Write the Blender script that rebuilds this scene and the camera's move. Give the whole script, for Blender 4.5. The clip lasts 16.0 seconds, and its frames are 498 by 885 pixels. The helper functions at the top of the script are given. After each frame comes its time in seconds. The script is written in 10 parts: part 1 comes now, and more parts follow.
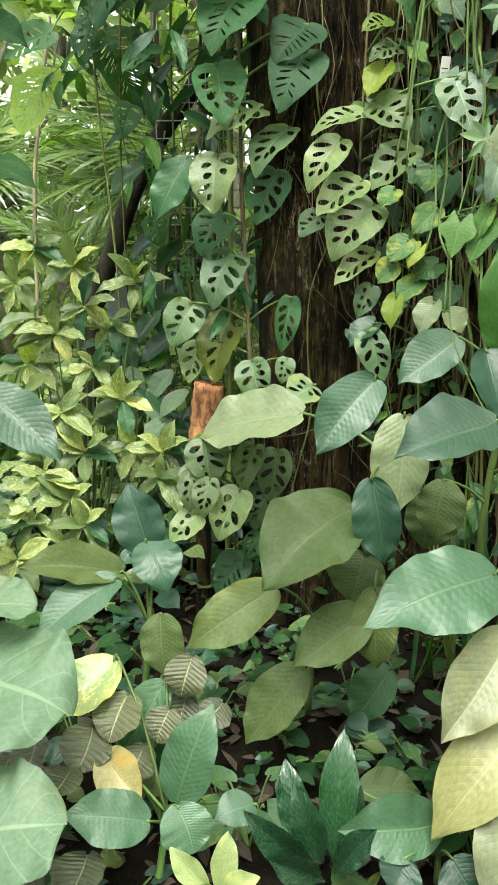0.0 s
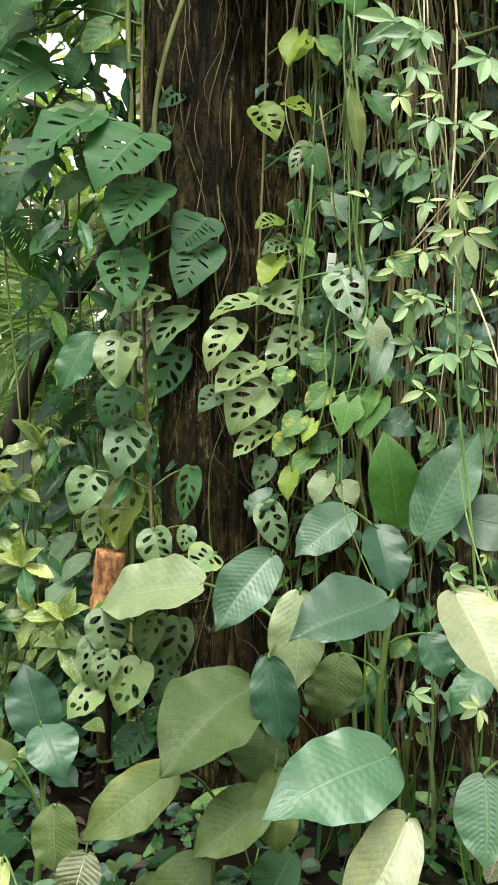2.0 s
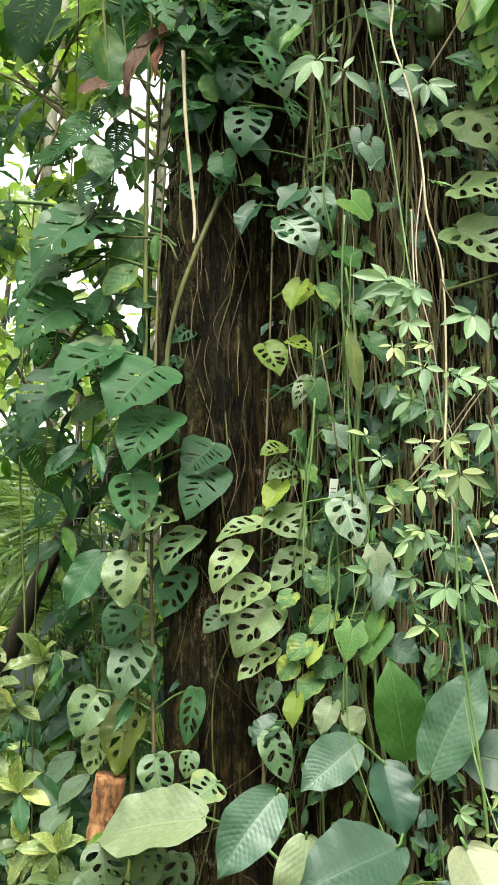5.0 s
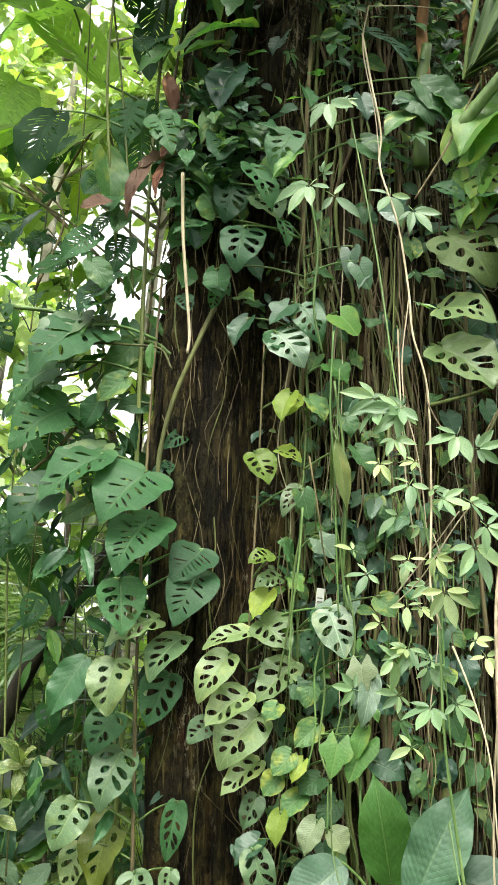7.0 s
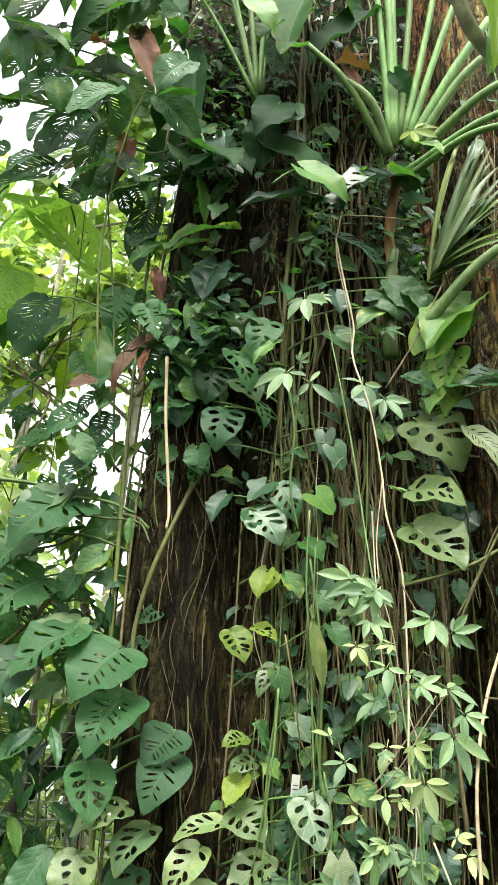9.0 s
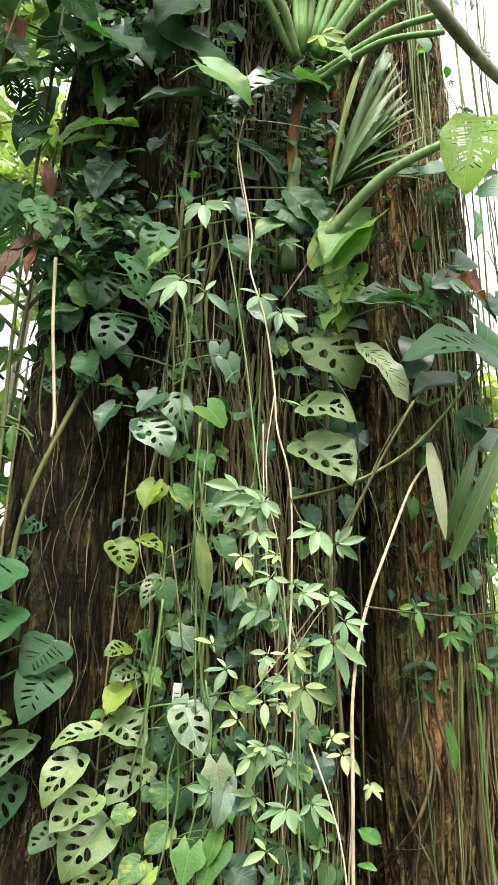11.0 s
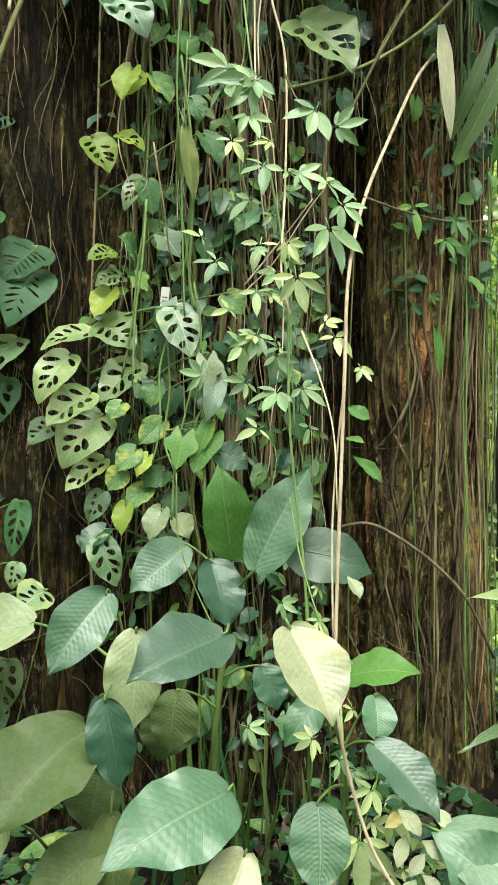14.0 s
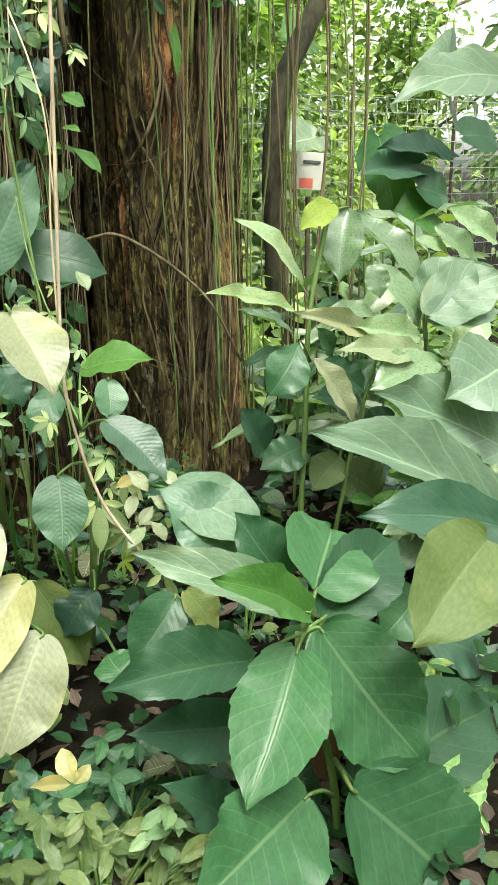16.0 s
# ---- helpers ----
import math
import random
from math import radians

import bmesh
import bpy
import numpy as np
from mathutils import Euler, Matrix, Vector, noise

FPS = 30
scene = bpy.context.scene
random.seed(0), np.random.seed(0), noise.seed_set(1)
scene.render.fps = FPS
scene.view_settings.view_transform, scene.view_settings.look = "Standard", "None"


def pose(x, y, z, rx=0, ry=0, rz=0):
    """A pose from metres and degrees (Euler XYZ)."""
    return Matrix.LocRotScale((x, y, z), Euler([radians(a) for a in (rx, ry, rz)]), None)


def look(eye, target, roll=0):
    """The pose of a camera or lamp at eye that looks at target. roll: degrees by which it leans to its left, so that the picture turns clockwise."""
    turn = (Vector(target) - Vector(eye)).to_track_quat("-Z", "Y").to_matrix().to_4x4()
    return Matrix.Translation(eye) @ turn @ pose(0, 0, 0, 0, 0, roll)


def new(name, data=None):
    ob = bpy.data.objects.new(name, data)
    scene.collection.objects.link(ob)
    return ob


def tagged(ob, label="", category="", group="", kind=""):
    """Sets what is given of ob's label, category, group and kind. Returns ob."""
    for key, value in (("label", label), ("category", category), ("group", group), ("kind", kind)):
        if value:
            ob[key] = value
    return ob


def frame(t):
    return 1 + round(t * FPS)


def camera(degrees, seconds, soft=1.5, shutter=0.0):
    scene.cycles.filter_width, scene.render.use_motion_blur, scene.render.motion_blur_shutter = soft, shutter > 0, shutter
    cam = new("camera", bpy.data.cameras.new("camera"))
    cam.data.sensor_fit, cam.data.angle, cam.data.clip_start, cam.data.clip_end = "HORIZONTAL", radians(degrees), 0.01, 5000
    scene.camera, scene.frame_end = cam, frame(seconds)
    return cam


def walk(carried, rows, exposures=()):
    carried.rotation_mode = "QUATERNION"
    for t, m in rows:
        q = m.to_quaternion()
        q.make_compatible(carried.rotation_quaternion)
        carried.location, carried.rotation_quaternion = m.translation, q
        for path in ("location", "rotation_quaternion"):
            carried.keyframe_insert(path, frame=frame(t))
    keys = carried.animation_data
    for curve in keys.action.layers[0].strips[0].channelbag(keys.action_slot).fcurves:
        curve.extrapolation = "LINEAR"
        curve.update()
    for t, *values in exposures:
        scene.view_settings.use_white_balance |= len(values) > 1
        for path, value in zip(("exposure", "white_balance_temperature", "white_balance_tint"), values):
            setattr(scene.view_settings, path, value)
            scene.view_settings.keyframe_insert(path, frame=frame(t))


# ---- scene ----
from mathutils.geometry import delaunay_2d_cdt

cam = camera(32.88, 16.0)
PATH = [
    (0, (0.0704, 0.1078, 1.5633), (0.0284, 2.0628, 1.1435), -0.51),
    (0.5, (0.0870, 0.1036, 1.6082), (0.1779, 2.0744, 1.2799), -0.05),
    (1, (0.0894, 0.0984, 1.6252), (0.2190, 2.0750, 1.3489), 0.03),
    (1.5, (0.0988, 0.0920, 1.6512), (0.2570, 2.0755, 1.4488), 0.09),
    (2, (0.1063, 0.0645, 1.6912), (0.2757, 2.0546, 1.5871), -0.06),
    (2.5, (0.1104, 0.0512, 1.7156), (0.2842, 2.0432, 1.6758), -0.21),
    (3, (0.1106, 0.0447, 1.7305), (0.2796, 2.0375, 1.7314), -0.22),
    (3.5, (0.1127, 0.0430, 1.7428), (0.2677, 2.0367, 1.7713), -0.40),
    (4, (0.1016, 0.0259, 1.7823), (0.2616, 2.0173, 1.8744), -0.15),
    (4.5, (0.0992, 0.0102, 1.8204), (0.2618, 1.9950, 2.0057), 0.00),
    (4.7, (0.0970, -0.0031, 1.8278), (0.2586, 1.9752, 2.0725), 0.11),
    (6.8, (0.0756, -0.0888, 1.9091), (0.2286, 1.8435, 2.4018), 1.20),
    (7, (0.0771, -0.0950, 1.9182), (0.2595, 1.8294, 2.4313), 1.31),
    (7.5, (0.0708, -0.1207, 1.9400), (0.3078, 1.7780, 2.5219), 1.36),
    (8, (0.0500, -0.1470, 1.9442), (0.2896, 1.7220, 2.6146), 1.74),
    (8.5, (0.0517, -0.1514, 1.9474), (0.2858, 1.6781, 2.7209), 1.66),
    (9, (0.0305, -0.1813, 1.9542), (0.2605, 1.6048, 2.8243), 1.75),
    (9.5, (0.0153, -0.2165, 1.9547), (0.2832, 1.5261, 2.8990), 1.88),
    (9.7, (0.0211, -0.2054, 1.9459), (0.3443, 1.5232, 2.8986), 2.07),
    (11.8, (0.0938, -0.0420, 1.9126), (0.6152, 1.8147, 2.4426), 0.67),
    (12, (0.1007, -0.0319, 1.8964), (0.6224, 1.8342, 2.3923), 0.65),
    (12.5, (0.1035, 0.0102, 1.8519), (0.6347, 1.9126, 2.1660), 0.57),
    (13, (0.1096, 0.0389, 1.8139), (0.6451, 1.9593, 1.9731), 0.49),
    (13.5, (0.1043, 0.0576, 1.7612), (0.6601, 1.9788, 1.7575), 0.29),
    (14, (0.0802, 0.0663, 1.7444), (0.6513, 1.9820, 1.6842), 0.29),
    (14.5, (0.0742, 0.0856, 1.6921), (0.6535, 1.9908, 1.5067), -0.09),
    (15, (0.1220, 0.0344, 1.6361), (0.8142, 1.8789, 1.2918), 0.01),
    (15.5, (0.1733, -0.0825, 1.6088), (1.0209, 1.6666, 1.1376), 0.26),
    (16, (0.2244, -0.1529, 1.5731), (1.1658, 1.5020, 0.9607), -0.43),
]
EXPOSURES = [(0.0, 2.2, 6800, 2), (4.5, 2.25, 6800, 2), (7.5, 2.4, 6800, 2), (10.0, 2.4, 6800, 2), (12.5, 2.45, 6800, 2), (13.5, 2.36, 6800, 2), (16.0, 2.35, 6800, 2)]
walk(cam, [(t, look(eye, target, roll)) for t, eye, target, roll in PATH], EXPOSURES)

# ---- world and sun: a bright overcast sky over a clearing behind the camera ----
SUN_ELEVATION, SUN_TURN = 65.0, 186.0
world = bpy.data.worlds.new("overcast_sky")
scene.world = world
world.use_nodes = True
wn, wl = world.node_tree.nodes, world.node_tree.links
sky = wn.new("ShaderNodeTexSky")
sky.sky_type, sky.sun_disc = "NISHITA", False
sky.sun_elevation, sky.sun_rotation = radians(SUN_ELEVATION), radians(SUN_TURN)
sky.air_density, sky.dust_density, sky.ozone_density = 1.0, 4.0, 1.0
pale = wn.new("ShaderNodeHueSaturation")
pale.inputs["Saturation"].default_value = 0.1
wl.new(sky.outputs[0], pale.inputs["Color"])
wl.new(pale.outputs[0], wn["Background"].inputs["Color"])
wn["Background"].inputs["Strength"].default_value = 0.15
sun = new("sun", bpy.data.lights.new("sun", "SUN"))
sun.data.energy, sun.data.angle, sun.data.color = 0.95, radians(30), (1.0, 0.97, 0.9)
a, e = radians(SUN_TURN), radians(SUN_ELEVATION)
sun.matrix_world = look((0, 0, 0), (-math.sin(a) * math.cos(e), -math.cos(a) * math.cos(e), -math.sin(e)))


# ---- materials ----
class Nodes:
    """Short hand for a node material."""

    def __init__(self, name):
        self.m = bpy.data.materials.new(name)
        self.m.use_nodes = True
        self.n, self.l = self.m.node_tree.nodes, self.m.node_tree.links
        self.bsdf, self.out = self.n["Principled BSDF"], self.n["Material Output"]

    def add(self, kind, **inputs):
        node = self.n.new("ShaderNode" + kind)
        for key, value in inputs.items():
            self.set(node, key.replace("_", " "), value)
        return node

    def set(self, node, key, value):
        sock = node.inputs[int(key)] if key.isdigit() else node.inputs[key]
        if isinstance(value, bpy.types.NodeSocket):
            self.l.new(value, sock)
        else:
            sock.default_value = value

    def math(self, op, a, b=0.0, c=0.0):
        node = self.n.new("ShaderNodeMath")
        node.operation = op
        for i, v in enumerate((a, b, c)):
            self.set(node, str(i), v)
        return node.outputs[0]

    def noise(self, vector, scale, detail=4.0, rough=0.55):
        node = self.add("TexNoise", Vector=vector, Scale=scale, Detail=detail, Roughness=rough)
        return node.outputs["Fac"]

    def smooth(self, value, lo, hi):
        node = self.n.new("ShaderNodeMapRange")
        node.interpolation_type = "SMOOTHSTEP"
        self.set(node, "Value", value)
        node.inputs["From Min"].default_value, node.inputs["From Max"].default_value = lo, hi
        return node.outputs["Result"]

    def mix(self, fac, a, b, blend="MIX"):
        node = self.n.new("ShaderNodeMix")
        node.data_type, node.blend_type = "RGBA", blend
        for key, v in ((0, fac), (6, a), (7, b)):
            if isinstance(v, tuple):
                v = (*v, 1.0)[:4]
            self.set(node, str(key), v)
        return node.outputs[2]

    def bump(self, height, strength, distance=0.01):
        return self.add("Bump", Height=height, Strength=strength, Distance=distance).outputs[0]


RIBS = {}


def leaf_material(name, base, vein, yellow=(0.35, 0.36, 0.05), yellowing=0.15, speckle=0.0, speckle_colour=(0.45, 0.5, 0.12), veins=9.0, sweep=2.2, vein_show=0.35, pleat=0.5, rough=0.34, through_light=0.3, spread=0.35, dirt=0.25, ribs=0.06, shine=0.45):
    """A leaf: paler midrib and side veins laid along its own length and width, blotches, yellowing, gloss and light let through."""
    RIBS[name] = (veins, sweep, ribs)
    k = Nodes(name)
    co = k.add("TexCoord")
    uv = k.add("SeparateXYZ", Vector=co.outputs["UV"])
    u, v = uv.outputs[0], k.math("ABSOLUTE", k.math("MULTIPLY_ADD", uv.outputs[1], 2.0, -1.0))
    info = k.add("ObjectInfo")
    rnd = k.math("FRACT", k.math("ADD", info.outputs["Random"], k.add("NewGeometry").outputs["Random Per Island"]))
    shift = k.add("CombineXYZ", X=k.math("MULTIPLY", rnd, 37.0), Y=k.math("MULTIPLY", rnd, 91.0), Z=rnd)
    place = k.add("VectorMath")
    k.l.new(co.outputs["UV"], place.inputs[0])
    k.l.new(shift.outputs[0], place.inputs[1])
    p = place.outputs[0]
    phase = k.math("FRACT", k.math("SUBTRACT", k.math("MULTIPLY", u, veins), k.math("MULTIPLY", v, sweep)))
    tri = k.math("ABSOLUTE", k.math("MULTIPLY_ADD", phase, 2.0, -1.0))
    side = k.smooth(tri, 0.86, 1.0)
    soft = k.math("COSINE", k.math("MULTIPLY", phase, 6.2832))
    rib = k.math("SUBTRACT", 1.0, k.smooth(v, 0.015, 0.055))
    both = k.math("MAXIMUM", k.math("MULTIPLY", side, 0.55), rib)
    fine = k.noise(p, 22.0, 5.0, 0.65)
    broad = k.noise(p, 2.2, 3.0)
    col = k.mix(k.smooth(fine, 0.3, 0.75), tuple(c * 0.82 for c in base), tuple(c * 1.16 for c in base))
    if yellowing:
        edge = k.math("MULTIPLY_ADD", v, 0.1, broad)
        edge = k.math("ADD", edge, k.math("MULTIPLY", rnd, 0.22))
        col = k.mix(k.math("MULTIPLY", k.smooth(edge, 0.7, 1.0), min(1.0, yellowing * 3)), col, yellow)
    if speckle:
        blot = k.noise(p, 9.0, 6.0, 0.75)
        col = k.mix(k.smooth(blot, 0.56 - 0.14 * speckle, 0.66 - 0.14 * speckle), col, speckle_colour)
    col = k.mix(k.math("MULTIPLY", both, vein_show), col, vein)
    spots = k.smooth(k.noise(p, 60.0, 2.0, 0.5), 0.70, 0.78)
    col = k.mix(k.math("MULTIPLY", spots, dirt), col, (0.09, 0.07, 0.035))
    tint = k.add("HueSaturation", Color=col, Hue=k.math("MULTIPLY_ADD", rnd, -0.03, 0.499), Value=k.math("MULTIPLY_ADD", rnd, spread * 2, 1.0 - spread), Saturation=1.0)
    col = tint.outputs[0]
    fade = k.math("MULTIPLY", k.noise(p, 3.0, 2.0), 2.0 * ribs)
    height = k.math("SUBTRACT", k.math("ADD", k.math("MULTIPLY", fine, 0.35), k.math("MULTIPLY", k.noise(p, 4.5, 2.0), 1.2)), k.math("ADD", k.math("MULTIPLY", soft, fade), k.math("ADD", k.math("MULTIPLY", rib, 0.8), k.math("MULTIPLY", side, ribs * 2.0))))
    nrm = k.bump(height, pleat, 0.0035)
    k.set(k.bsdf, "Base Color", col)
    k.set(k.bsdf, "Roughness", k.math("MULTIPLY_ADD", fine, 0.3, rough - 0.12))
    k.set(k.bsdf, "Normal", nrm)
    k.bsdf.inputs["Specular IOR Level"].default_value = shine
    glow = k.mix(1.0, col, (0.88, 1.0, 0.42), "MULTIPLY")
    bright = k.mix(1.0, glow, (1.5, 1.6, 1.2), "MULTIPLY")
    trans = k.add("BsdfTranslucent", Color=bright, Normal=nrm)
    mixed = k.add("MixShader", Fac=through_light)
    k.l.new(k.bsdf.outputs[0], mixed.inputs[1])
    k.l.new(trans.outputs[0], mixed.inputs[2])
    k.l.new(mixed.outputs[0], k.out.inputs["Surface"])
    return k.m


def grain_material(name, dark, mid, light, stretch=(1, 1, 0.06), scale=18.0, rough=0.85, relief=0.8, depth=0.012, moss=(0.06, 0.075, 0.025), mossy=0.3, crisp=0.1, cracks=0.0):
    """Bark, root or stem: streaks along z, lichen or moss in patches."""
    k = Nodes(name)
    co = k.add("TexCoord")
    mp = k.add("Mapping", Vector=co.outputs["Object"])
    mp.inputs["Scale"].default_value = stretch
    warp = k.noise(co.outputs["Object"], 5.0, 3.0)
    streak = k.noise(mp.outputs[0], scale, 8.0, 0.7)
    wide = k.noise(mp.outputs[0], scale * 0.25, 4.0, 0.6)
    lump = k.noise(co.outputs["Object"], 40.0, 5.0, 0.7)
    s = k.math("MULTIPLY_ADD", warp, 0.15, k.math("MULTIPLY_ADD", streak, 0.6, k.math("MULTIPLY", wide, 0.4)))
    col = k.mix(k.smooth(s, 0.545 - crisp, 0.545 + crisp), dark, mid)
    col = k.mix(k.smooth(s, 0.63, 0.76), col, light)
    col = k.mix(k.math("MULTIPLY", k.smooth(lump, 0.52, 0.7), 0.5), col, tuple(c * 0.6 for c in mid))
    patch = k.smooth(k.noise(co.outputs["Object"], 2.6, 5.0, 0.65), 0.5, 0.68)
    col = k.mix(k.math("MULTIPLY", patch, mossy), col, moss)
    if cracks:
        long = k.add("Mapping", Vector=co.outputs["Object"])
        long.inputs["Scale"].default_value = (1, 1, 0.11)
        split = k.math("SUBTRACT", 1.0, k.smooth(k.math("ABSOLUTE", k.math("SUBTRACT", k.noise(long.outputs[0], 11.0, 5.0, 0.6), 0.5)), 0.004, 0.035))
        col = k.mix(k.math("MULTIPLY", split, cracks), col, dark)
        fleck = k.smooth(k.noise(mp.outputs[0], scale * 4.0, 3.0, 0.6), 0.63, 0.72)
        col = k.mix(k.math("MULTIPLY", fleck, cracks * 0.6), col, light)
        s = k.math("SUBTRACT", s, k.math("MULTIPLY", split, 0.5))
    rnd = k.add("ObjectInfo").outputs["Random"]
    tint = k.add("HueSaturation", Color=col, Value=k.math("MULTIPLY_ADD", rnd, 0.6, 0.7), Hue=k.math("MULTIPLY_ADD", rnd, 0.03, 0.485))
    k.set(k.bsdf, "Base Color", tint.outputs[0])
    k.set(k.bsdf, "Roughness", rough)
    k.bsdf.inputs["Specular IOR Level"].default_value = 0.25
    k.set(k.bsdf, "Normal", k.bump(k.math("ADD", s, k.math("MULTIPLY", lump, 0.3)), relief, depth))
    return k.m


def bark_material(name, gain, red):
    """Old weathered bark: long fibres and cracks, flaking plates, red-brown and olive patches, chalky lichen on the ridges."""
    k = Nodes(name)
    co = k.add("TexCoord").outputs["Object"]

    def along(z):
        mp = k.add("Mapping", Vector=co)
        mp.inputs["Scale"].default_value = (1, 1, z)
        return mp.outputs[0]

    fibre = k.noise(along(0.09), 55.0, 7.0, 0.65)
    plate = k.noise(along(0.3), 13.0, 8.0, 0.7)
    broad = k.noise(along(0.5), 3.2, 4.0, 0.6)
    lump = k.noise(co, 60.0, 5.0, 0.7)
    hue = k.noise(along(0.35), 4.3, 3.0, 0.55)
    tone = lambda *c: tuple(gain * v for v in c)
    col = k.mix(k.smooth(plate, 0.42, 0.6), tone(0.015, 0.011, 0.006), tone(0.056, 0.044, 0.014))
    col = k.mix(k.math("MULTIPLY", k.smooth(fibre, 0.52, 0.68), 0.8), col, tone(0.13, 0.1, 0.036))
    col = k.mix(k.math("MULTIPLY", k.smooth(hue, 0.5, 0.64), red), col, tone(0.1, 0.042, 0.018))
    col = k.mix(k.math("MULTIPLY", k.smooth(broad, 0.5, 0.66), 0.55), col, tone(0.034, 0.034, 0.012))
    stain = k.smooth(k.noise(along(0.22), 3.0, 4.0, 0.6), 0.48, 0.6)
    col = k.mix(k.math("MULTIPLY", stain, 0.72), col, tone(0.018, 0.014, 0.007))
    # flakes and cracks also carry painted relief shade, as soft light gives little
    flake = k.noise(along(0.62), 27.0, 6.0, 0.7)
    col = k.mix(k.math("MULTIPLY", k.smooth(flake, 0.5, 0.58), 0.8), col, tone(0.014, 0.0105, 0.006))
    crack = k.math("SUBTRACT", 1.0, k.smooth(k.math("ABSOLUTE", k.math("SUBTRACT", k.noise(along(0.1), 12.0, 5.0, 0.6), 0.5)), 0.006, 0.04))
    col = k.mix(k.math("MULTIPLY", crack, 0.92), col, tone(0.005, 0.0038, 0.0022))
    where = k.smooth(k.noise(along(0.18), 5.5, 3.0), 0.53, 0.63)
    chalk = k.math("MULTIPLY", where, k.smooth(k.noise(along(0.4), 42.0, 5.0, 0.7), 0.54, 0.62))
    col = k.mix(k.math("MULTIPLY", chalk, 0.8), col, (0.27, 0.24, 0.16))
    k.set(k.bsdf, "Base Color", col)
    k.bsdf.inputs["Roughness"].default_value = 0.85
    k.bsdf.inputs["Specular IOR Level"].default_value = 0.1
    high = k.math("ADD", k.math("MULTIPLY_ADD", fibre, 0.5, plate), k.math("SUBTRACT", k.math("MULTIPLY", lump, 0.25), k.math("MULTIPLY", k.smooth(flake, 0.45, 0.62), 0.5)))
    k.set(k.bsdf, "Normal", k.bump(k.math("SUBTRACT", high, k.math("MULTIPLY", crack, 0.6)), 1.0, 0.03))
    return k.m


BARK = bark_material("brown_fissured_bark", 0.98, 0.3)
# redder bark; its high gain also paints in light lost between the roots
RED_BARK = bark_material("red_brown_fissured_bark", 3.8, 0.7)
ROOT = grain_material("pale_root_bark", (0.035, 0.026, 0.013), (0.12, 0.092, 0.05), (0.24, 0.19, 0.11), scale=30, stretch=(1, 1, 0.1), depth=0.004)
RED_ROOT = grain_material("red_brown_root_bark", (0.035, 0.016, 0.008), (0.12, 0.06, 0.03), (0.23, 0.13, 0.075), scale=30, stretch=(1, 1, 0.12), depth=0.004)
GREEN_ROOT = grain_material("green_root_skin", (0.05, 0.056, 0.017), (0.11, 0.125, 0.038), (0.2, 0.21, 0.08), scale=20, stretch=(1, 1, 0.1), depth=0.003, rough=0.6)
PALE_STEM = grain_material("pale_dry_stem", (0.17, 0.14, 0.09), (0.3, 0.25, 0.17), (0.4, 0.36, 0.26), scale=25, stretch=(1, 1, 0.15), depth=0.002, mossy=0.0)
GREEN_STEM = grain_material("fresh_green_stem", (0.045, 0.08, 0.02), (0.085, 0.14, 0.04), (0.15, 0.2, 0.07), scale=12, stretch=(1, 1, 0.15), depth=0.002, rough=0.45, mossy=0.0)
DRY = grain_material("dry_brown_leaf_skin", (0.09, 0.04, 0.015), (0.23, 0.11, 0.05), (0.42, 0.25, 0.13), scale=10, stretch=(1, 1, 0.5), depth=0.005, mossy=0.0, rough=0.7)
RUST = grain_material("rust_orange_bark", (0.05, 0.018, 0.009), (0.22, 0.09, 0.045), (0.36, 0.19, 0.11), scale=45, stretch=(1, 1, 0.35), depth=0.012, mossy=0.0)
DEEP = leaf_material("dark_glossy_green_leaf", (0.02, 0.056, 0.036), (0.07, 0.13, 0.07), yellowing=0.0, vein_show=0.25, rough=0.36, through_light=0.2, shine=0.38)
MID = leaf_material("mid_green_leaf", (0.026, 0.08, 0.038), (0.12, 0.21, 0.1), yellowing=0.0, vein_show=0.32, rough=0.36, shine=0.42)
PLEAT = leaf_material("pleated_green_leaf", (0.044, 0.1, 0.062), (0.14, 0.23, 0.12), yellowing=0.0, veins=17, sweep=3.5, vein_show=0.3, pleat=0.4, rough=0.44, ribs=0.12, shine=0.75)
OLIVE = leaf_material("olive_green_leaf", (0.066, 0.106, 0.035), (0.16, 0.2, 0.09), yellowing=0.15, yellow=(0.17, 0.18, 0.05), veins=15, sweep=3.2, vein_show=0.2, pleat=0.4, ribs=0.1, rough=0.5, shine=0.25)
PALE = leaf_material("pale_yellow_green_leaf", (0.17, 0.195, 0.115), (0.34, 0.38, 0.2), yellowing=0.1, yellow=(0.34, 0.32, 0.1), veins=17, sweep=3.2, vein_show=0.3, pleat=0.4, spread=0.15, ribs=0.1)
YELLOW = leaf_material("yellowing_leaf", (0.255, 0.255, 0.1), (0.42, 0.4, 0.18), yellowing=0.4, yellow=(0.33, 0.27, 0.06), veins=17, sweep=3.2, vein_show=0.3, pleat=0.25, spread=0.12, ribs=0.1)
HOLEY = leaf_material("holed_monstera_leaf", (0.064, 0.125, 0.058), (0.17, 0.25, 0.1), yellowing=0.06, veins=6.5, sweep=1.0, vein_show=0.4, rough=0.42, shine=0.38)
HOLEY_LIGHT = leaf_material("light_holed_monstera_leaf", (0.095, 0.158, 0.062), (0.24, 0.31, 0.15), yellowing=0.08, veins=6.5, sweep=1.0, vein_show=0.3, rough=0.4, through_light=0.35, yellow=(0.3, 0.32, 0.08))
HOLEY_DARK = leaf_material("dark_holed_monstera_leaf", (0.031, 0.085, 0.04), (0.08, 0.15, 0.07), yellowing=0.0, veins=7.5, sweep=1.0, vein_show=0.4, rough=0.46, through_light=0.4, shine=0.18)
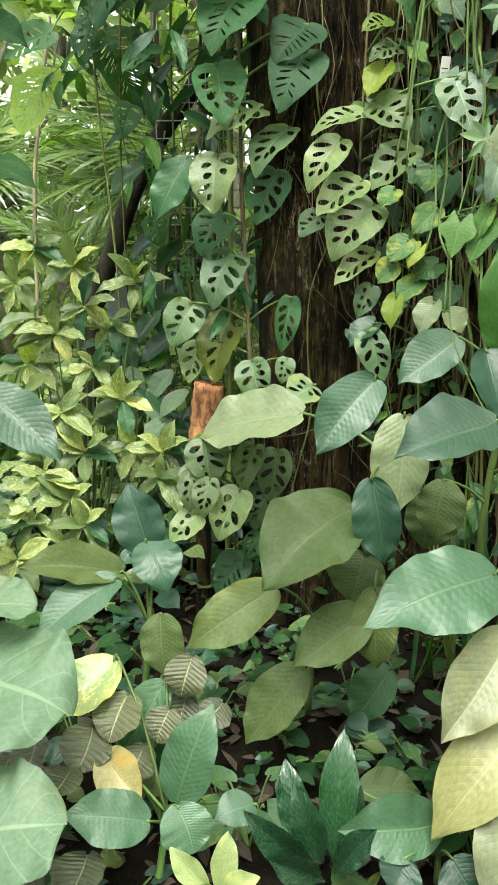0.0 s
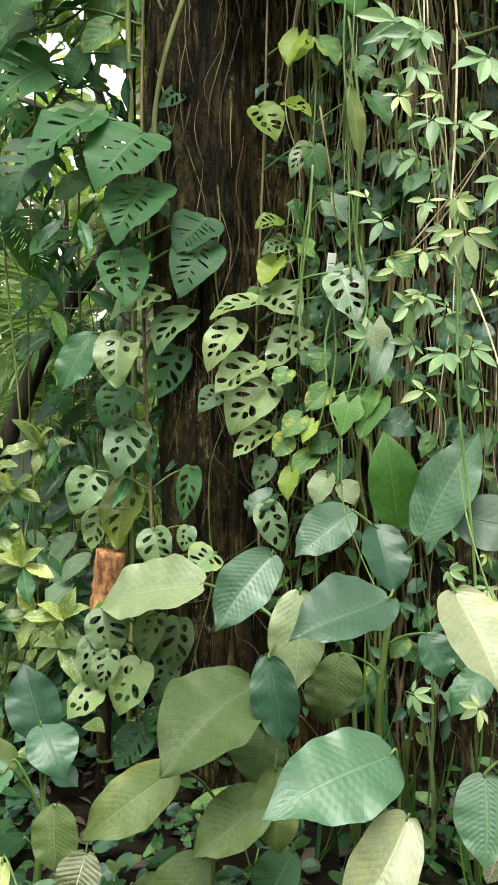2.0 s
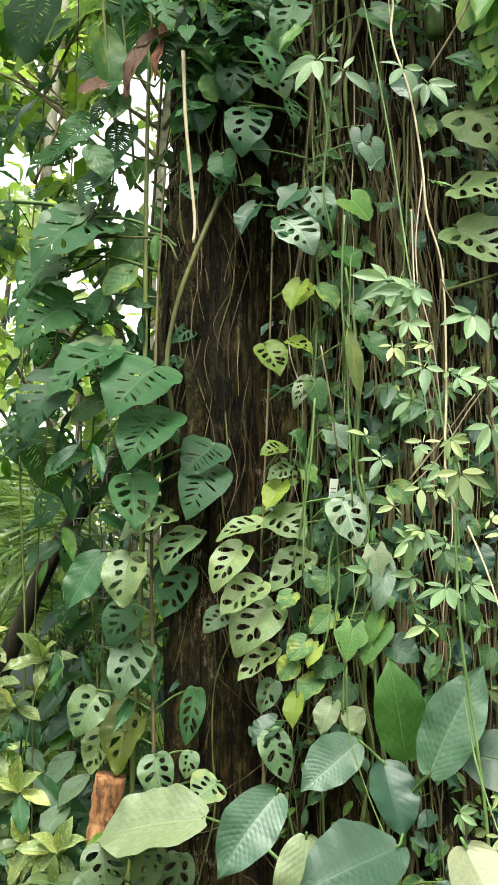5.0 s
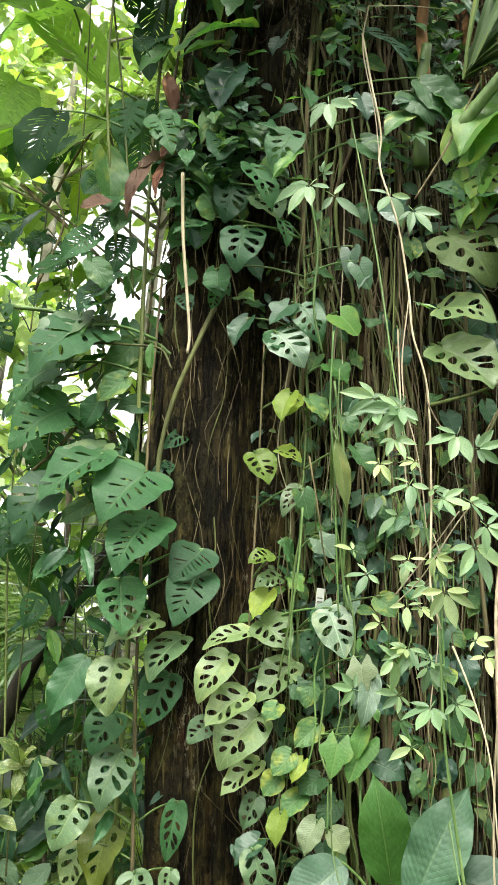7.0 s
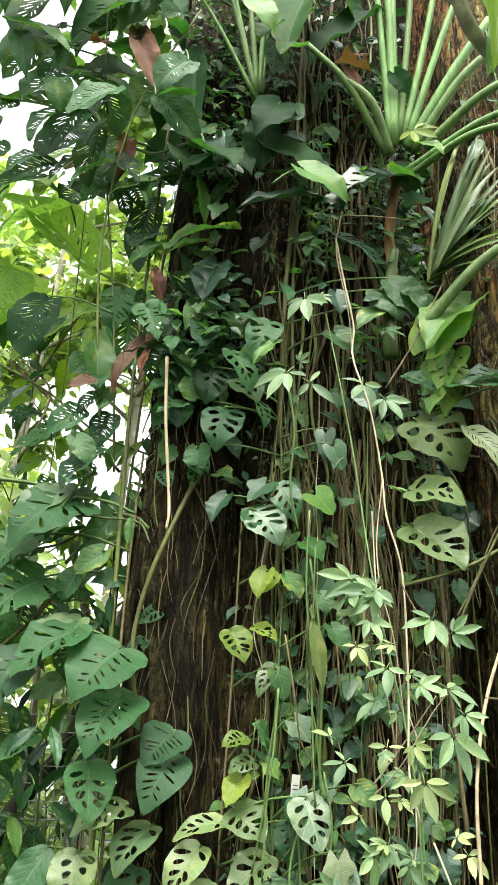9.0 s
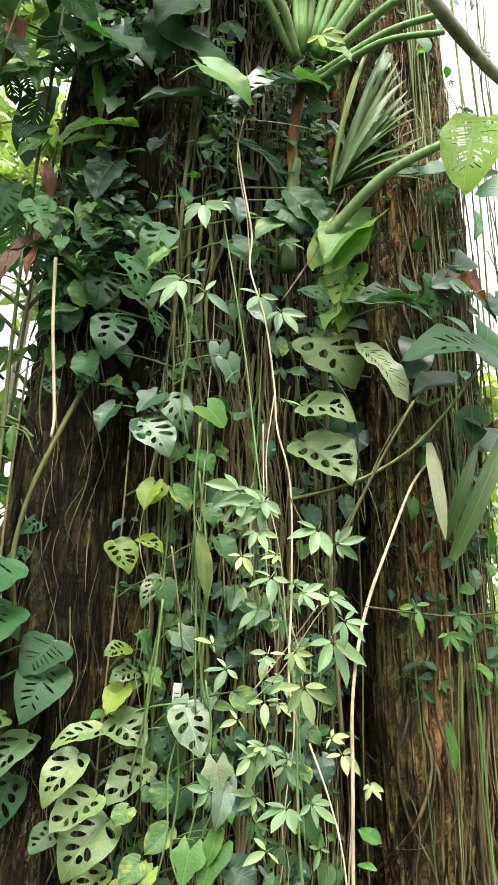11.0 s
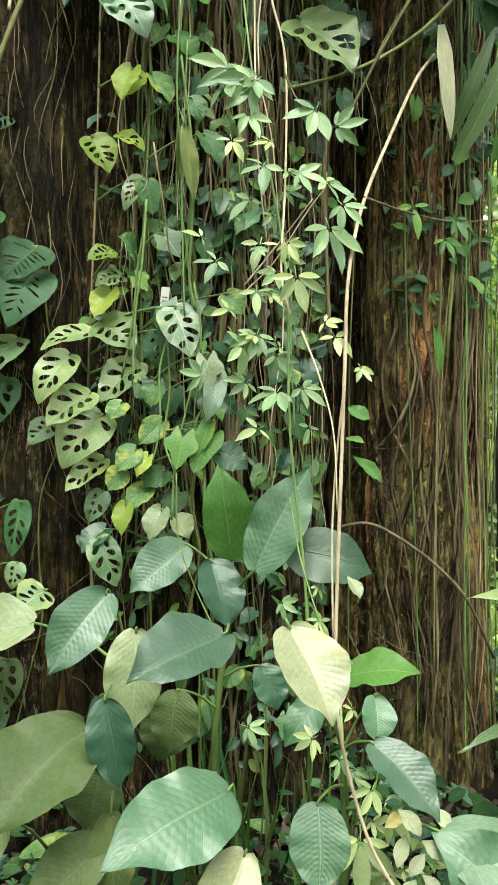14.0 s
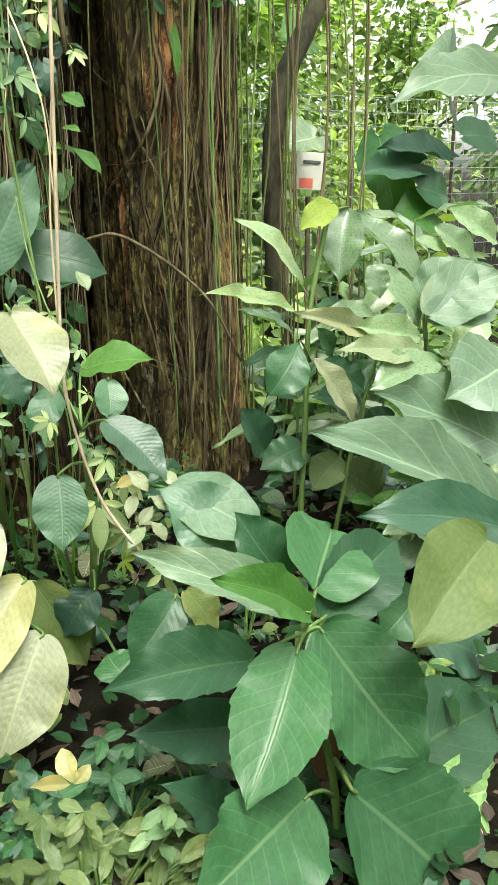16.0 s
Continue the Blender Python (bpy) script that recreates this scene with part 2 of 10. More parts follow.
CREEPER = leaf_material("creeper_leaf", (0.12, 0.215, 0.105), (0.24, 0.33, 0.17), yellowing=0.08, yellow=(0.34, 0.36, 0.1), vein_show=0.22, veins=7, pleat=0.35, rough=0.4, through_light=0.35, sweep=1.6, ribs=0.05)
IVY = leaf_material("ivy_leaf", (0.038, 0.105, 0.036), (0.12, 0.2, 0.09), yellowing=0.12, vein_show=0.4, veins=6, pleat=0.55, spread=0.4, rough=0.42, shine=0.25, ribs=0.12)
LIME = leaf_material("lime_green_leaf", (0.17, 0.26, 0.05), (0.27, 0.35, 0.12), yellowing=0.1, vein_show=0.3, veins=7, pleat=0.4, through_light=0.5, shine=0.2)
SPOTTED = leaf_material("gold_spotted_leaf", (0.14, 0.22, 0.085), (0.22, 0.29, 0.1), yellowing=0.15, speckle=0.25, speckle_colour=(0.42, 0.43, 0.18), vein_show=0.3, veins=8, yellow=(0.4, 0.38, 0.06), shine=0.6, rough=0.3)
PATTERN = leaf_material("bronze_veined_leaf", (0.05, 0.062, 0.03), (0.3, 0.31, 0.19), yellowing=0.0, veins=9, sweep=1.8, vein_show=0.75, pleat=1.0, rough=0.4, through_light=0.12, ribs=0.12)
SILVER = leaf_material("grey_green_wavy_leaf", (0.105, 0.168, 0.11), (0.22, 0.31, 0.2), yellowing=0.06, veins=5, sweep=1.6, vein_show=0.8, pleat=0.5, rough=0.42, spread=0.12, ribs=0.1, shine=0.55)
TARO = leaf_material("grey_green_taro_leaf", (0.1, 0.165, 0.105), (0.2, 0.29, 0.18), yellowing=0.06, veins=5, sweep=1.6, vein_show=0.6, pleat=0.5, rough=0.5, spread=0.1, ribs=0.12, shine=0.3)
GOLD = leaf_material("gold_splashed_leaf", (0.19, 0.265, 0.09), (0.22, 0.3, 0.1), yellowing=0.3, yellow=(0.38, 0.4, 0.1), speckle=0.35, speckle_colour=(0.4, 0.44, 0.2), vein_show=0.2, veins=8, shine=0.5, rough=0.36, spread=0.25)
LANCE = leaf_material("smooth_lance_leaf", (0.14, 0.225, 0.12), (0.2, 0.29, 0.16), yellowing=0.06, veins=24, sweep=9, vein_show=0.15, pleat=0.2, rough=0.27, shine=0.75)
FROND = leaf_material("palm_frond_leaf", (0.15, 0.26, 0.085), (0.16, 0.24, 0.09), yellowing=0.1, veins=1, sweep=0, vein_show=0.2, pleat=0.1, through_light=0.45, rough=0.25, shine=1.0)
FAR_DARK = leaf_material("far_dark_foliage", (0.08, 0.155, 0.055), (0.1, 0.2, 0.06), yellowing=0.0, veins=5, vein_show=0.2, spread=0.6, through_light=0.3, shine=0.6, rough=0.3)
# mid and light far greens are brightened to stand in for blocked daylight
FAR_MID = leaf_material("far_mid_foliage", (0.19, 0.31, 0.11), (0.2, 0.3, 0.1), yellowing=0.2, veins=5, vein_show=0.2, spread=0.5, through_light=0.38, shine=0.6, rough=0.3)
FAR_LIGHT = leaf_material("far_painted_lit_foliage", (0.3, 0.41, 0.18), (0.22, 0.32, 0.1), yellowing=0.3, veins=5, vein_show=0.2, spread=0.4, through_light=0.42, shine=0.6, rough=0.3)
CELERY = leaf_material("celery_green_leaf", (0.16, 0.21, 0.115), (0.29, 0.35, 0.21), yellowing=0.02, veins=15, sweep=3.2, vein_show=0.25, pleat=0.4, spread=0.15, ribs=0.1)
BRIGHT = leaf_material("fresh_bright_green_leaf", (0.055, 0.16, 0.036), (0.17, 0.28, 0.1), yellowing=0.08, vein_show=0.35, through_light=0.4, shine=0.25, rough=0.42)
GLOSS = leaf_material("quilted_glossy_leaf", (0.012, 0.045, 0.022), (0.06, 0.12, 0.07), yellowing=0.0, veins=13, sweep=2.5, vein_show=0.3, pleat=0.35, rough=0.24, through_light=0.1, ribs=0.16, shine=0.9, dirt=0.0)
PATTERNGREEN = leaf_material("quilted_green_leaf", (0.13, 0.27, 0.1), (0.3, 0.42, 0.22), yellowing=0.0, veins=7, sweep=1.6, vein_show=0.5, pleat=1.0, rough=0.3, ribs=0.3)
YELLOWHOLE = leaf_material("yellow_green_holed_leaf", (0.15, 0.2, 0.03), (0.28, 0.33, 0.1), yellowing=0.3, veins=6.5, sweep=1.0, vein_show=0.3, through_light=0.5)
# lit copy of the perforated leaf: light from behind is in its base colour
HOLEY_LIT = leaf_material("painted_lit_perforated_leaf", (0.17, 0.3, 0.085), (0.2, 0.3, 0.12), yellowing=0.1, veins=16, sweep=1.5, vein_show=0.3, through_light=0.65, shine=0.15, rough=0.5)
CREEPER_PALE = leaf_material("pale_creeper_leaf", (0.215, 0.29, 0.13), (0.34, 0.41, 0.23), yellowing=0.1, yellow=(0.42, 0.42, 0.12), vein_show=0.2, veins=7, pleat=0.35, rough=0.42, through_light=0.35, sweep=1.6, ribs=0.05)
STALK = leaf_material("pale_green_leaf_stalk", (0.052, 0.1, 0.036), (0.16, 0.23, 0.1), yellowing=0.1, veins=1, sweep=0, vein_show=0.5, pleat=0.3, through_light=0.15, rough=0.3, shine=0.25)
DRYLEAF = leaf_material("withered_brown_leaf", (0.1, 0.055, 0.032), (0.24, 0.14, 0.08), yellowing=0.3, yellow=(0.28, 0.16, 0.07), veins=8, vein_show=0.3, pleat=0.9, rough=0.6, through_light=0.2, shine=0.2)
GREY_BARK = grain_material("smooth_grey_branch_bark", (0.12, 0.11, 0.08), (0.24, 0.22, 0.17), (0.36, 0.34, 0.28), scale=14, stretch=(0.6, 0.6, 0.6), depth=0.004)
STALK_SKIN = grain_material("pale_green_stalk_skin", (0.06, 0.11, 0.03), (0.1, 0.17, 0.05), (0.16, 0.24, 0.09), scale=30, stretch=(1, 1, 0.2), depth=0.002, rough=0.6, mossy=0.0)
# lime leaf recoloured so that its own tint carries the backlight
LIME_LIT = leaf_material("painted_backlit_lime_leaf", (0.085, 0.17, 0.022), (0.12, 0.2, 0.05), yellowing=0.05, vein_show=0.3, veins=9, through_light=0.55, shine=0.15, rough=0.5)
# darkened leaf: shade in the colour, for overhead leaves and low ground growth
SHADE_LEAF = leaf_material("shade_darkened_leaf", (0.022, 0.066, 0.026), (0.06, 0.13, 0.06), yellowing=0.04, vein_show=0.35, rough=0.6, shine=0.1, through_light=0.45, spread=0.4)
FRESH = leaf_material("soft_olive_leaf", (0.098, 0.158, 0.058), (0.2, 0.26, 0.12), yellowing=0.12, yellow=(0.22, 0.24, 0.08), vein_show=0.25, veins=6, ribs=0.03, shine=0.5, through_light=0.4, spread=0.3)
LITTER_LEAF = leaf_material("fallen_brown_leaf", (0.03, 0.021, 0.012), (0.15, 0.12, 0.085), yellowing=0.2, yellow=(0.09, 0.07, 0.04), veins=6, through_light=0.0, rough=0.7, spread=0.5)


# ---- mesh helpers ----
def mesh_of(name, verts, faces, uvs=None, material=None, smooth=True):
    """A mesh from lists made in code; uvs: one (u, v) a vertex."""
    me = bpy.data.meshes.new(name)
    me.from_pydata([tuple(v) for v in verts], [], faces)
    if uvs is not None:
        layer = me.uv_layers.new(name="UVMap")
        idx = np.empty(len(me.loops), dtype=np.int32)
        me.loops.foreach_get("vertex_index", idx)
        layer.data.foreach_set("uv", np.asarray(uvs, dtype=np.float32)[idx].ravel())
    if material:
        me.materials.append(material)
    if smooth:
        me.polygons.foreach_set("use_smooth", np.ones(len(me.polygons), dtype=bool))
    me.update()
    return me


def child(name, me, parent, label="", m=None):
    """One mesh as a part of a thing, or of a part."""
    ob = new(name, me)
    ob.parent = parent
    if parent is not None:
        ob.matrix_parent_inverse = Matrix.Translation(parent.location).inverted() if parent.parent is None else parent.matrix_basis.inverted()
    if m is not None:
        ob.matrix_basis = m
    if label:
        tagged(ob, label)
    return ob


def thing(name, at, label, category, group="", kind=""):
    """An empty at a thing's base."""
    ob = new(name)
    ob.empty_display_size = 0.05
    ob.location = at
    return tagged(ob, label, category, group, kind)


def spline(points, steps=6):
    """A Catmull-Rom line through the points."""
    pts = [Vector(p) for p in points]
    pts = [pts[0] * 2 - pts[1]] + pts + [pts[-1] * 2 - pts[-2]]
    out = []
    for i in range(1, len(pts) - 2):
        p0, p1, p2, p3 = pts[i - 1:i + 3]
        for s in range(steps):
            t = s / steps
            out.append(0.5 * (2 * p1 + (p2 - p0) * t + (2 * p0 - 5 * p1 + 4 * p2 - p3) * t * t + (3 * p1 - p0 - 3 * p2 + p3) * t ** 3))
    return out + [pts[-2]]


def tube_data(points, r0, r1, sides=6, steps=6, knobs=0.0, seed=0):
    """Vertices and faces of a tapering, slightly knobbly round stem along the points."""
    line = spline(points, steps) if steps > 1 else [Vector(p) for p in points]
    rng = random.Random(seed)
    verts, faces = [], []
    side = Vector((1, 0.3, 0.1))
    for i, p in enumerate(line):
        d = (line[min(i + 1, len(line) - 1)] - line[max(i - 1, 0)]).normalized()
        a = (side - d * side.dot(d)).normalized()
        b = d.cross(a)
        r = (r0 + (r1 - r0) * i / (len(line) - 1)) * (1 + knobs * rng.uniform(-1, 1))
        for k in range(sides):
            w = 2 * math.pi * k / sides
            verts.append(p + a * (r * math.cos(w)) + b * (r * math.sin(w)))
        side = a
    for i in range(len(line) - 1):
        for k in range(sides):
            n = (k + 1) % sides
            faces.append((i * sides + k, i * sides + n, (i + 1) * sides + n, (i + 1) * sides + k))
    faces.append(tuple(range(sides - 1, -1, -1)))
    faces.append(tuple(range((len(line) - 1) * sides, len(line) * sides)))
    return verts, faces


def tube(name, points, r0, r1, material, parent, sides=6, steps=6, knobs=0.12, label="", seed=0):
    verts, faces = tube_data(points, r0, r1, sides, steps, knobs, seed)
    ob = child(name, mesh_of(name, verts, faces, None, material), parent, label)
    return ob


# ---- leaf shapes, all of length 1 along y, width 1 along x, face up z ----
def oval(u, rise=0.9, foot=0.6, point=0.8, tail=0.0):
    """Outline: rise sets where the blade is widest, foot and point how full it is at either end, tail a drawn-out tip."""
    w = max(0.0, math.sin(math.pi * u ** rise)) ** (foot + (point - foot) * u)
    if tail and u > 0.8:
        q = (u - 0.8) / 0.2
        w *= 1 - tail * q * (1.6 - 0.6 * q)
    return w


SHAPES = {
    "broad": dict(form=(0.8, 0.52, 0.92, 0.3), cord=0.02),
    "heart": dict(form=(0.62, 0.62, 0.9, 0.4), cord=0.17),
    "lance": dict(form=(0.86, 0.72, 1.0, 0.25), cord=0.0),
    "round": dict(form=(0.9, 0.5, 0.6, 0.0), cord=0.1),
    "spoon": dict(form=(1.1, 0.95, 0.75, 0.15), cord=0.0),
}


def leaf_height(u, v, w, bends):
    """How far a blade stands out of its plane: folded along the midrib, arched, rolled and wavy at the margin."""
    fold, arch, wave, seed = bends
    av = abs(v)
    z = fold * av * w + arch * 4 * u * (1 - u) - 0.5 * fold * w
    z += wave * av * av * (math.sin(u * 12 + seed * 2.1 + (1.3 if v > 0 else 0.0)) + 0.5 * math.sin(u * 27 + seed * 3.7 + v)) + 0.5 * wave * math.sin(u * 5 + seed)
    return z - (0.06 + 0.03 * (seed % 4)) * u ** 4 + 0.05 * math.sin(seed * 1.7) * v * w


def leaf_map(u, v, shape, fold, arch, wave, seed, teeth=0.0, twist=0.0, ribs=(9.0, 2.2, 0.0)):
    """A point of a leaf at u along it and v (-1 to 1) across it."""
    s = SHAPES[shape]
    w = 0.5 * oval(u, *s["form"]) * (1 + 0.07 * math.sin(seed * 2.3) * (1 if v > 0 else -1))
    av = abs(v)
    ripple = 1 + teeth * ((u * 8 + seed * 0.37) % 1 - 0.5) * av ** 3 + 0.018 * math.sin(u * 17 + seed * 5.1) * av
    x = v * w * ripple
    y = u - s["cord"] * av ** 1.6 * (1 - u) ** 4 + 0.03 * av * u * (1 - u) * 4
    z = leaf_height(u, v, w, (fold, arch, wave, seed))
    if ribs[2]:
        ridge = abs(math.sin(math.pi * (u * ribs[0] - av * ribs[1])))
        z += 0.08 * ribs[2] * (ridge - 0.6) * min(1.0, av * 5) * (1 - 0.5 * av) * min(1.0, 6 * (1 - u))
    x += twist * math.sin(u * math.pi) * 0.5 * min(1.0, 2.5 * w)
    return (x, y, z)


def blade_mesh(shape, fold=0.2, arch=0.1, wave=0.02, seed=0, nl=22, nw=4, teeth=0.0, material=None, twist=0.0, ribs=(9.0, 2.2, 0.0)):
    verts, uvs, faces = [], [], []
    for i in range(nl + 1):
        u = i / nl
        u = u * 0.97 + 0.03 * u * u if u > 0 else 0.004
        for j in range(-nw, nw + 1):
            v = j / nw
            verts.append(leaf_map(min(u, 0.997), v, shape, fold, arch, wave, seed, teeth, twist, ribs))
            uvs.append((u, 0.5 + 0.5 * v))
    row = 2 * nw + 1
    for i in range(nl):
        for j in range(row - 1):
            faces.append((i * row + j, i * row + j + 1, (i + 1) * row + j + 1, (i + 1) * row + j))
    return mesh_of("leaf_blade", verts, faces, uvs, material)


# half outlines from the notch at the stalk round to the tip
HALVES = {
    "heart": ((0, 0), (0.08, -0.075), (0.22, -0.1), (0.39, -0.02), (0.49, 0.16), (0.47, 0.37), (0.35, 0.62), (0.19, 0.82), (0.07, 0.94), (0, 1)),
    "egg": ((0, 0), (0.08, -0.035), (0.22, -0.05), (0.39, 0.04), (0.49, 0.23), (0.48, 0.44), (0.38, 0.67), (0.2, 0.86), (0.07, 0.96), (0, 1)),
    "long": ((0, 0), (0.12, -0.01), (0.29, 0.04), (0.43, 0.17), (0.5, 0.37), (0.47, 0.58), (0.36, 0.78), (0.2, 0.91), (0.08, 0.97), (0, 1)),
}
# holes a side, where they begin and end between midrib and margin, how wide, how many run out through the margin
HOLES = {"holed": ("egg", (4, 4, 3, 4), 0.14, 0.82, 0.5, 0.0), "slit": ("heart", (6, 7, 6, 7), 0.08, 0.72, 0.25, 0.0), "dotted": ("long", (13, 14, 12, 15), 0.1, 0.5, 0.27, 0.0), "split": ("heart", (5, 5, 6, 6), 0.16, 0.74, 0.3, 0.45)}


def inside(px, py, loop):
    """Which of the points lie inside the loop."""
    hit = np.zeros(len(px), dtype=bool)
    a = np.asarray(loop)
    b = np.roll(a, -1, axis=0)
    for (x0, y0), (x1, y1) in zip(a, b):
        if y0 != y1:
            hit ^= ((y0 > py) != (y1 > py)) & (px < (x1 - x0) * (py - y0) / (y1 - y0) + x0)
    return hit


def perforated_mesh(kind, seed, fold, arch, wave, coarse=False):
    """A leaf cut to its outline, with slanting rounded holes between the side veins; some may run out through the margin."""
    side, counts, f0, f1, fat, runs = HOLES[kind]
    rng = random.Random(seed * 17 + len(kind))
    half = [(p.x, p.y) for p in spline([(x, y, 0) for x, y in HALVES[side]], 2 if coarse else 4)]
    lean = rng.uniform(0.93, 1.07)
    loop = [(x * lean, y) for x, y in half] + [(-x * (2 - lean), y) for x, y in half[-2:0:-1]]
    ys, ws = [], []
    for x, y in half:
        if not ys or y > ys[-1]:
            ys.append(y)
            ws.append(max(x, 0.03))
    n = counts[seed % 4]
    holes = []
    for sgn in (1, -1):
        for k in range(n):
            y0 = 0.05 + 0.7 * (k + rng.uniform(0.2, 0.8) * 0.5 + (0.2 if sgn > 0 else 0.0)) / n
            w = radians(74 - 34 * y0 + rng.uniform(-4, 4))
            d = (sgn * math.sin(w), math.cos(w))
            t = np.linspace(0, 0.8, 81)
            out = ~inside(t * d[0] + 1e-5 * sgn, y0 + t * d[1], loop)
            reach = t[np.argmax(out[3:]) + 3]
            if reach < 0.08 or rng.random() < 0.07:
                continue
            a, b = f0 * rng.uniform(0.8, 1.5), f1 * rng.uniform(0.75, 1.08)
            if kind == "dotted" and k % 2:
                a, b = a * 2.2, min(0.86, b * 1.5)
            elif kind in ("holed", "slit") and rng.random() < 0.3:
                b = a + (b - a) * 0.55
            if runs and rng.random() < runs:
                b = 1.25
            size = fat * 0.7 / n * math.sin(w) * rng.uniform(0.75, 1.15)
            m = 3 if coarse else 6
            rim = []
            for i in range(2 * m):
                q = 2 * math.pi * (i + 0.5) / (2 * m)
                s = reach * (a + (b - a) * (0.5 - 0.5 * math.cos(q)))
                c = size * math.sin(q) * (0.75 + 0.35 * math.cos(q) * -0.6)
                rim.append((s * d[0] - c * d[1] * sgn, y0 + s * d[1] + c * abs(d[0])))
            holes.append(rim)
    pts, edges = [], []
    for ring in [loop] + holes:
        o = len(pts)
        pts += [Vector(p) for p in ring]
        edges += [(o + i, o + (i + 1) % len(ring)) for i in range(len(ring))]
    step = 0.17 if coarse else 0.085
    gx, gy = np.meshgrid(np.arange(-6, 7) * step * 0.98, np.arange(-1, 13) * step)
    gx, gy = gx.ravel(), gy.ravel()
    keep = inside(gx, gy, loop)
    for ring in holes:
        c = np.mean(ring, axis=0)
        keep &= ~inside(c[0] + (gx - c[0]) * 0.75, c[1] + (gy - c[1]) * 0.75, ring)
    pts += [Vector((x, y)) for x, y in zip(gx[keep], gy[keep])]
    co, _, tris, _, _, _ = delaunay_2d_cdt(pts, edges, [], 0, 1e-5)
    co = np.array([tuple(p) for p in co])
    tris = [tuple(q) for q in tris]
    mid = np.array([co[list(q)].mean(axis=0) for q in tris])
    keep = inside(mid[:, 0], mid[:, 1], loop)
    for ring in holes:
        keep &= ~inside(mid[:, 0], mid[:, 1], ring)
    verts, uvs = [], []
    for x, y in co:
        w = float(np.interp(y, ys, ws))
        u, v = min(1.0, max(0.0, y)), min(1.0, max(-1.0, x / w))
        verts.append((x, y, leaf_height(u, v, min(abs(w), 0.5), (fold, arch, wave, seed)) - 0.16 * max(0.0, -y)))
        uvs.append((u, 0.5 + 0.5 * v))
    return mesh_of("perforated_leaf_blade", verts, [q for q, ok in zip(tris, keep) if ok], uvs)


def palmate_mesh(fingers=5, seed=0, material=None, width=0.35, spread=92):
    """One leaf of pointed leaflets on a short stalk, the middle ones longest; length 1 from the stalk's foot to the middle tip."""
    rng = random.Random(seed)
    verts, uvs, faces = [], [], []
    for f in range(fingers):
        out = abs(f - (fingers - 1) / 2) / ((fingers - 1) / 2)
        ang = radians(spread * (f - (fingers - 1) / 2) / ((fingers - 1) / 2) * rng.uniform(0.8, 1.1) + rng.uniform(-8, 8))
        size = (1.0 - 0.42 * out ** 1.5) * rng.uniform(0.8, 1.0) * 0.8
        droop, tip = rng.uniform(-0.2, 0.45), rng.uniform(-0.5, 0.5)
        n0, nl, nw = len(verts), 8, 2
        for i in range(nl + 1):
            u = max(i / nl, 0.01)
            for j in range(-nw, nw + 1):
                x, y, z = leaf_map(min(u, 0.995), j / nw, "lance", 0.35, 0.05, 0.02, seed + f, 0.06)
                x, y = x * width * size, (0.1 + y) * size
                z = z * 0.35 * size - droop * y * y + tip * x
                verts.append((x * math.cos(ang) + y * math.sin(ang), 0.2 + y * math.cos(ang) - x * math.sin(ang), z))
                uvs.append((u, 0.5 + 0.5 * j / nw))
        for i in range(nl):
            for j in range(2 * nw):
                q = n0 + i * (2 * nw + 1) + j
                faces.append((q, q + 1, q + 2 * nw + 2, q + 2 * nw + 1))
    v, fc = tube_data([(0, 0, 0), (0, 0.1, 0.01), (0, 0.24, 0)], 0.012, 0.01, 4, 2)
    n0 = len(verts)
    verts += [tuple(p) for p in v]
    uvs += [(0.5, 0.5)] * len(v)
    faces += [tuple(i + n0 for i in q) for q in fc]
    return mesh_of("five_finger_leaf", verts, faces, uvs, material)


def ivy_mesh(seed=0, material=None, lobes=3):
    """A small angular leaf with three to five points."""
    verts, uvs, faces = [(0, 0.18, 0.0)], [(0.2, 0.5)], []
    rng = random.Random(seed)
    pts = []
    for i in range(25):
        w = -0.86 * math.pi + 1.72 * math.pi * i / 24
        lob = 0.5 + 0.5 * math.cos(w * lobes * 0.92)
        r = (0.42 + 0.13 * lob ** 1.3) * (1.0 if abs(w) > 0.5 else 1.1 + 0.35 * (0.5 - abs(w))) * rng.uniform(0.96, 1.04)
        pts.append((r * math.sin(w), 0.34 + r * math.cos(w) * 0.95))
    mid = []
    for x, y in pts:
        mid.append((x * 0.5, 0.18 + (y - 0.18) * 0.5))
    for ring, dz in ((mid, 0.035), (pts, 0.0)):
        for x, y in ring:
            verts.append((x, y, dz + 0.25 * abs(x) - 0.16 * max(0.0, y - 0.5) - 0.06))
            uvs.append((min(1, max(0, y)), 0.5 + x * 0.8))
    n = len(pts)
    for i in range(n - 1):
        faces.append((0, 1 + i + 1, 1 + i))
        faces.append((1 + i, 1 + i + 1, 1 + n + i + 1, 1 + n + i))
    return mesh_of("angular_leaf_blade", verts, faces, uvs, material)


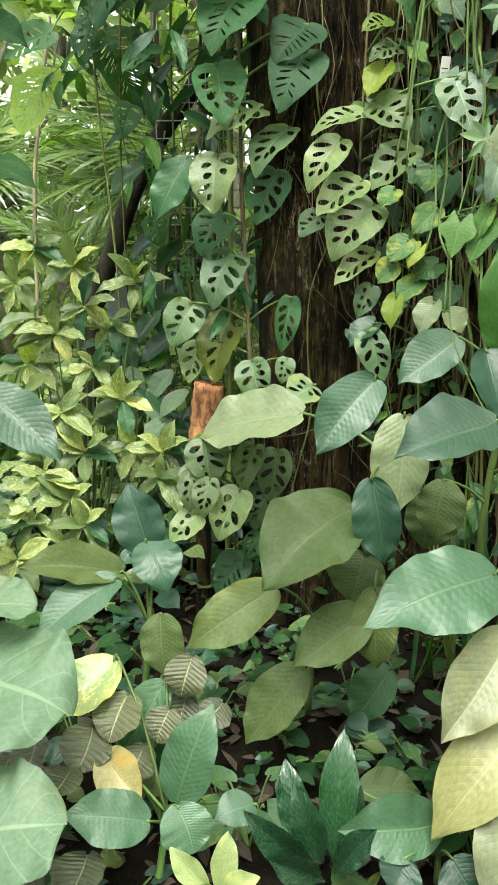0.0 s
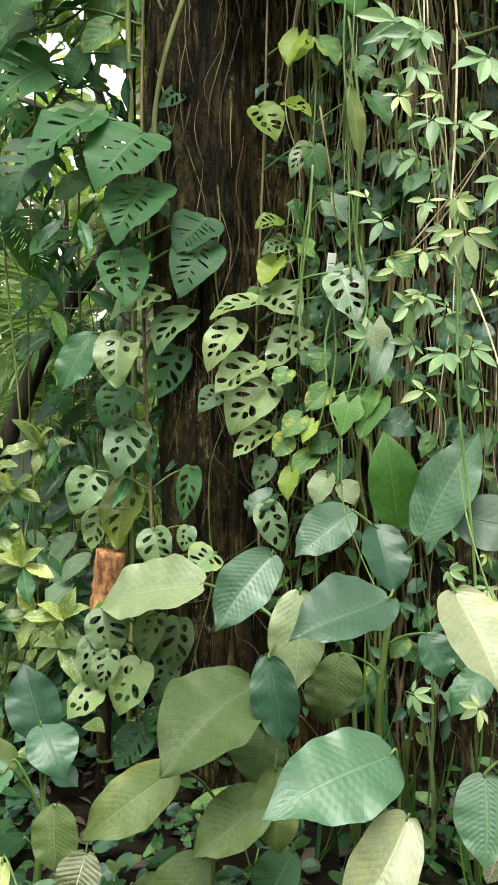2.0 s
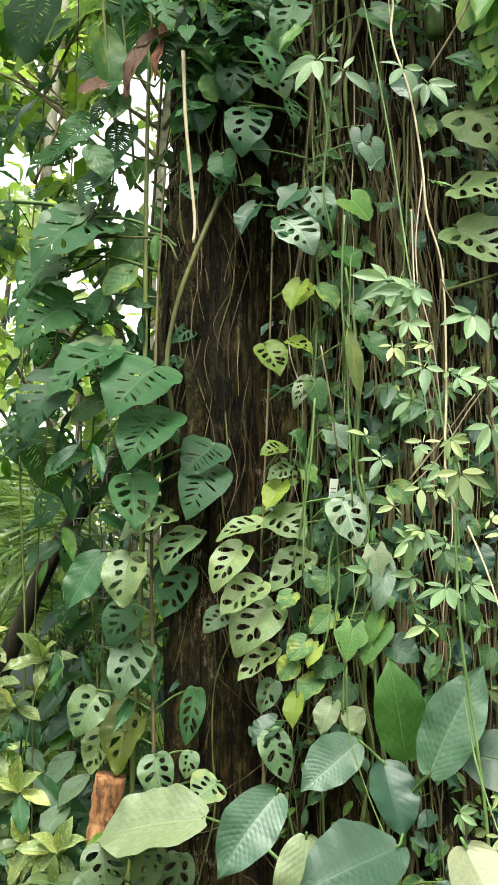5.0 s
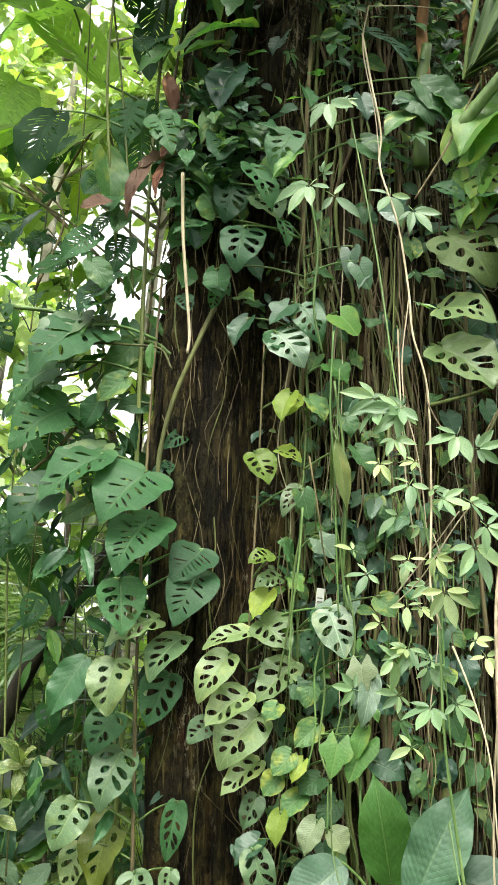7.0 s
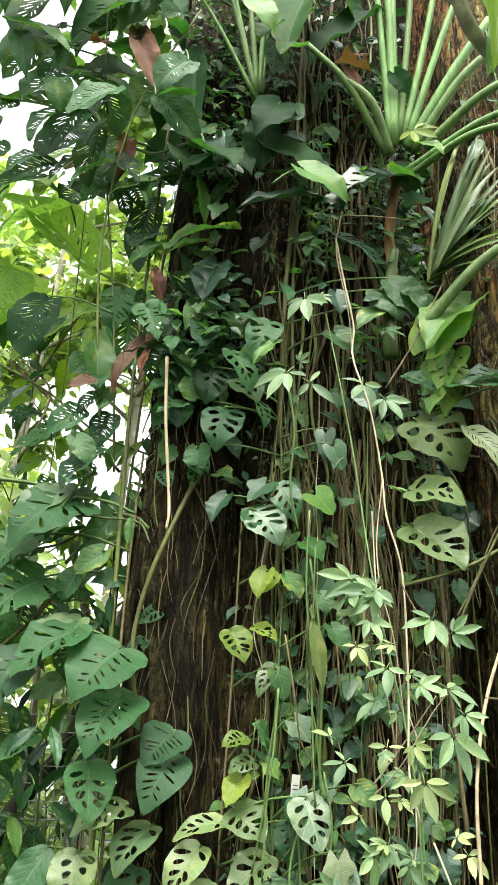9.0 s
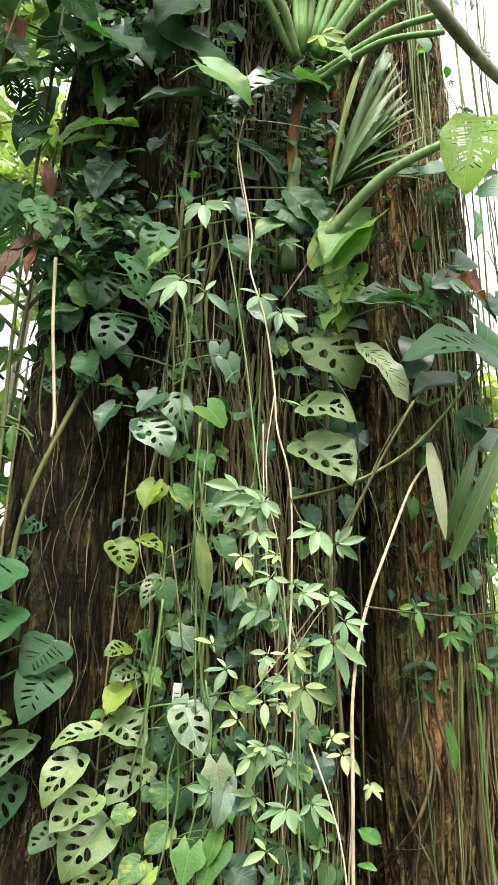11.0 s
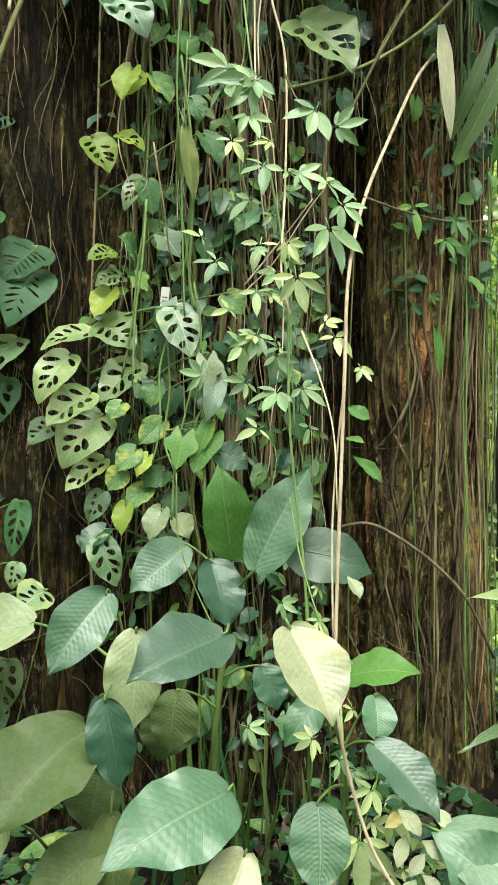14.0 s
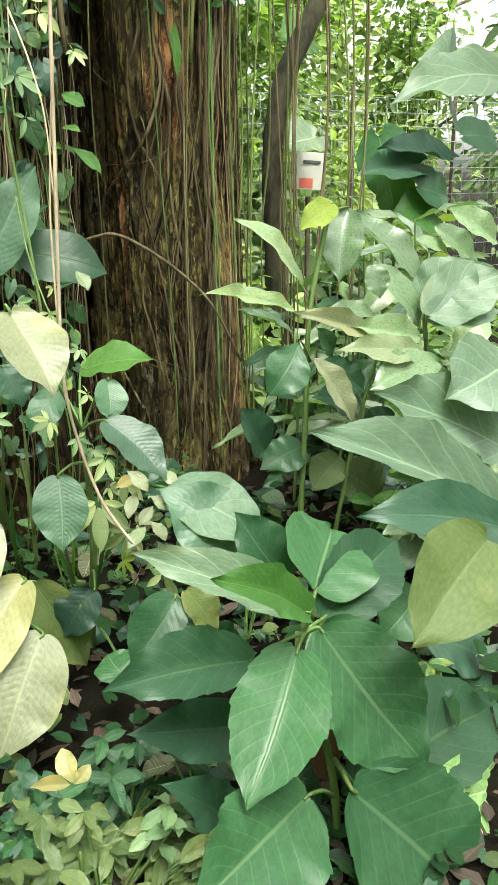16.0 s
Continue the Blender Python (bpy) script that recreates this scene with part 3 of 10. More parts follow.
def frond_mesh(pairs=22, seed=0, material=None, leaflet=0.34, droop=0.35, spread=58):
    """A feather palm frond of length 1, its leaflets on both sides of the rachis."""
    rng = random.Random(seed)
    verts, uvs, faces = [], [], []
    line = [(0, u, droop * (0.8 * u - u * u * 1.1)) for u in [i / 10 for i in range(11)]]
    v, fc = tube_data(line, 0.013, 0.003, 5, 2)
    verts += [tuple(p) for p in v]
    uvs += [(0.5, 0.5)] * len(v)
    faces += fc
    for i in range(pairs):
        u = 0.16 + 0.84 * i / (pairs - 1)
        o = Vector((0, u, droop * (0.8 * u - u * u * 1.1)))
        for sgn in (-1, 1):
            ang = radians(spread * (1 - 0.55 * u) + rng.uniform(-5, 5))
            size = leaflet * math.sin(math.pi * (0.22 + 0.72 * u)) ** 0.7 * rng.uniform(0.9, 1.1)
            d = Vector((sgn * math.sin(ang), math.cos(ang), rng.uniform(-0.05, 0.2)))
            w = Vector((0, 0, 1)).cross(d).normalized() * (0.028 * size + 0.0035)
            n0 = len(verts)
            for k, (s, ww) in enumerate(((0, 0.35), (0.35, 1.0), (0.7, 0.75), (1.0, 0.02))):
                p = o + d * (size * s) + Vector((0, 0, -0.32 * size * s * s))
                verts += [tuple(p - w * ww), tuple(p + w * ww)]
                uvs += [(s, 0.2), (s, 0.8)]
            for k in range(3):
                q = n0 + 2 * k
                faces.append((q, q + 1, q + 3, q + 2))
    return mesh_of("frond_blade", verts, faces, uvs, material)


def strap_mesh(seed=0, material=None, bend=0.3, width=1.0):
    verts, uvs, faces = [], [], []
    for i in range(13):
        u = i / 12
        w = 0.5 * width * min(1.0, 0.45 + 2.2 * u) * (1 - max(0, u - 0.45) ** 2 / 0.3025) ** 0.8 if u < 1 else 0.01
        for j in (-1, -0.5, 0, 0.5, 1):
            verts.append((j * w, u, 0.03 * abs(j) * w + bend * 4 * u * (1 - u) + 0.02 * math.sin(u * 9 + seed) * j * w))
            uvs.append((u, 0.5 + 0.5 * j))
    for i in range(12):
        for j in range(4):
            q = i * 5 + j
            faces.append((q, q + 1, q + 6, q + 5))
    return mesh_of("strap_blade", verts, faces, uvs, material)


MESHES, FORMS = {}, {}


def leaf_form(kind, variant, ribs, coarse):
    """The bare mesh of one variant of a leaf kind."""
    r = random.Random(variant * 7 + len(kind))
    arch, wave, fold = r.uniform(0.04, 0.14), r.uniform(0.015, 0.04), r.uniform(0.1, 0.34)
    if kind in HOLES:
        return perforated_mesh(kind, variant, fold * 0.8, arch, wave, coarse)
    if kind == "crumpled":
        return blade_mesh("spoon", 0.5, 0.2, 0.12, variant, 20, 6, 0.1)
    if kind == "palmate":
        return palmate_mesh((5, 5, 3, 5, 4, 5)[variant % 6], variant)
    if kind == "ivy":
        return ivy_mesh(variant, None, (3, 5)[variant % 2])
    if kind == "frond":
        return frond_mesh(20 + variant, variant)
    if kind == "strap":
        return strap_mesh(variant, None, r.uniform(0.02, 0.2))
    if kind == "taro":
        return blade_mesh("round", 0.12, 0.05, 0.06, variant, 36, 8, 0.03, None, 0.0, ribs)
    if coarse:
        return blade_mesh(kind, fold, arch, wave, variant, 8, 2, 0.0, None, 0.0, (9.0, 2.2, 0.0))
    if kind == "toothed":
        return blade_mesh("broad", fold, arch, wave, variant, 72, 5, 0.06, None, r.uniform(-0.08, 0.08), ribs)
    if ribs[0] >= 12:
        return blade_mesh(kind, fold, arch, wave, variant, min(96, int(ribs[0] * 5.5)), 5, 0.0, None, r.uniform(-0.1, 0.1), ribs)
    return blade_mesh(kind, fold, arch, wave, variant, 40, 4, 0.0, None, r.uniform(-0.12, 0.12), ribs)


def leaf_mesh(kind, material, variant, coarse=False):
    """The shared mesh of one variant of a leaf kind in one material."""
    key = (kind, material.name, variant, coarse)
    if key not in MESHES:
        ribs = RIBS[material.name]
        form = (kind, variant, coarse) if coarse or kind in HOLES or kind in ("palmate", "ivy", "frond", "strap", "crumpled") else (kind, variant, ribs)
        if form not in FORMS:
            FORMS[form] = leaf_form(kind, variant, ribs, coarse)
        me = FORMS[form].copy()
        me.materials.append(material)
        MESHES[key] = me
    return MESHES[key]


TOWARDS = Vector((-0.1, -0.72, 0.68))
counter = [0]


def aim(base, tip, face):
    """Turn that lays y from base to tip with z as near to face as can be."""
    y = (Vector(tip) - Vector(base)).normalized()
    z = Vector(face) - y * Vector(face).dot(y)
    z = z.normalized() if z.length > 1e-4 else y.orthogonal()
    x = y.cross(z)
    return Matrix((x, y, z)).transposed().to_4x4()


def leaf(parent, kind, material, base, tip, width, face=None, stalk=None, name="leaf", stem=None, label=""):
    """One leaf from its base to its tip (metres); stalk: where its petiole comes from."""
    counter[0] += 1
    rng = random.Random(counter[0])
    if face is None:
        face = TOWARDS + Vector((rng.uniform(-0.25, 0.25), rng.uniform(-0.15, 0.15), rng.uniform(-0.2, 0.2)))
    length = (Vector(tip) - Vector(base)).length
    m = Matrix.Translation(base) @ aim(base, tip, face) @ Matrix.Diagonal((width, length, (width + length) / 2, 1))
    ob = child(name, leaf_mesh(kind, material, rng.randrange(6)), parent, label, m)
    if kind == "palmate":
        ob.matrix_basis = Matrix.Translation(base) @ aim(base, tip, Vector((rng.uniform(-0.5, 0.4), -0.8, rng.uniform(0.0, 0.9)))) @ pose(0, 0, 0, 0, 0, rng.uniform(-30, 30)) @ Matrix.Diagonal((width, length, (width + length) / 2, 1))
    if stalk is not None:
        b, s = Vector(base), Vector(stalk)
        d = (b - Vector(tip)).normalized() * 0.2 * (b - s).length
        mid = (b + s) / 2 + d * 0.15 + Vector((0, 0, 0.06 * (b - s).length))
        r = 0.0025 + 0.01 * width
        tube("petiole", [s, mid, b + d * 0.1, b + (Vector(tip) - b) * 0.04], r * 1.25, r * 0.7, stem or GREEN_STEM, ob, 6, 4, 0.03)
    return ob


def scatter(name, parent, items, label=""):
    """Many small leaves, too many to count, joined into one mesh: (kind, material, base, tip, width, face) each."""
    verts, uvs, faces, slots, mats, n0 = [], [], [], [], [], 0
    parts = {}
    for i, (kind, material, base, tip, width, face) in enumerate(items):
        key = (kind, material.name, i % 4)
        if key not in parts:
            me = leaf_mesh(kind, material, i % 4, True)
            co = np.empty(len(me.vertices) * 3)
            me.vertices.foreach_get("co", co)
            uv = np.empty(len(me.loops) * 2)
            me.uv_layers[0].data.foreach_get("uv", uv)
            parts[key] = (np.c_[co.reshape(-1, 3), np.ones(len(me.vertices))], [tuple(q.vertices) for q in me.polygons], uv.reshape(-1, 2))
        co, fc, uv = parts[key]
        length = (Vector(tip) - Vector(base)).length
        m = np.array(Matrix.Translation(base) @ aim(base, tip, face) @ Matrix.Diagonal((width, length, (width + length) / 2, 1)))
        verts.append((co @ m.T)[:, :3])
        faces.extend(tuple(a + n0 for a in q) for q in fc)
        uvs.append(uv)
        if material not in mats:
            mats.append(material)
        slots.extend([mats.index(material)] * len(fc))
        n0 += len(co)
    me = bpy.data.meshes.new(name)
    me.from_pydata(np.concatenate(verts).tolist(), [], faces)
    me.uv_layers.new(name="UVMap").data.foreach_set("uv", np.concatenate(uvs).ravel())
    for m in mats:
        me.materials.append(m)
    me.polygons.foreach_set("material_index", slots)
    me.polygons.foreach_set("use_smooth", [True] * len(faces))
    me.update()
    return child(name, me, parent, label) if parent else new(name, me)


def cloud(name, centres, sizes, material, parent=None, droop=0.5, aspect=0.42, seed=0, facing=(0, -0.5, 0.8), jitter=1.0):
    """Many small real leaves, each of six corners and folded along its midrib, in one mesh."""
    rng = np.random.default_rng(seed)
    c = np.asarray(centres, dtype=float)
    n = len(c)
    s = np.asarray(sizes, dtype=float).reshape(-1, 1)
    d = rng.normal(size=(n, 3))
    d[:, 2] = d[:, 2] * 0.5 - droop
    d /= np.linalg.norm(d, axis=1, keepdims=True)
    f = np.asarray(facing) + jitter * rng.normal(size=(n, 3)) * 0.5
    x = np.cross(d, f)
    x /= np.linalg.norm(x, axis=1, keepdims=True) + 1e-9
    z = np.cross(x, d)
    parts = ((0, 0, 0), (0.3, -1, 0.35), (0.3, 1, 0.35), (0.4, 0, 0.05), (0.68, -0.8, 0.2), (0.68, 0.8, 0.2), (1, 0, -0.12))
    verts = np.empty((n, 7, 3))
    uvs = np.empty((n, 7, 2))
    for i, (u, v, w) in enumerate(parts):
        verts[:, i] = c + d * s * u + x * s * (v * aspect / 2) + z * s * (w * 0.25)
        uvs[:, i] = (u, 0.5 + 0.5 * v)
    faces = []
    for i in range(n):
        b = i * 7
        faces += [(b, b + 3, b + 1), (b, b + 2, b + 3), (b + 1, b + 3, b + 6, b + 4), (b + 3, b + 2, b + 5, b + 6)]
    me = mesh_of(name, verts.reshape(-1, 3), faces, uvs.reshape(-1, 2), material)
    return child(name, me, parent) if parent is not None else new(name, me)


def blob_points(n, centre, radii, seed, shell=0.35):
    """Points through a lumpy ellipsoid, denser towards its skin."""
    rng = np.random.default_rng(seed)
    d = rng.normal(size=(n, 3))
    d /= np.linalg.norm(d, axis=1, keepdims=True)
    lump = 1 + 0.25 * np.sin(d[:, 0:1] * 5 + seed) * np.cos(d[:, 2:3] * 4 + seed)
    r = (1 - shell * rng.random((n, 1)) ** 0.8) * lump
    return np.asarray(centre) + d * r * np.asarray(radii)


# ---- ground ----
def ground_height(x, y):
    """The bed rises a little from the path towards the tree and rolls gently."""
    h = 0.10 * min(1.0, max(0.0, (y - 1.2) / 2.0)) - 0.06 * min(1.0, max(0.0, (1.2 - y) / 1.5))
    return h + 0.03 * noise.noise((x * 0.8, y * 0.8, 0.0)) + 0.012 * noise.noise((x * 4, y * 4, 3.0))


def soil_material():
    k = Nodes("shade_darkened_leaf_mould_soil")
    co = k.add("TexCoord").outputs["Object"]
    a, b, c = k.noise(co, 1.2, 5.0), k.noise(co, 14.0, 8.0, 0.7), k.noise(co, 90.0, 4.0, 0.7)
    # leaf-mould browns taken near black: the plants' shade is in the colour
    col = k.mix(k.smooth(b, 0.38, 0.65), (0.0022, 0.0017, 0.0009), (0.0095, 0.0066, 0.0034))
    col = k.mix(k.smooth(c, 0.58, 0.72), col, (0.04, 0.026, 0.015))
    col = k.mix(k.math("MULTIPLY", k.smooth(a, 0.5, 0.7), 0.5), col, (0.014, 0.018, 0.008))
    k.set(k.bsdf, "Base Color", col)
    k.bsdf.inputs["Roughness"].default_value = 0.95
    k.bsdf.inputs["Specular IOR Level"].default_value = 0.1
    k.set(k.bsdf, "Normal", k.bump(k.math("MULTIPLY_ADD", c, 0.5, b), 0.9, 0.03))
    return k.m


def build_ground():
    xs = list(np.concatenate([np.linspace(-400, -8, 10), np.linspace(-7, 8, 76), np.linspace(9, 400, 10)]))
    ys = list(np.concatenate([np.linspace(-400, -6, 10), np.linspace(-5, 11, 80), np.linspace(12, 500, 10)]))
    verts = [(x, y, ground_height(x, y)) for y in ys for x in xs]
    n = len(xs)
    faces = [(j * n + i, j * n + i + 1, (j + 1) * n + i + 1, (j + 1) * n + i) for j in range(len(ys) - 1) for i in range(n - 1)]
    tagged(new("ground", mesh_of("ground", verts, faces, None, soil_material())), "leaf-mould soil of the planted bed, coloured darker for the plants' shade", "ground", kind="structure")
    rng = np.random.default_rng(4)
    p = np.column_stack([rng.uniform(-2.2, 4.2, 6500), rng.uniform(0.5, 5.6, 6500), np.zeros(6500)])
    p[:, 2] = [ground_height(x, y) + 0.012 + 0.02 * rng.random() for x, y, _ in p]
    ob = cloud("leaf_litter", p, rng.uniform(0.03, 0.11, 6500), LITTER_LEAF, None, 0.0, 0.45, 5, (0, 0, 1.6), 0.7)
    tagged(ob, "dry brown fallen leaves scattered over the soil", "leaf litter", kind="stuff")


build_ground()

# ---- the great tree: fused columns with a dark cleft, wrapped in hanging roots ----
LEFT_STEM = ((0.19, 3.5, 0.15), (0.28, 3.48, 0.13), (0.64, 3.52, 0.225), (0.84, 3.52, 0.27), (1.02, 3.56, 0.34), (1.14, 3.66, 0.28), (0.9, 4.3, 0.8))
RIGHT_STEM = ((1.96, 3.56, 0.25), (2.06, 3.72, 0.28), (1.95, 4.0, 0.3))
BACK_STEM = ((1.5, 4.75, 0.6),)
BODIES = ((LEFT_STEM, (0.75, 3.9)), (RIGHT_STEM, (2.0, 3.72)), (BACK_STEM, (1.5, 4.75)))


def swell(z):
    """The trunk flares at its foot and thins a little with height."""
    return 1 + 0.2 * math.exp(-max(z, 0) / 0.35) - 0.012 * max(0.0, z - 3)


def sway(cx, z):
    return 0.03 * math.sin(z * 1.3 + cx * 4)


def trunk_radius(w, z, columns, core):
    """Distance of a stem's skin from its core in the direction w (radians from +x)."""
    dx, dy = math.cos(w), math.sin(w)
    best, grow = 0.1, swell(z)
    for cx, cy, r in columns:
        r *= grow
        ox, oy = cx - core[0] + sway(cx, z), cy - core[1]
        b = ox * dx + oy * dy
        q = b * b - (ox * ox + oy * oy - r * r)
        if q > 0:
            best = max(best, b + math.sqrt(q))
    return best


def trunk_front(x, z):
    """The y of the trunk's skin on the path's side at x and z."""
    y, grow = 4.3, swell(z)
    for columns, _ in BODIES:
        for cx, cy, r in columns:
            q = (r * grow) ** 2 - (x - cx - sway(cx, z)) ** 2
            if q > 0:
                y = min(y, cy - math.sqrt(q))
    return y


tree = thing("old_tree", (1.15, 4.05, 0.1), "massive old tree with fissured brown bark under hanging roots and climbers", "tree")


def build_trunk(columns, core, fine, bark):
    """A stem's skin: long ridges and furrows, flaking plates, finer on the side that faces the path."""
    rows = [-0.1 + 6.6 * j / 330 for j in range(331)] + [6.7 + 0.2 * j for j in range(15)]
    ang = [math.pi * 0.93 + math.pi * 1.14 * i / fine for i in range(fine)] + [math.pi * 0.07 + math.pi * 0.86 * i / 40 for i in range(40)]
    nw = len(ang)
    verts, faces = [], []
    for z in rows:
        raw = [trunk_radius(w, z, columns, core) for w in ang]
        bend = 0.35 * noise.noise((0.3, 1.7, z * 0.7)) + 0.12 * noise.noise((4.3, 1.7, z * 2.6))
        for i, w in enumerate(ang):
            r = (raw[i - 1] + raw[i] * 2 + raw[(i + 1) % nw]) / 4
            x, y = r * math.cos(w), r * math.sin(w)
            arc = x * 1.0 + y * 0.9 + 0.2 * bend + core[0] * 3
            ridge = abs(noise.noise((arc * 13, z * 0.9, 2.0)))
            plate = abs(noise.noise((arc * 34, z * 4.5, 7.0)))
            flake = noise.noise((arc * 60, z * 24.0, 9.0)) + 0.8 * noise.noise((arc * 22, z * 11.0, 3.0))
            d = 0.13 * (0.2 - ridge) + 0.05 * (0.2 - plate) + 0.1 * (0.2 - abs(noise.noise((arc * 5.5, z * 0.5, 12.0)))) + 0.012 * flake + 0.04 * noise.noise((arc * 2.5, z * 1.5, 5.0))
            d = min(d, 0.022)
            verts.append((core[0] + (r + d) * math.cos(w), core[1] + (r + d) * math.sin(w), z))
    for j in range(len(rows) - 1):
        for i in range(nw):
            n = (i + 1) % nw
            faces.append((j * nw + i, j * nw + n, (j + 1) * nw + n, (j + 1) * nw + i))
    child("trunk", mesh_of("trunk", verts, faces, None, bark), tree)


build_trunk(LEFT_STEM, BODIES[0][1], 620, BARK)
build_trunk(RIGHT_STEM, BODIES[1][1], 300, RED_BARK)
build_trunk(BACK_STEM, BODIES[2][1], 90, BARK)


def hanging_root(x, z0, z1, r, material, off, seed, drift=0.0, wander=0.03):
    """One root or liana that winds down the trunk's skin, clinging or hanging a little free."""
    rng = random.Random(seed)
    n = max(4, int((z0 - z1) / 0.22))
    pts, side = [], 0.0
    for i in range(n + 1):
        t = i / n
        z = z0 + (z1 - z0) * t
        side = side * 0.75 + rng.uniform(-wander, wander)
        xx = x + drift * t + side
        pts.append((xx, trunk_front(xx, z) - off - rng.uniform(-0.004, 0.025), z))
    tube("aerial_root", pts, r, r * rng.uniform(0.5, 1.0), material, tree, 6, 4, 0.3, seed=seed)


def build_roots():
    rng = random.Random(11)
    thin = lambda: rng.choice([rng.uniform(0.0015, 0.0035), rng.uniform(0.002, 0.004), rng.uniform(0.003, 0.006), rng.uniform(0.005, 0.011)])
    # curtain on the right column, bark showing between
    for i in range(48):
        x = rng.uniform(1.68, 2.28)
        top = rng.choice([rng.uniform(2.4, 4.5), rng.uniform(4.5, 8), rng.uniform(4.5, 8)])
        hanging_root(x, top, rng.choice([rng.uniform(0.05, 0.9), rng.uniform(0.3, 2.6)]), thin(), rng.choice([ROOT, ROOT, BARK, ROOT, RED_ROOT, GREEN_ROOT]), 0.012, i, rng.uniform(-0.1, 0.1), 0.05)
    # the cleft, a few darker strands
    for i in range(26):
        x = rng.uniform(1.36, 1.66)
        hanging_root(x, rng.uniform(3.0, 8), rng.uniform(0.1, 1.2), thin(), rng.choice([ROOT, BARK]), 0.03, 100 + i, rng.uniform(-0.08, 0.05))
    # the middle, behind the creepers
    for i in range(84):
        x = rng.uniform(0.56, 1.36)
        hanging_root(x, rng.uniform(2.0, 8.5), rng.uniform(0.2, 1.9), thin(), rng.choice([ROOT, ROOT, GREEN_ROOT]), 0.012, 200 + i, rng.uniform(-0.15, 0.15), 0.05)
    # the left column, mostly bare
    for i in range(22):
        x = rng.uniform(0.06, 0.46)
        hanging_root(x, rng.uniform(1.6, 7.5), rng.uniform(0.2, 2.6), rng.uniform(0.0015, 0.004), rng.choice([ROOT, ROOT, GREEN_ROOT, BARK]), 0.003, 300 + i, rng.uniform(-0.12, 0.12), 0.075)
    # thin wavy stems hanging before the middle
    for i in range(58):
        x, top = rng.uniform(0.5, 1.4), rng.uniform(2.0, 4.6)
        foot = max(0.8, top - rng.uniform(0.6, 2.2))
        pts = []
        for s in range(9):
            z = top + (foot - top) * s / 8
            x += rng.uniform(-0.028, 0.028)
            pts.append((x, trunk_front(min(max(x, 0.1), 1.4), z) - rng.uniform(0.08, 0.16), z))
        tube("hanging_stem", pts, rng.uniform(0.0018, 0.004), 0.0018, rng.choice([GREEN_ROOT, ROOT, ROOT, PALE_STEM, GREEN_STEM]), tree, 5, 4, 0.12, seed=i)
    # thin crossing strands
    for i in range(64):
        x0, z0 = rng.uniform(0.15, 2.1), rng.uniform(0.7, 6.5)
        pts, x, z = [], x0, z0
        dx = rng.uniform(-0.14, 0.14)
        for s in range(8):
            pts.append((x, trunk_front(min(max(x, 0.1), 2.2), z) - rng.uniform(0.01, 0.07), z))
            x += dx + rng.uniform(-0.09, 0.09)
            z -= rng.uniform(0.02, 0.2)
        if min(p[0] for p in pts) > 0.05 and max(p[0] for p in pts) < 2.25:
            tube("root_strand", pts, 0.002, 0.0014, ROOT, tree, 5, 4, 0.15, seed=i)
    # loose dry strands high on the right
    for i in range(34):
        x, top = rng.uniform(1.55, 2.35), rng.uniform(3.6, 6.2)
        pts = []
        for s in range(7):
            z = top - s * rng.uniform(0.12, 0.3)
            pts.append((x, trunk_front(min(max(x, 1.7), 2.2), z) - rng.uniform(0.02, 0.12), z))
            x += rng.uniform(-0.06, 0.06)
        tube("root_strand", pts, 0.003, 0.0016, rng.choice([PALE_STEM, ROOT]), tree, 5, 4, 0.15, seed=i)
    # fresh green lianas in front of the right column and the cleft
    for i in range(13):
        x, top = rng.uniform(1.5, 2.36), rng.uniform(4.0, 7.5)
        foot = rng.uniform(0.1, 0.7)
        pts = []
        for s in range(10):
            z = top + (foot - top) * s / 9
            x += rng.uniform(-0.03, 0.03)
            pts.append((x, trunk_front(min(max(x, 1.72), 2.25), z) - rng.uniform(0.04, 0.1), z))
        tube("hanging_liana", pts, rng.uniform(0.003, 0.007), 0.003, rng.choice([GREEN_STEM, GREEN_ROOT, GREEN_ROOT, ROOT]), tree, 6, 4, 0.12, seed=i)
    # green lianas hanging free beside the right column
    for i in range(20):
        x, y = rng.uniform(2.26, 2.72), rng.uniform(3.0, 3.7)
        top = rng.uniform(4.5, 7.5)
        pts = [(x + rng.uniform(-0.04, 0.04), y + rng.uniform(-0.03, 0.03), top + (rng.uniform(0.1, 0.5) - top) * s / 9) for s in range(10)]
        tube("hanging_liana", pts, rng.uniform(0.003, 0.007), 0.004, rng.choice([GREEN_ROOT, GREEN_ROOT, ROOT]), tree, 6, 4, 0.1, seed=i)


build_roots()


def build_crown():
    """Limbs and leaves high over the tree, above the view."""
    rng = random.Random(5)
    pts = []
    for i in range(14):
        w = 2 * math.pi * i / 14
        r = rng.uniform(1.0, 2.2)
        tip = (1.4 + r * math.cos(w), 5.0 + r * math.sin(w) * 0.8 + 0.6, 9.0 + rng.uniform(0, 1.6))
        tube("limb", [(1.15 + 0.4 * math.cos(w), 4.05 + 0.4 * math.sin(w), 8.6), ((1.15 + tip[0]) / 2, (4.05 + tip[1]) / 2, 9.2), tip], 0.16, 0.04, BARK, tree, 8, 5, 0.05, seed=i)
        pts.append(blob_points(240, tip, (0.9, 0.8, 0.5), i))
    p = np.concatenate(pts)
    cloud("crown", p, np.random.default_rng(2).uniform(0.12, 0.28, len(p)), FAR_DARK, tree, 0.5, 0.45, 8, (0, 0, 1))


build_crown()




# ---- the plants, leaf by leaf: foot and tip of each blade, and its width ----

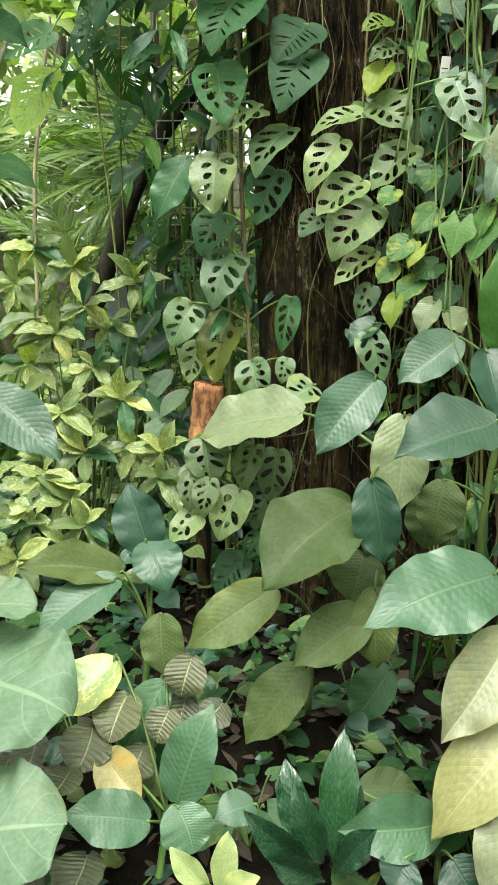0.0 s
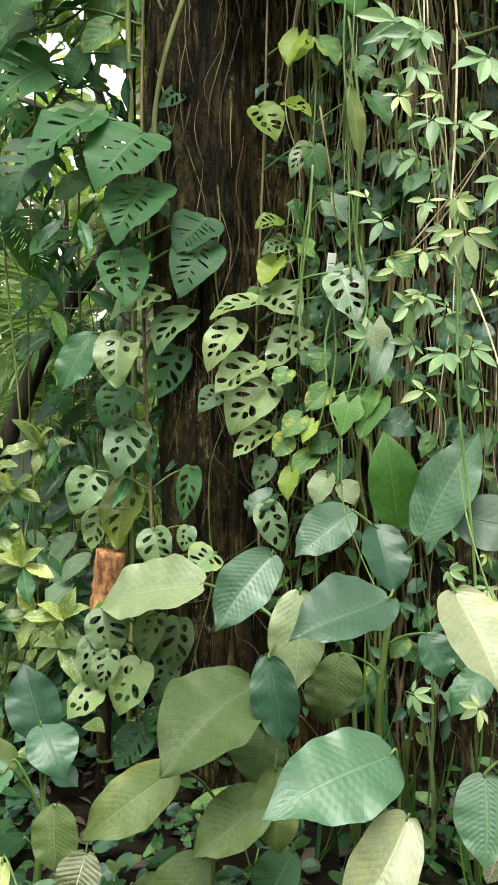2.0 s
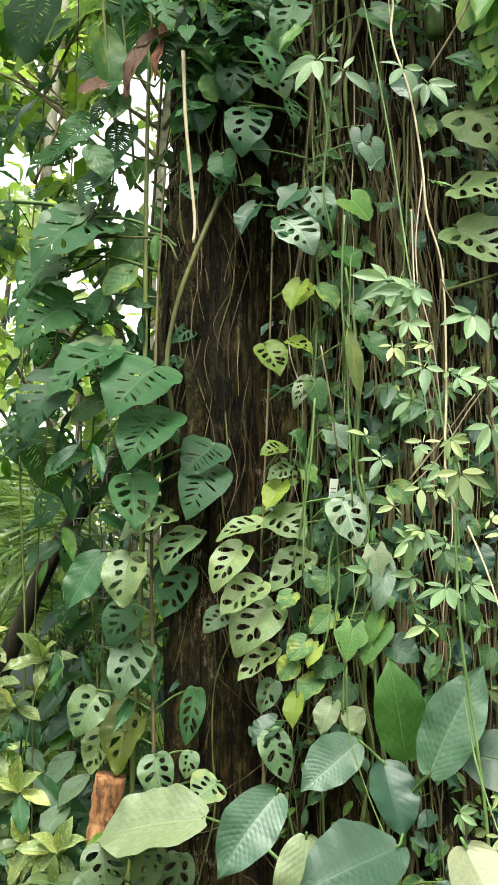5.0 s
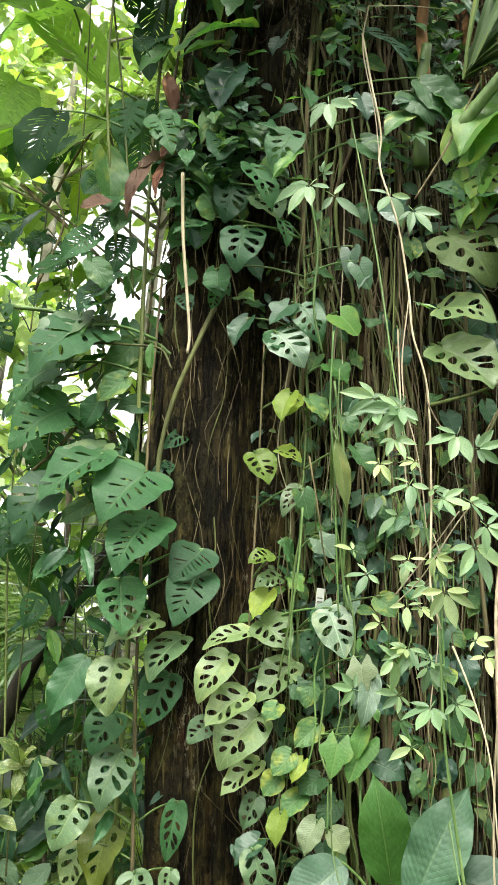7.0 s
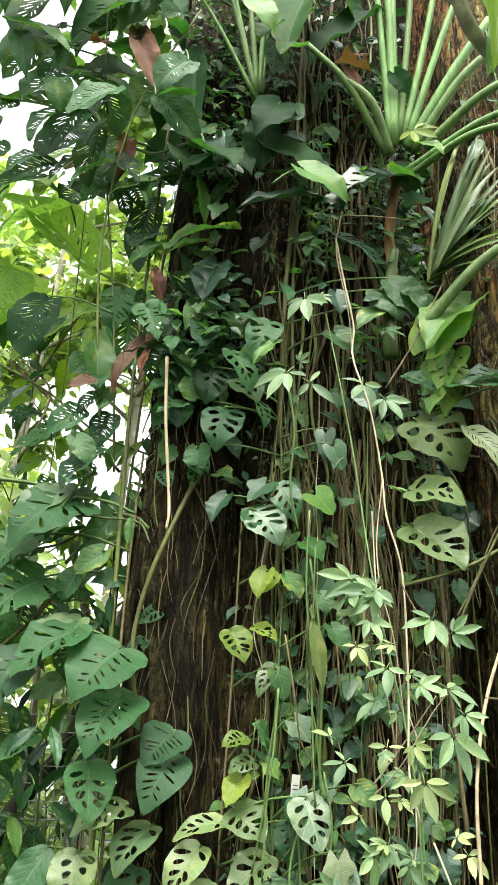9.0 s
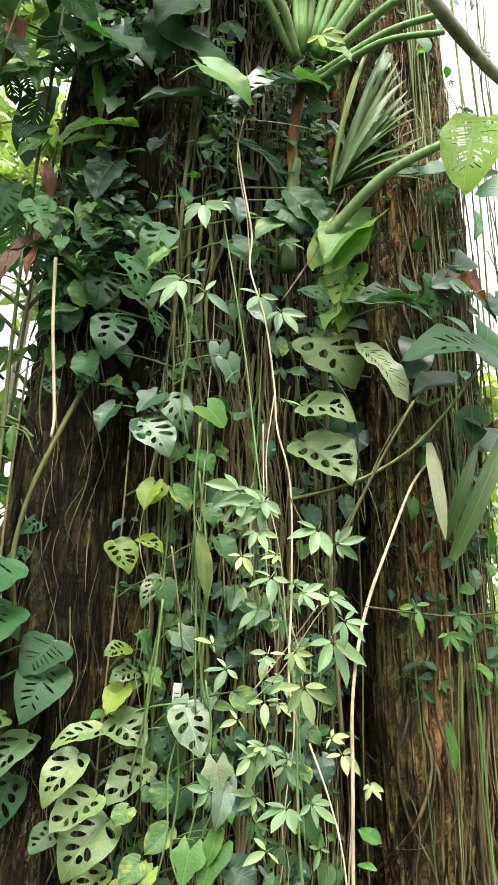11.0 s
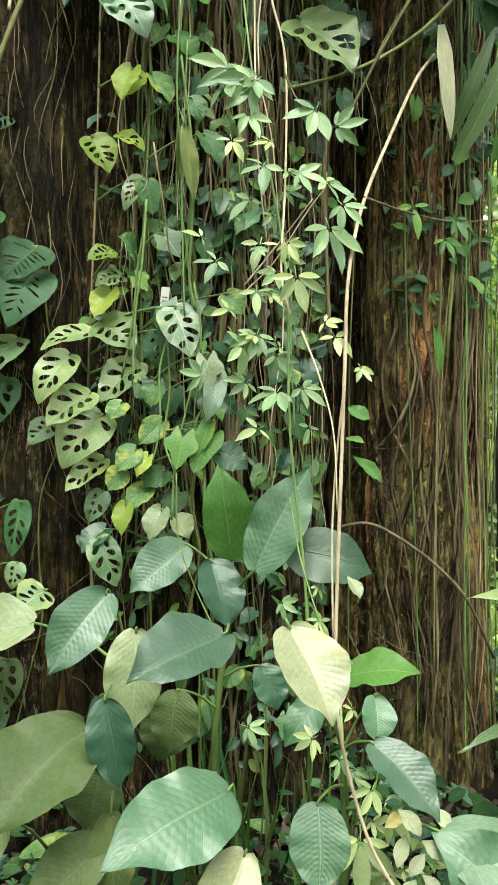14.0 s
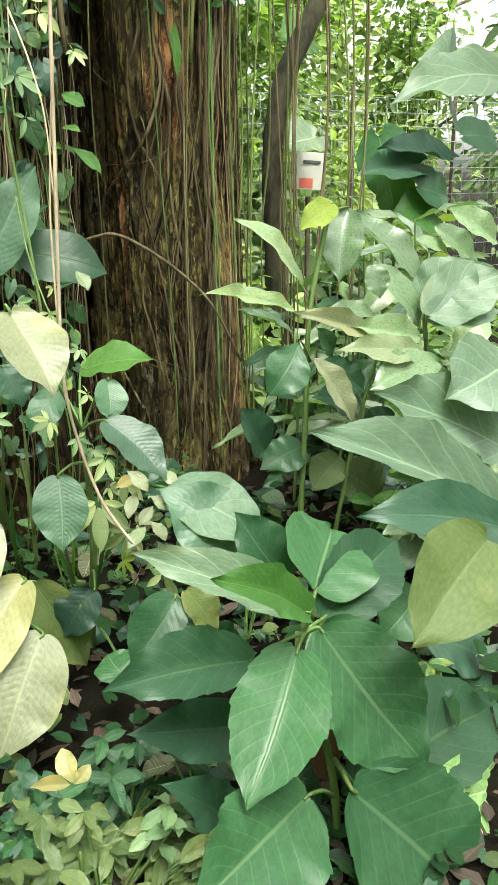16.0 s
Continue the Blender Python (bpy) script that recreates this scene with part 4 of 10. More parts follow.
plant = thing('broadleaf_plant', (0.740, 2.520, 0.100), 'tall broad-leaved plant with pleated green and yellowing leaves', 'plant')
tube('stem', [(0.740, 2.520, 0.100), (0.710, 2.540, 0.700), (0.760, 2.520, 1.200)], 0.0138, 0.0096, GREEN_STEM, plant, 8, 6, 0.08)
tube('stem', [(0.450, 2.700, 0.100), (0.420, 2.660, 0.550), (0.470, 2.640, 0.950)], 0.0138, 0.0096, GREEN_STEM, plant, 8, 6, 0.08)
tube('stem', [(0.980, 2.250, 0.050), (1.000, 2.200, 0.500), (0.970, 2.150, 0.850)], 0.0138, 0.0096, GREEN_STEM, plant, 8, 6, 0.08)
tube('stem', [(0.200, 2.650, 0.100), (0.220, 2.620, 0.450)], 0.0138, 0.0096, GREEN_STEM, plant, 8, 6, 0.08)
tube('stem', [(0.620, 2.120, 0.050), (0.660, 2.120, 0.450)], 0.0138, 0.0096, GREEN_STEM, plant, 8, 6, 0.08)
leaf(plant, 'broad', CELERY, (0.197, 2.950, 1.051), (-0.198, 3.150, 0.952), 0.263, stalk=(0.470, 2.640, 0.950))
leaf(plant, 'broad', PLEAT, (0.390, 2.550, 1.227), (0.210, 2.450, 1.027), 0.161, stalk=(0.470, 2.640, 0.950))
leaf(plant, 'broad', PLEAT, (0.675, 2.280, 1.155), (0.380, 2.100, 1.100), 0.195, stalk=(0.750, 2.524, 1.100))
leaf(plant, 'broad', CELERY, (0.453, 2.420, 1.144), (0.426, 2.350, 0.875), 0.160, stalk=(0.470, 2.640, 0.950))
leaf(plant, 'broad', DEEP, (0.369, 2.550, 0.921), (0.413, 2.500, 0.651), 0.142, stalk=(0.460, 2.644, 0.870))
leaf(plant, 'broad', OLIVE, (0.583, 2.600, 0.864), (0.542, 2.550, 0.704), 0.168, stalk=(0.455, 2.646, 0.830))
leaf(plant, 'broad', OLIVE, (0.317, 2.400, 0.887), (0.055, 2.200, 0.727), 0.262, stalk=(0.455, 2.646, 0.830))
leaf(plant, 'broad', PLEAT, (0.646, 2.100, 0.802), (0.296, 1.900, 0.763), 0.222, stalk=(0.660, 2.120, 0.450))
leaf(plant, 'broad', OLIVE, (0.093, 2.500, 0.608), (-0.172, 2.400, 0.456), 0.165, stalk=(0.220, 2.620, 0.450))
leaf(plant, 'broad', OLIVE, (0.356, 2.350, 0.588), (0.139, 2.250, 0.477), 0.158, stalk=(0.220, 2.620, 0.450))
leaf(plant, 'broad', OLIVE, (0.374, 2.350, 0.664), (0.378, 2.300, 0.431), 0.131, stalk=(0.430, 2.656, 0.630))
leaf(plant, 'broad', OLIVE, (0.177, 2.400, 0.394), (0.001, 2.300, 0.205), 0.155, stalk=(0.214, 2.629, 0.345))
leaf(plant, 'broad', MID, (0.447, 2.500, 0.341), (0.324, 2.450, 0.185), 0.141, stalk=(0.438, 2.684, 0.280))
leaf(plant, 'broad', OLIVE, (0.363, 2.500, 0.714), (0.309, 2.450, 0.576), 0.184, stalk=(0.435, 2.654, 0.670))
leaf(plant, 'broad', PALE, (0.654, 2.000, 0.689), (0.468, 1.850, 0.487), 0.163, stalk=(0.660, 2.120, 0.450))
leaf(plant, 'broad', YELLOW, (0.716, 1.950, 0.520), (0.438, 1.800, 0.275), 0.186, stalk=(0.660, 2.120, 0.450))
leaf(plant, 'broad', PALE, (0.723, 1.850, 0.402), (0.544, 1.700, 0.162), 0.215, stalk=(0.648, 2.120, 0.330))
leaf(plant, 'broad', OLIVE, (0.765, 2.050, 0.457), (0.890, 2.000, 0.159), 0.153, stalk=(0.656, 2.120, 0.410))
leaf(plant, 'broad', PALE, (0.743, 1.950, 1.249), (0.791, 1.780, 1.065), 0.171, stalk=(0.970, 2.150, 0.850))
leaf(plant, 'broad', PLEAT, (0.809, 2.450, 1.288), (0.981, 2.450, 1.598), 0.168, stalk=(0.760, 2.520, 1.200))
leaf(plant, 'broad', BRIGHT, (0.826, 2.750, 1.269), (0.768, 2.720, 1.589), 0.169, stalk=(0.760, 2.520, 1.200))
leaf(plant, 'broad', MID, (0.919, 2.500, 1.342), (1.177, 2.400, 1.284), 0.185, stalk=(0.760, 2.520, 1.200))
leaf(plant, 'broad', DEEP, (0.701, 2.550, 1.309), (0.738, 2.450, 1.120), 0.152, stalk=(0.760, 2.520, 1.200))
leaf(plant, 'broad', PLEAT, (0.676, 2.780, 1.321), (0.476, 2.700, 1.196), 0.155, stalk=(0.760, 2.520, 1.200))
leaf(plant, 'broad', BRIGHT, (1.033, 2.300, 0.997), (1.199, 2.150, 1.048), 0.139, stalk=(0.970, 2.150, 0.850))
leaf(plant, 'broad', PLEAT, (1.041, 2.100, 1.006), (1.024, 2.050, 0.893), 0.100, stalk=(0.970, 2.150, 0.850))
leaf(plant, 'broad', PLEAT, (1.008, 2.050, 0.902), (1.131, 1.900, 0.754), 0.144, stalk=(0.970, 2.150, 0.850))
leaf(plant, 'broad', PLEAT, (0.861, 2.050, 0.762), (0.827, 1.950, 0.578), 0.153, stalk=(0.979, 2.165, 0.745))
leaf(plant, 'broad', DEEP, (0.825, 2.450, 1.002), (0.874, 2.400, 0.881), 0.113, stalk=(0.735, 2.530, 0.950))
leaf(plant, 'broad', TARO, (1.123, 1.900, 0.722), (1.338, 1.700, 0.594), 0.190, stalk=(0.985, 2.175, 0.675))
leaf(plant, 'broad', MID, (0.956, 2.300, 0.948), (0.838, 2.250, 0.836), 0.103, stalk=(0.970, 2.150, 0.850))
leaf(plant, 'broad', DEEP, (0.352, 2.300, 0.994), (0.381, 2.250, 0.768), 0.130, stalk=(0.470, 2.640, 0.950))
leaf(plant, 'broad', OLIVE, (0.589, 2.500, 0.933), (0.549, 2.450, 0.767), 0.142, stalk=(0.725, 2.534, 0.850))
leaf(plant, 'broad', DEEP, (0.924, 2.000, 0.412), (0.825, 2.000, 0.282), 0.135, stalk=(0.994, 2.215, 0.365))
leaf(plant, 'broad', MID, (0.937, 1.800, 0.220), (0.916, 1.900, 0.257), 0.137, stalk=(0.986, 2.235, 0.185))

plant = thing('seedling_plant', (-0.330, 2.400, 0.100), 'low broad-leaved plant with dark green and olive leaves', 'plant')
tube('stem', [(-0.330, 2.400, 0.100), (-0.300, 2.420, 0.300), (-0.280, 2.440, 0.500)], 0.0138, 0.0096, GREEN_STEM, plant, 8, 6, 0.08)
leaf(plant, 'broad', DEEP, (-0.276, 2.500, 0.712), (-0.349, 2.550, 0.918), 0.154, stalk=(-0.280, 2.440, 0.500))
leaf(plant, 'broad', DEEP, (-0.292, 2.500, 0.751), (-0.216, 2.400, 0.631), 0.148, stalk=(-0.280, 2.440, 0.500))
leaf(plant, 'broad', OLIVE, (-0.345, 2.400, 0.688), (-0.617, 2.300, 0.751), 0.132, stalk=(-0.280, 2.440, 0.500))
leaf(plant, 'broad', PLEAT, (-0.353, 2.350, 0.690), (-0.562, 2.200, 0.572), 0.137, stalk=(-0.280, 2.440, 0.500))
leaf(plant, 'broad', OLIVE, (-0.233, 2.350, 0.583), (-0.221, 2.280, 0.424), 0.131, stalk=(-0.280, 2.440, 0.500))

plant = thing('taro_plant', (-0.800, 1.750, 0.050), 'pale grey-green taro with big wavy leaves', 'plant')
tube('stem', [(-0.800, 1.750, 0.050), (-0.780, 1.780, 0.200), (-0.720, 1.800, 0.400)], 0.0138, 0.0096, GREEN_STEM, plant, 8, 6, 0.08)
leaf(plant, 'taro', TARO, (-0.623, 1.850, 0.669), (-0.361, 1.750, 0.636), 0.342, (0.1, -0.45, 0.9), stalk=(-0.720, 1.800, 0.400))
leaf(plant, 'taro', TARO, (-0.651, 1.950, 0.762), (-0.464, 1.900, 0.811), 0.165, (0.1, -0.45, 0.9), stalk=(-0.720, 1.800, 0.400))
leaf(plant, 'taro', TARO, (-0.566, 1.600, 0.418), (-0.342, 1.600, 0.471), 0.281, (0.1, -0.45, 0.9), stalk=(-0.726, 1.798, 0.380))
leaf(plant, 'broad', PLEAT, (-0.588, 2.000, 1.283), (-0.382, 1.900, 1.145), 0.135)

plant = thing('nerve_plant', (-0.400, 2.050, 0.080), 'low bronze-leaved plant with pale sunken veins', 'plant')
tube('stem', [(-0.400, 2.050, 0.080), (-0.380, 2.080, 0.200)], 0.0069, 0.0048, GREEN_STEM, plant, 8, 6, 0.08)
leaf(plant, 'round', PATTERN, (-0.294, 2.100, 0.467), (-0.330, 2.000, 0.399), 0.131)
leaf(plant, 'round', PATTERN, (-0.375, 2.050, 0.403), (-0.400, 1.950, 0.344), 0.132)
leaf(plant, 'round', PATTERN, (-0.247, 2.050, 0.352), (-0.277, 1.980, 0.293), 0.101)
leaf(plant, 'round', PATTERN, (-0.185, 2.100, 0.426), (-0.218, 2.050, 0.364), 0.102)
leaf(plant, 'round', PATTERN, (-0.506, 2.000, 0.409), (-0.510, 1.900, 0.351), 0.102)
leaf(plant, 'round', PATTERN, (-0.413, 1.950, 0.348), (-0.437, 1.850, 0.348), 0.100)
leaf(plant, 'round', PATTERN, (-0.346, 1.800, 0.230), (-0.370, 1.700, 0.202), 0.130)
leaf(plant, 'round', PATTERN, (-0.133, 2.200, 0.523), (-0.161, 2.150, 0.435), 0.116)
leaf(plant, 'round', PATTERN, (-0.049, 2.150, 0.419), (-0.098, 2.100, 0.382), 0.096)
leaf(plant, 'round', PATTERN, (-0.574, 2.000, 0.354), (-0.587, 1.900, 0.328), 0.102)
leaf(plant, 'round', PATTERN, (-0.457, 1.750, 0.232), (-0.496, 1.700, 0.187), 0.110)
leaf(plant, 'round', PATTERN, (-0.151, 2.200, 0.416), (-0.179, 2.150, 0.327), 0.102)

plant = thing('broadleaf_plant', (-0.200, 1.900, 0.080), 'small broad-leaved plant with pleated blue-green leaves', 'plant', 'low broadleaf plants')
tube('stem', [(-0.200, 1.900, 0.080), (-0.190, 1.920, 0.150), (-0.180, 1.930, 0.250)], 0.0103, 0.0072, GREEN_STEM, plant, 8, 6, 0.08)
leaf(plant, 'broad', SPOTTED, (-0.329, 2.150, 0.543), (-0.456, 2.050, 0.431), 0.147, stalk=(-0.180, 1.930, 0.250))
leaf(plant, 'broad', MID, (-0.208, 2.200, 0.452), (-0.319, 2.100, 0.300), 0.120, stalk=(-0.180, 1.930, 0.250))
leaf(plant, 'broad', YELLOW, (-0.339, 2.000, 0.363), (-0.237, 1.900, 0.302), 0.114, stalk=(-0.180, 1.930, 0.250))
leaf(plant, 'broad', PLEAT, (-0.153, 1.920, 0.282), (-0.068, 1.950, 0.526), 0.138, stalk=(-0.183, 1.927, 0.220))
leaf(plant, 'broad', PLEAT, (-0.208, 1.850, 0.282), (-0.399, 1.800, 0.337), 0.134, stalk=(-0.184, 1.926, 0.210))
leaf(plant, 'round', PLEAT, (-0.141, 1.850, 0.320), (-0.099, 1.800, 0.236), 0.127, stalk=(-0.180, 1.930, 0.250))
leaf(plant, 'broad', PLEAT, (0.036, 1.900, 0.293), (-0.055, 1.850, 0.290), 0.091, stalk=(-0.180, 1.930, 0.250))

plant = thing('glossy_rosette', (0.170, 1.750, 0.050), 'dark glossy quilted rosette plant', 'plant')
tube('stem', [(0.170, 1.750, 0.050), (0.170, 1.760, 0.100)], 0.0092, 0.0064, GREEN_STEM, plant, 8, 6, 0.08)
leaf(plant, 'spoon', GLOSS, (0.169, 1.800, 0.204), (0.110, 1.860, 0.434), 0.081)
leaf(plant, 'spoon', GLOSS, (0.222, 1.840, 0.179), (0.247, 1.900, 0.483), 0.092)
leaf(plant, 'spoon', GLOSS, (0.177, 1.760, 0.221), (0.027, 1.660, 0.430), 0.071)
leaf(plant, 'spoon', GLOSS, (0.192, 1.760, 0.243), (0.128, 1.740, 0.441), 0.075)
leaf(plant, 'spoon', GLOSS, (0.221, 1.800, 0.182), (0.307, 1.760, 0.330), 0.071)
leaf(plant, 'spoon', GLOSS, (0.195, 1.740, 0.216), (0.073, 1.640, 0.345), 0.068)
leaf(plant, 'spoon', GLOSS, (0.217, 1.860, 0.163), (0.292, 1.900, 0.339), 0.067)

plant = thing('broadleaf_plant', (0.480, 1.900, 0.080), 'small broad-leaved plant with dark green leaves', 'plant', 'low broadleaf plants')
tube('stem', [(0.480, 1.900, 0.080), (0.480, 1.900, 0.200)], 0.0092, 0.0064, GREEN_STEM, plant, 8, 6, 0.08)
leaf(plant, 'broad', PLEAT, (0.480, 1.900, 0.239), (0.234, 1.800, 0.297), 0.150, stalk=(0.480, 1.900, 0.176))
leaf(plant, 'broad', OLIVE, (0.297, 2.000, 0.266), (0.456, 2.000, 0.261), 0.099, stalk=(0.480, 1.900, 0.200))
leaf(plant, 'broad', DEEP, (0.488, 1.800, 0.228), (0.544, 1.750, 0.152), 0.121, stalk=(0.480, 1.900, 0.164))
leaf(plant, 'broad', MID, (0.526, 2.000, 0.343), (0.489, 2.000, 0.232), 0.095, stalk=(0.480, 1.900, 0.200))
leaf(plant, 'broad', DEEP, (0.386, 1.800, 0.227), (0.341, 1.750, 0.180), 0.104, stalk=(0.480, 1.900, 0.164))

plant = thing('star_plant', (-0.050, 1.550, 0.050), 'small seedling with pale lime leaves in a star', 'plant')
tube('stem', [(-0.050, 1.550, 0.050), (-0.050, 1.550, 0.120)], 0.0046, 0.0032, GREEN_STEM, plant, 8, 6, 0.08)
leaf(plant, 'spoon', CREEPER_PALE, (-0.046, 1.600, 0.303), (-0.128, 1.600, 0.402), 0.053)
leaf(plant, 'spoon', CREEPER_PALE, (-0.034, 1.600, 0.303), (-0.011, 1.620, 0.426), 0.056)
leaf(plant, 'spoon', CREEPER_PALE, (-0.029, 1.600, 0.297), (0.047, 1.550, 0.378), 0.052)
leaf(plant, 'spoon', CREEPER_PALE, (-0.046, 1.600, 0.303), (-0.087, 1.500, 0.375), 0.047)

plant = thing('monstera_vine', (0.420, 3.170, 0.900), 'climbing vine with small holed pale green leaves', 'vine', 'monstera vines')
tube('stem', [(0.420, 3.170, 0.900), (0.400, 3.200, 1.400), (0.400, 3.200, 1.900), (0.430, 3.220, 2.600), (0.450, 3.240, 3.300)], 0.0057, 0.0040, ROOT, plant, 8, 6, 0.08)
leaf(plant, 'holed', HOLEY_LIGHT, (0.400, 3.100, 2.044), (0.220, 3.080, 1.988), 0.108, stalk=(0.403, 3.202, 1.970))
leaf(plant, 'holed', HOLEY_LIGHT, (0.327, 3.100, 1.962), (0.206, 3.050, 1.797), 0.146, stalk=(0.400, 3.200, 1.900))
leaf(plant, 'holed', HOLEY_LIGHT, (0.399, 3.100, 1.826), (0.238, 3.050, 1.720), 0.157, stalk=(0.400, 3.200, 1.750))
leaf(plant, 'holed', HOLEY_LIGHT, (0.440, 3.100, 1.750), (0.286, 3.050, 1.575), 0.206, stalk=(0.400, 3.200, 1.700))
leaf(plant, 'holed', HOLEY, (0.267, 3.150, 1.720), (0.183, 3.120, 1.648), 0.100, stalk=(0.400, 3.200, 1.650))
leaf(plant, 'holed', HOLEY_LIGHT, (0.446, 3.100, 1.592), (0.302, 3.050, 1.488), 0.101, stalk=(0.400, 3.200, 1.550))
leaf(plant, 'holed', HOLEY, (0.439, 3.100, 1.477), (0.385, 3.080, 1.369), 0.088, stalk=(0.400, 3.200, 1.400))
leaf(plant, 'holed', LIME, (0.480, 3.120, 2.336), (0.386, 3.100, 2.298), 0.099, stalk=(0.415, 3.210, 2.250))
leaf(plant, 'holed', HOLEY_LIGHT, (0.513, 3.120, 2.254), (0.411, 3.100, 2.212), 0.097, stalk=(0.412, 3.208, 2.180))
leaf(plant, 'heart', LIME, (0.471, 3.120, 2.195), (0.404, 3.080, 2.093), 0.106, stalk=(0.409, 3.206, 2.110))
leaf(plant, 'holed', HOLEY_LIGHT, (0.437, 3.120, 2.087), (0.548, 3.050, 1.983), 0.164, stalk=(0.406, 3.204, 2.040))
leaf(plant, 'holed', HOLEY_LIGHT, (0.571, 3.100, 1.935), (0.422, 3.060, 1.801), 0.152, stalk=(0.400, 3.200, 1.900))
leaf(plant, 'holed', LIME, (0.407, 3.150, 2.746), (0.464, 3.100, 2.608), 0.132, stalk=(0.432, 3.222, 2.670))
leaf(plant, 'holed', LIME, (0.498, 3.150, 2.761), (0.596, 3.120, 2.712), 0.103, stalk=(0.432, 3.222, 2.670))
leaf(plant, 'holed', HOLEY_LIGHT, (0.586, 3.150, 2.616), (0.515, 3.100, 2.485), 0.080, stalk=(0.427, 3.218, 2.530))
leaf(plant, 'heart', LIME, (0.562, 3.150, 2.987), (0.515, 3.120, 2.884), 0.112, stalk=(0.440, 3.230, 2.950))
leaf(plant, 'holed', SILVER, (0.672, 2.980, 2.126), (0.717, 2.900, 1.955), 0.152, stalk=(0.406, 3.204, 2.040))
leaf(plant, 'holed', HOLEY_DARK, (0.626, 3.050, 2.048), (0.649, 3.020, 1.896), 0.110, stalk=(0.403, 3.202, 1.970))
leaf(plant, 'holed', HOLEY_DARK, (0.475, 3.120, 3.256), (0.587, 3.080, 3.120), 0.192, stalk=(0.446, 3.236, 3.160))
leaf(plant, 'holed', HOLEY, (0.408, 2.950, 1.329), (0.464, 2.900, 1.172), 0.115, stalk=(0.406, 3.191, 1.250))
leaf(plant, 'heart', MID, (0.358, 3.000, 1.333), (0.415, 2.980, 1.266), 0.079, stalk=(0.406, 3.191, 1.250))

plant = thing('monstera_vine', (0.020, 3.300, 0.800), 'climbing vine with holed leaves over a dark trunk', 'vine', 'monstera vines')
tube('stem', [(0.020, 3.300, 0.800), (0.000, 3.320, 1.400), (-0.020, 3.350, 2.000), (-0.020, 3.400, 3.000), (0.000, 3.420, 3.600)], 0.0080, 0.0056, ROOT, plant, 8, 6, 0.08)
leaf(plant, 'slit', HOLEY_DARK, (-0.018, 3.250, 2.669), (-0.192, 3.150, 2.457), 0.358, stalk=(-0.020, 3.380, 2.600))
leaf(plant, 'slit', HOLEY_DARK, (0.002, 3.250, 2.484), (-0.119, 3.120, 2.251), 0.284, stalk=(-0.020, 3.370, 2.400))
leaf(plant, 'slit', HOLEY_DARK, (-0.064, 3.300, 2.503), (0.087, 3.250, 2.370), 0.168, stalk=(-0.020, 3.370, 2.400))
leaf(plant, 'slit', HOLEY_DARK, (0.216, 3.280, 2.364), (0.099, 3.200, 2.229), 0.204, stalk=(-0.020, 3.365, 2.300))
leaf(plant, 'slit', HOLEY_DARK, (0.206, 3.250, 2.273), (0.113, 3.150, 2.062), 0.210, stalk=(-0.020, 3.360, 2.200))
leaf(plant, 'holed', HOLEY_DARK, (-0.098, 3.250, 2.235), (-0.072, 3.150, 2.020), 0.192, stalk=(-0.020, 3.360, 2.200))
leaf(plant, 'holed', HOLEY_LIGHT, (0.060, 3.250, 2.094), (-0.143, 3.200, 1.993), 0.145, stalk=(-0.020, 3.350, 2.000))
leaf(plant, 'holed', HOLEY, (0.156, 3.280, 2.027), (0.023, 3.200, 1.868), 0.184, stalk=(-0.018, 3.347, 1.940))
leaf(plant, 'holed', HOLEY_LIGHT, (-0.099, 3.250, 1.934), (-0.120, 3.180, 1.732), 0.179, stalk=(-0.016, 3.344, 1.880))
leaf(plant, 'holed', HOLEY_DARK, (0.113, 3.300, 1.883), (0.033, 3.250, 1.695), 0.163, stalk=(-0.014, 3.341, 1.820))
leaf(plant, 'holed', HOLEY_DARK, (-0.084, 3.350, 1.738), (-0.178, 3.300, 1.592), 0.162, stalk=(-0.010, 3.335, 1.700))
leaf(plant, 'holed', HOLEY, (-0.057, 3.350, 1.606), (-0.132, 3.250, 1.398), 0.181, stalk=(-0.004, 3.326, 1.520))
leaf(plant, 'holed', YELLOWHOLE, (-0.069, 3.450, 1.363), (-0.141, 3.350, 1.108), 0.200, stalk=(0.002, 3.318, 1.340))
leaf(plant, 'holed', HOLEY_LIGHT, (-0.197, 3.450, 1.252), (-0.237, 3.400, 1.096), 0.115, stalk=(0.006, 3.314, 1.220))
leaf(plant, 'holed', HOLEY, (-0.214, 3.400, 1.406), (-0.296, 3.350, 1.246), 0.161, stalk=(0.002, 3.318, 1.340))
leaf(plant, 'holed', HOLEY, (0.240, 3.150, 1.122), (0.150, 3.100, 1.068), 0.149, stalk=(0.012, 3.308, 1.040))
leaf(plant, 'holed', HOLEY, (0.016, 3.200, 1.207), (0.048, 3.150, 1.059), 0.135, stalk=(0.008, 3.312, 1.160))
leaf(plant, 'holed', HOLEY, (0.146, 3.220, 1.212), (0.125, 3.200, 1.121), 0.077, stalk=(0.008, 3.312, 1.160))
leaf(plant, 'holed', HOLEY_DARK, (0.160, 3.250, 1.431), (0.125, 3.220, 1.233), 0.095, stalk=(0.002, 3.318, 1.340))
leaf(plant, 'split', HOLEY_DARK, (-0.279, 3.400, 3.350), (-0.542, 3.300, 3.088), 0.385, stalk=(-0.010, 3.410, 3.300))
leaf(plant, 'split', HOLEY_DARK, (-0.204, 3.350, 2.760), (-0.445, 3.250, 2.544), 0.274, stalk=(-0.020, 3.385, 2.700))
leaf(plant, 'split', HOLEY_DARK, (-0.401, 3.400, 2.649), (-0.534, 3.300, 2.374), 0.246, stalk=(-0.020, 3.380, 2.600))
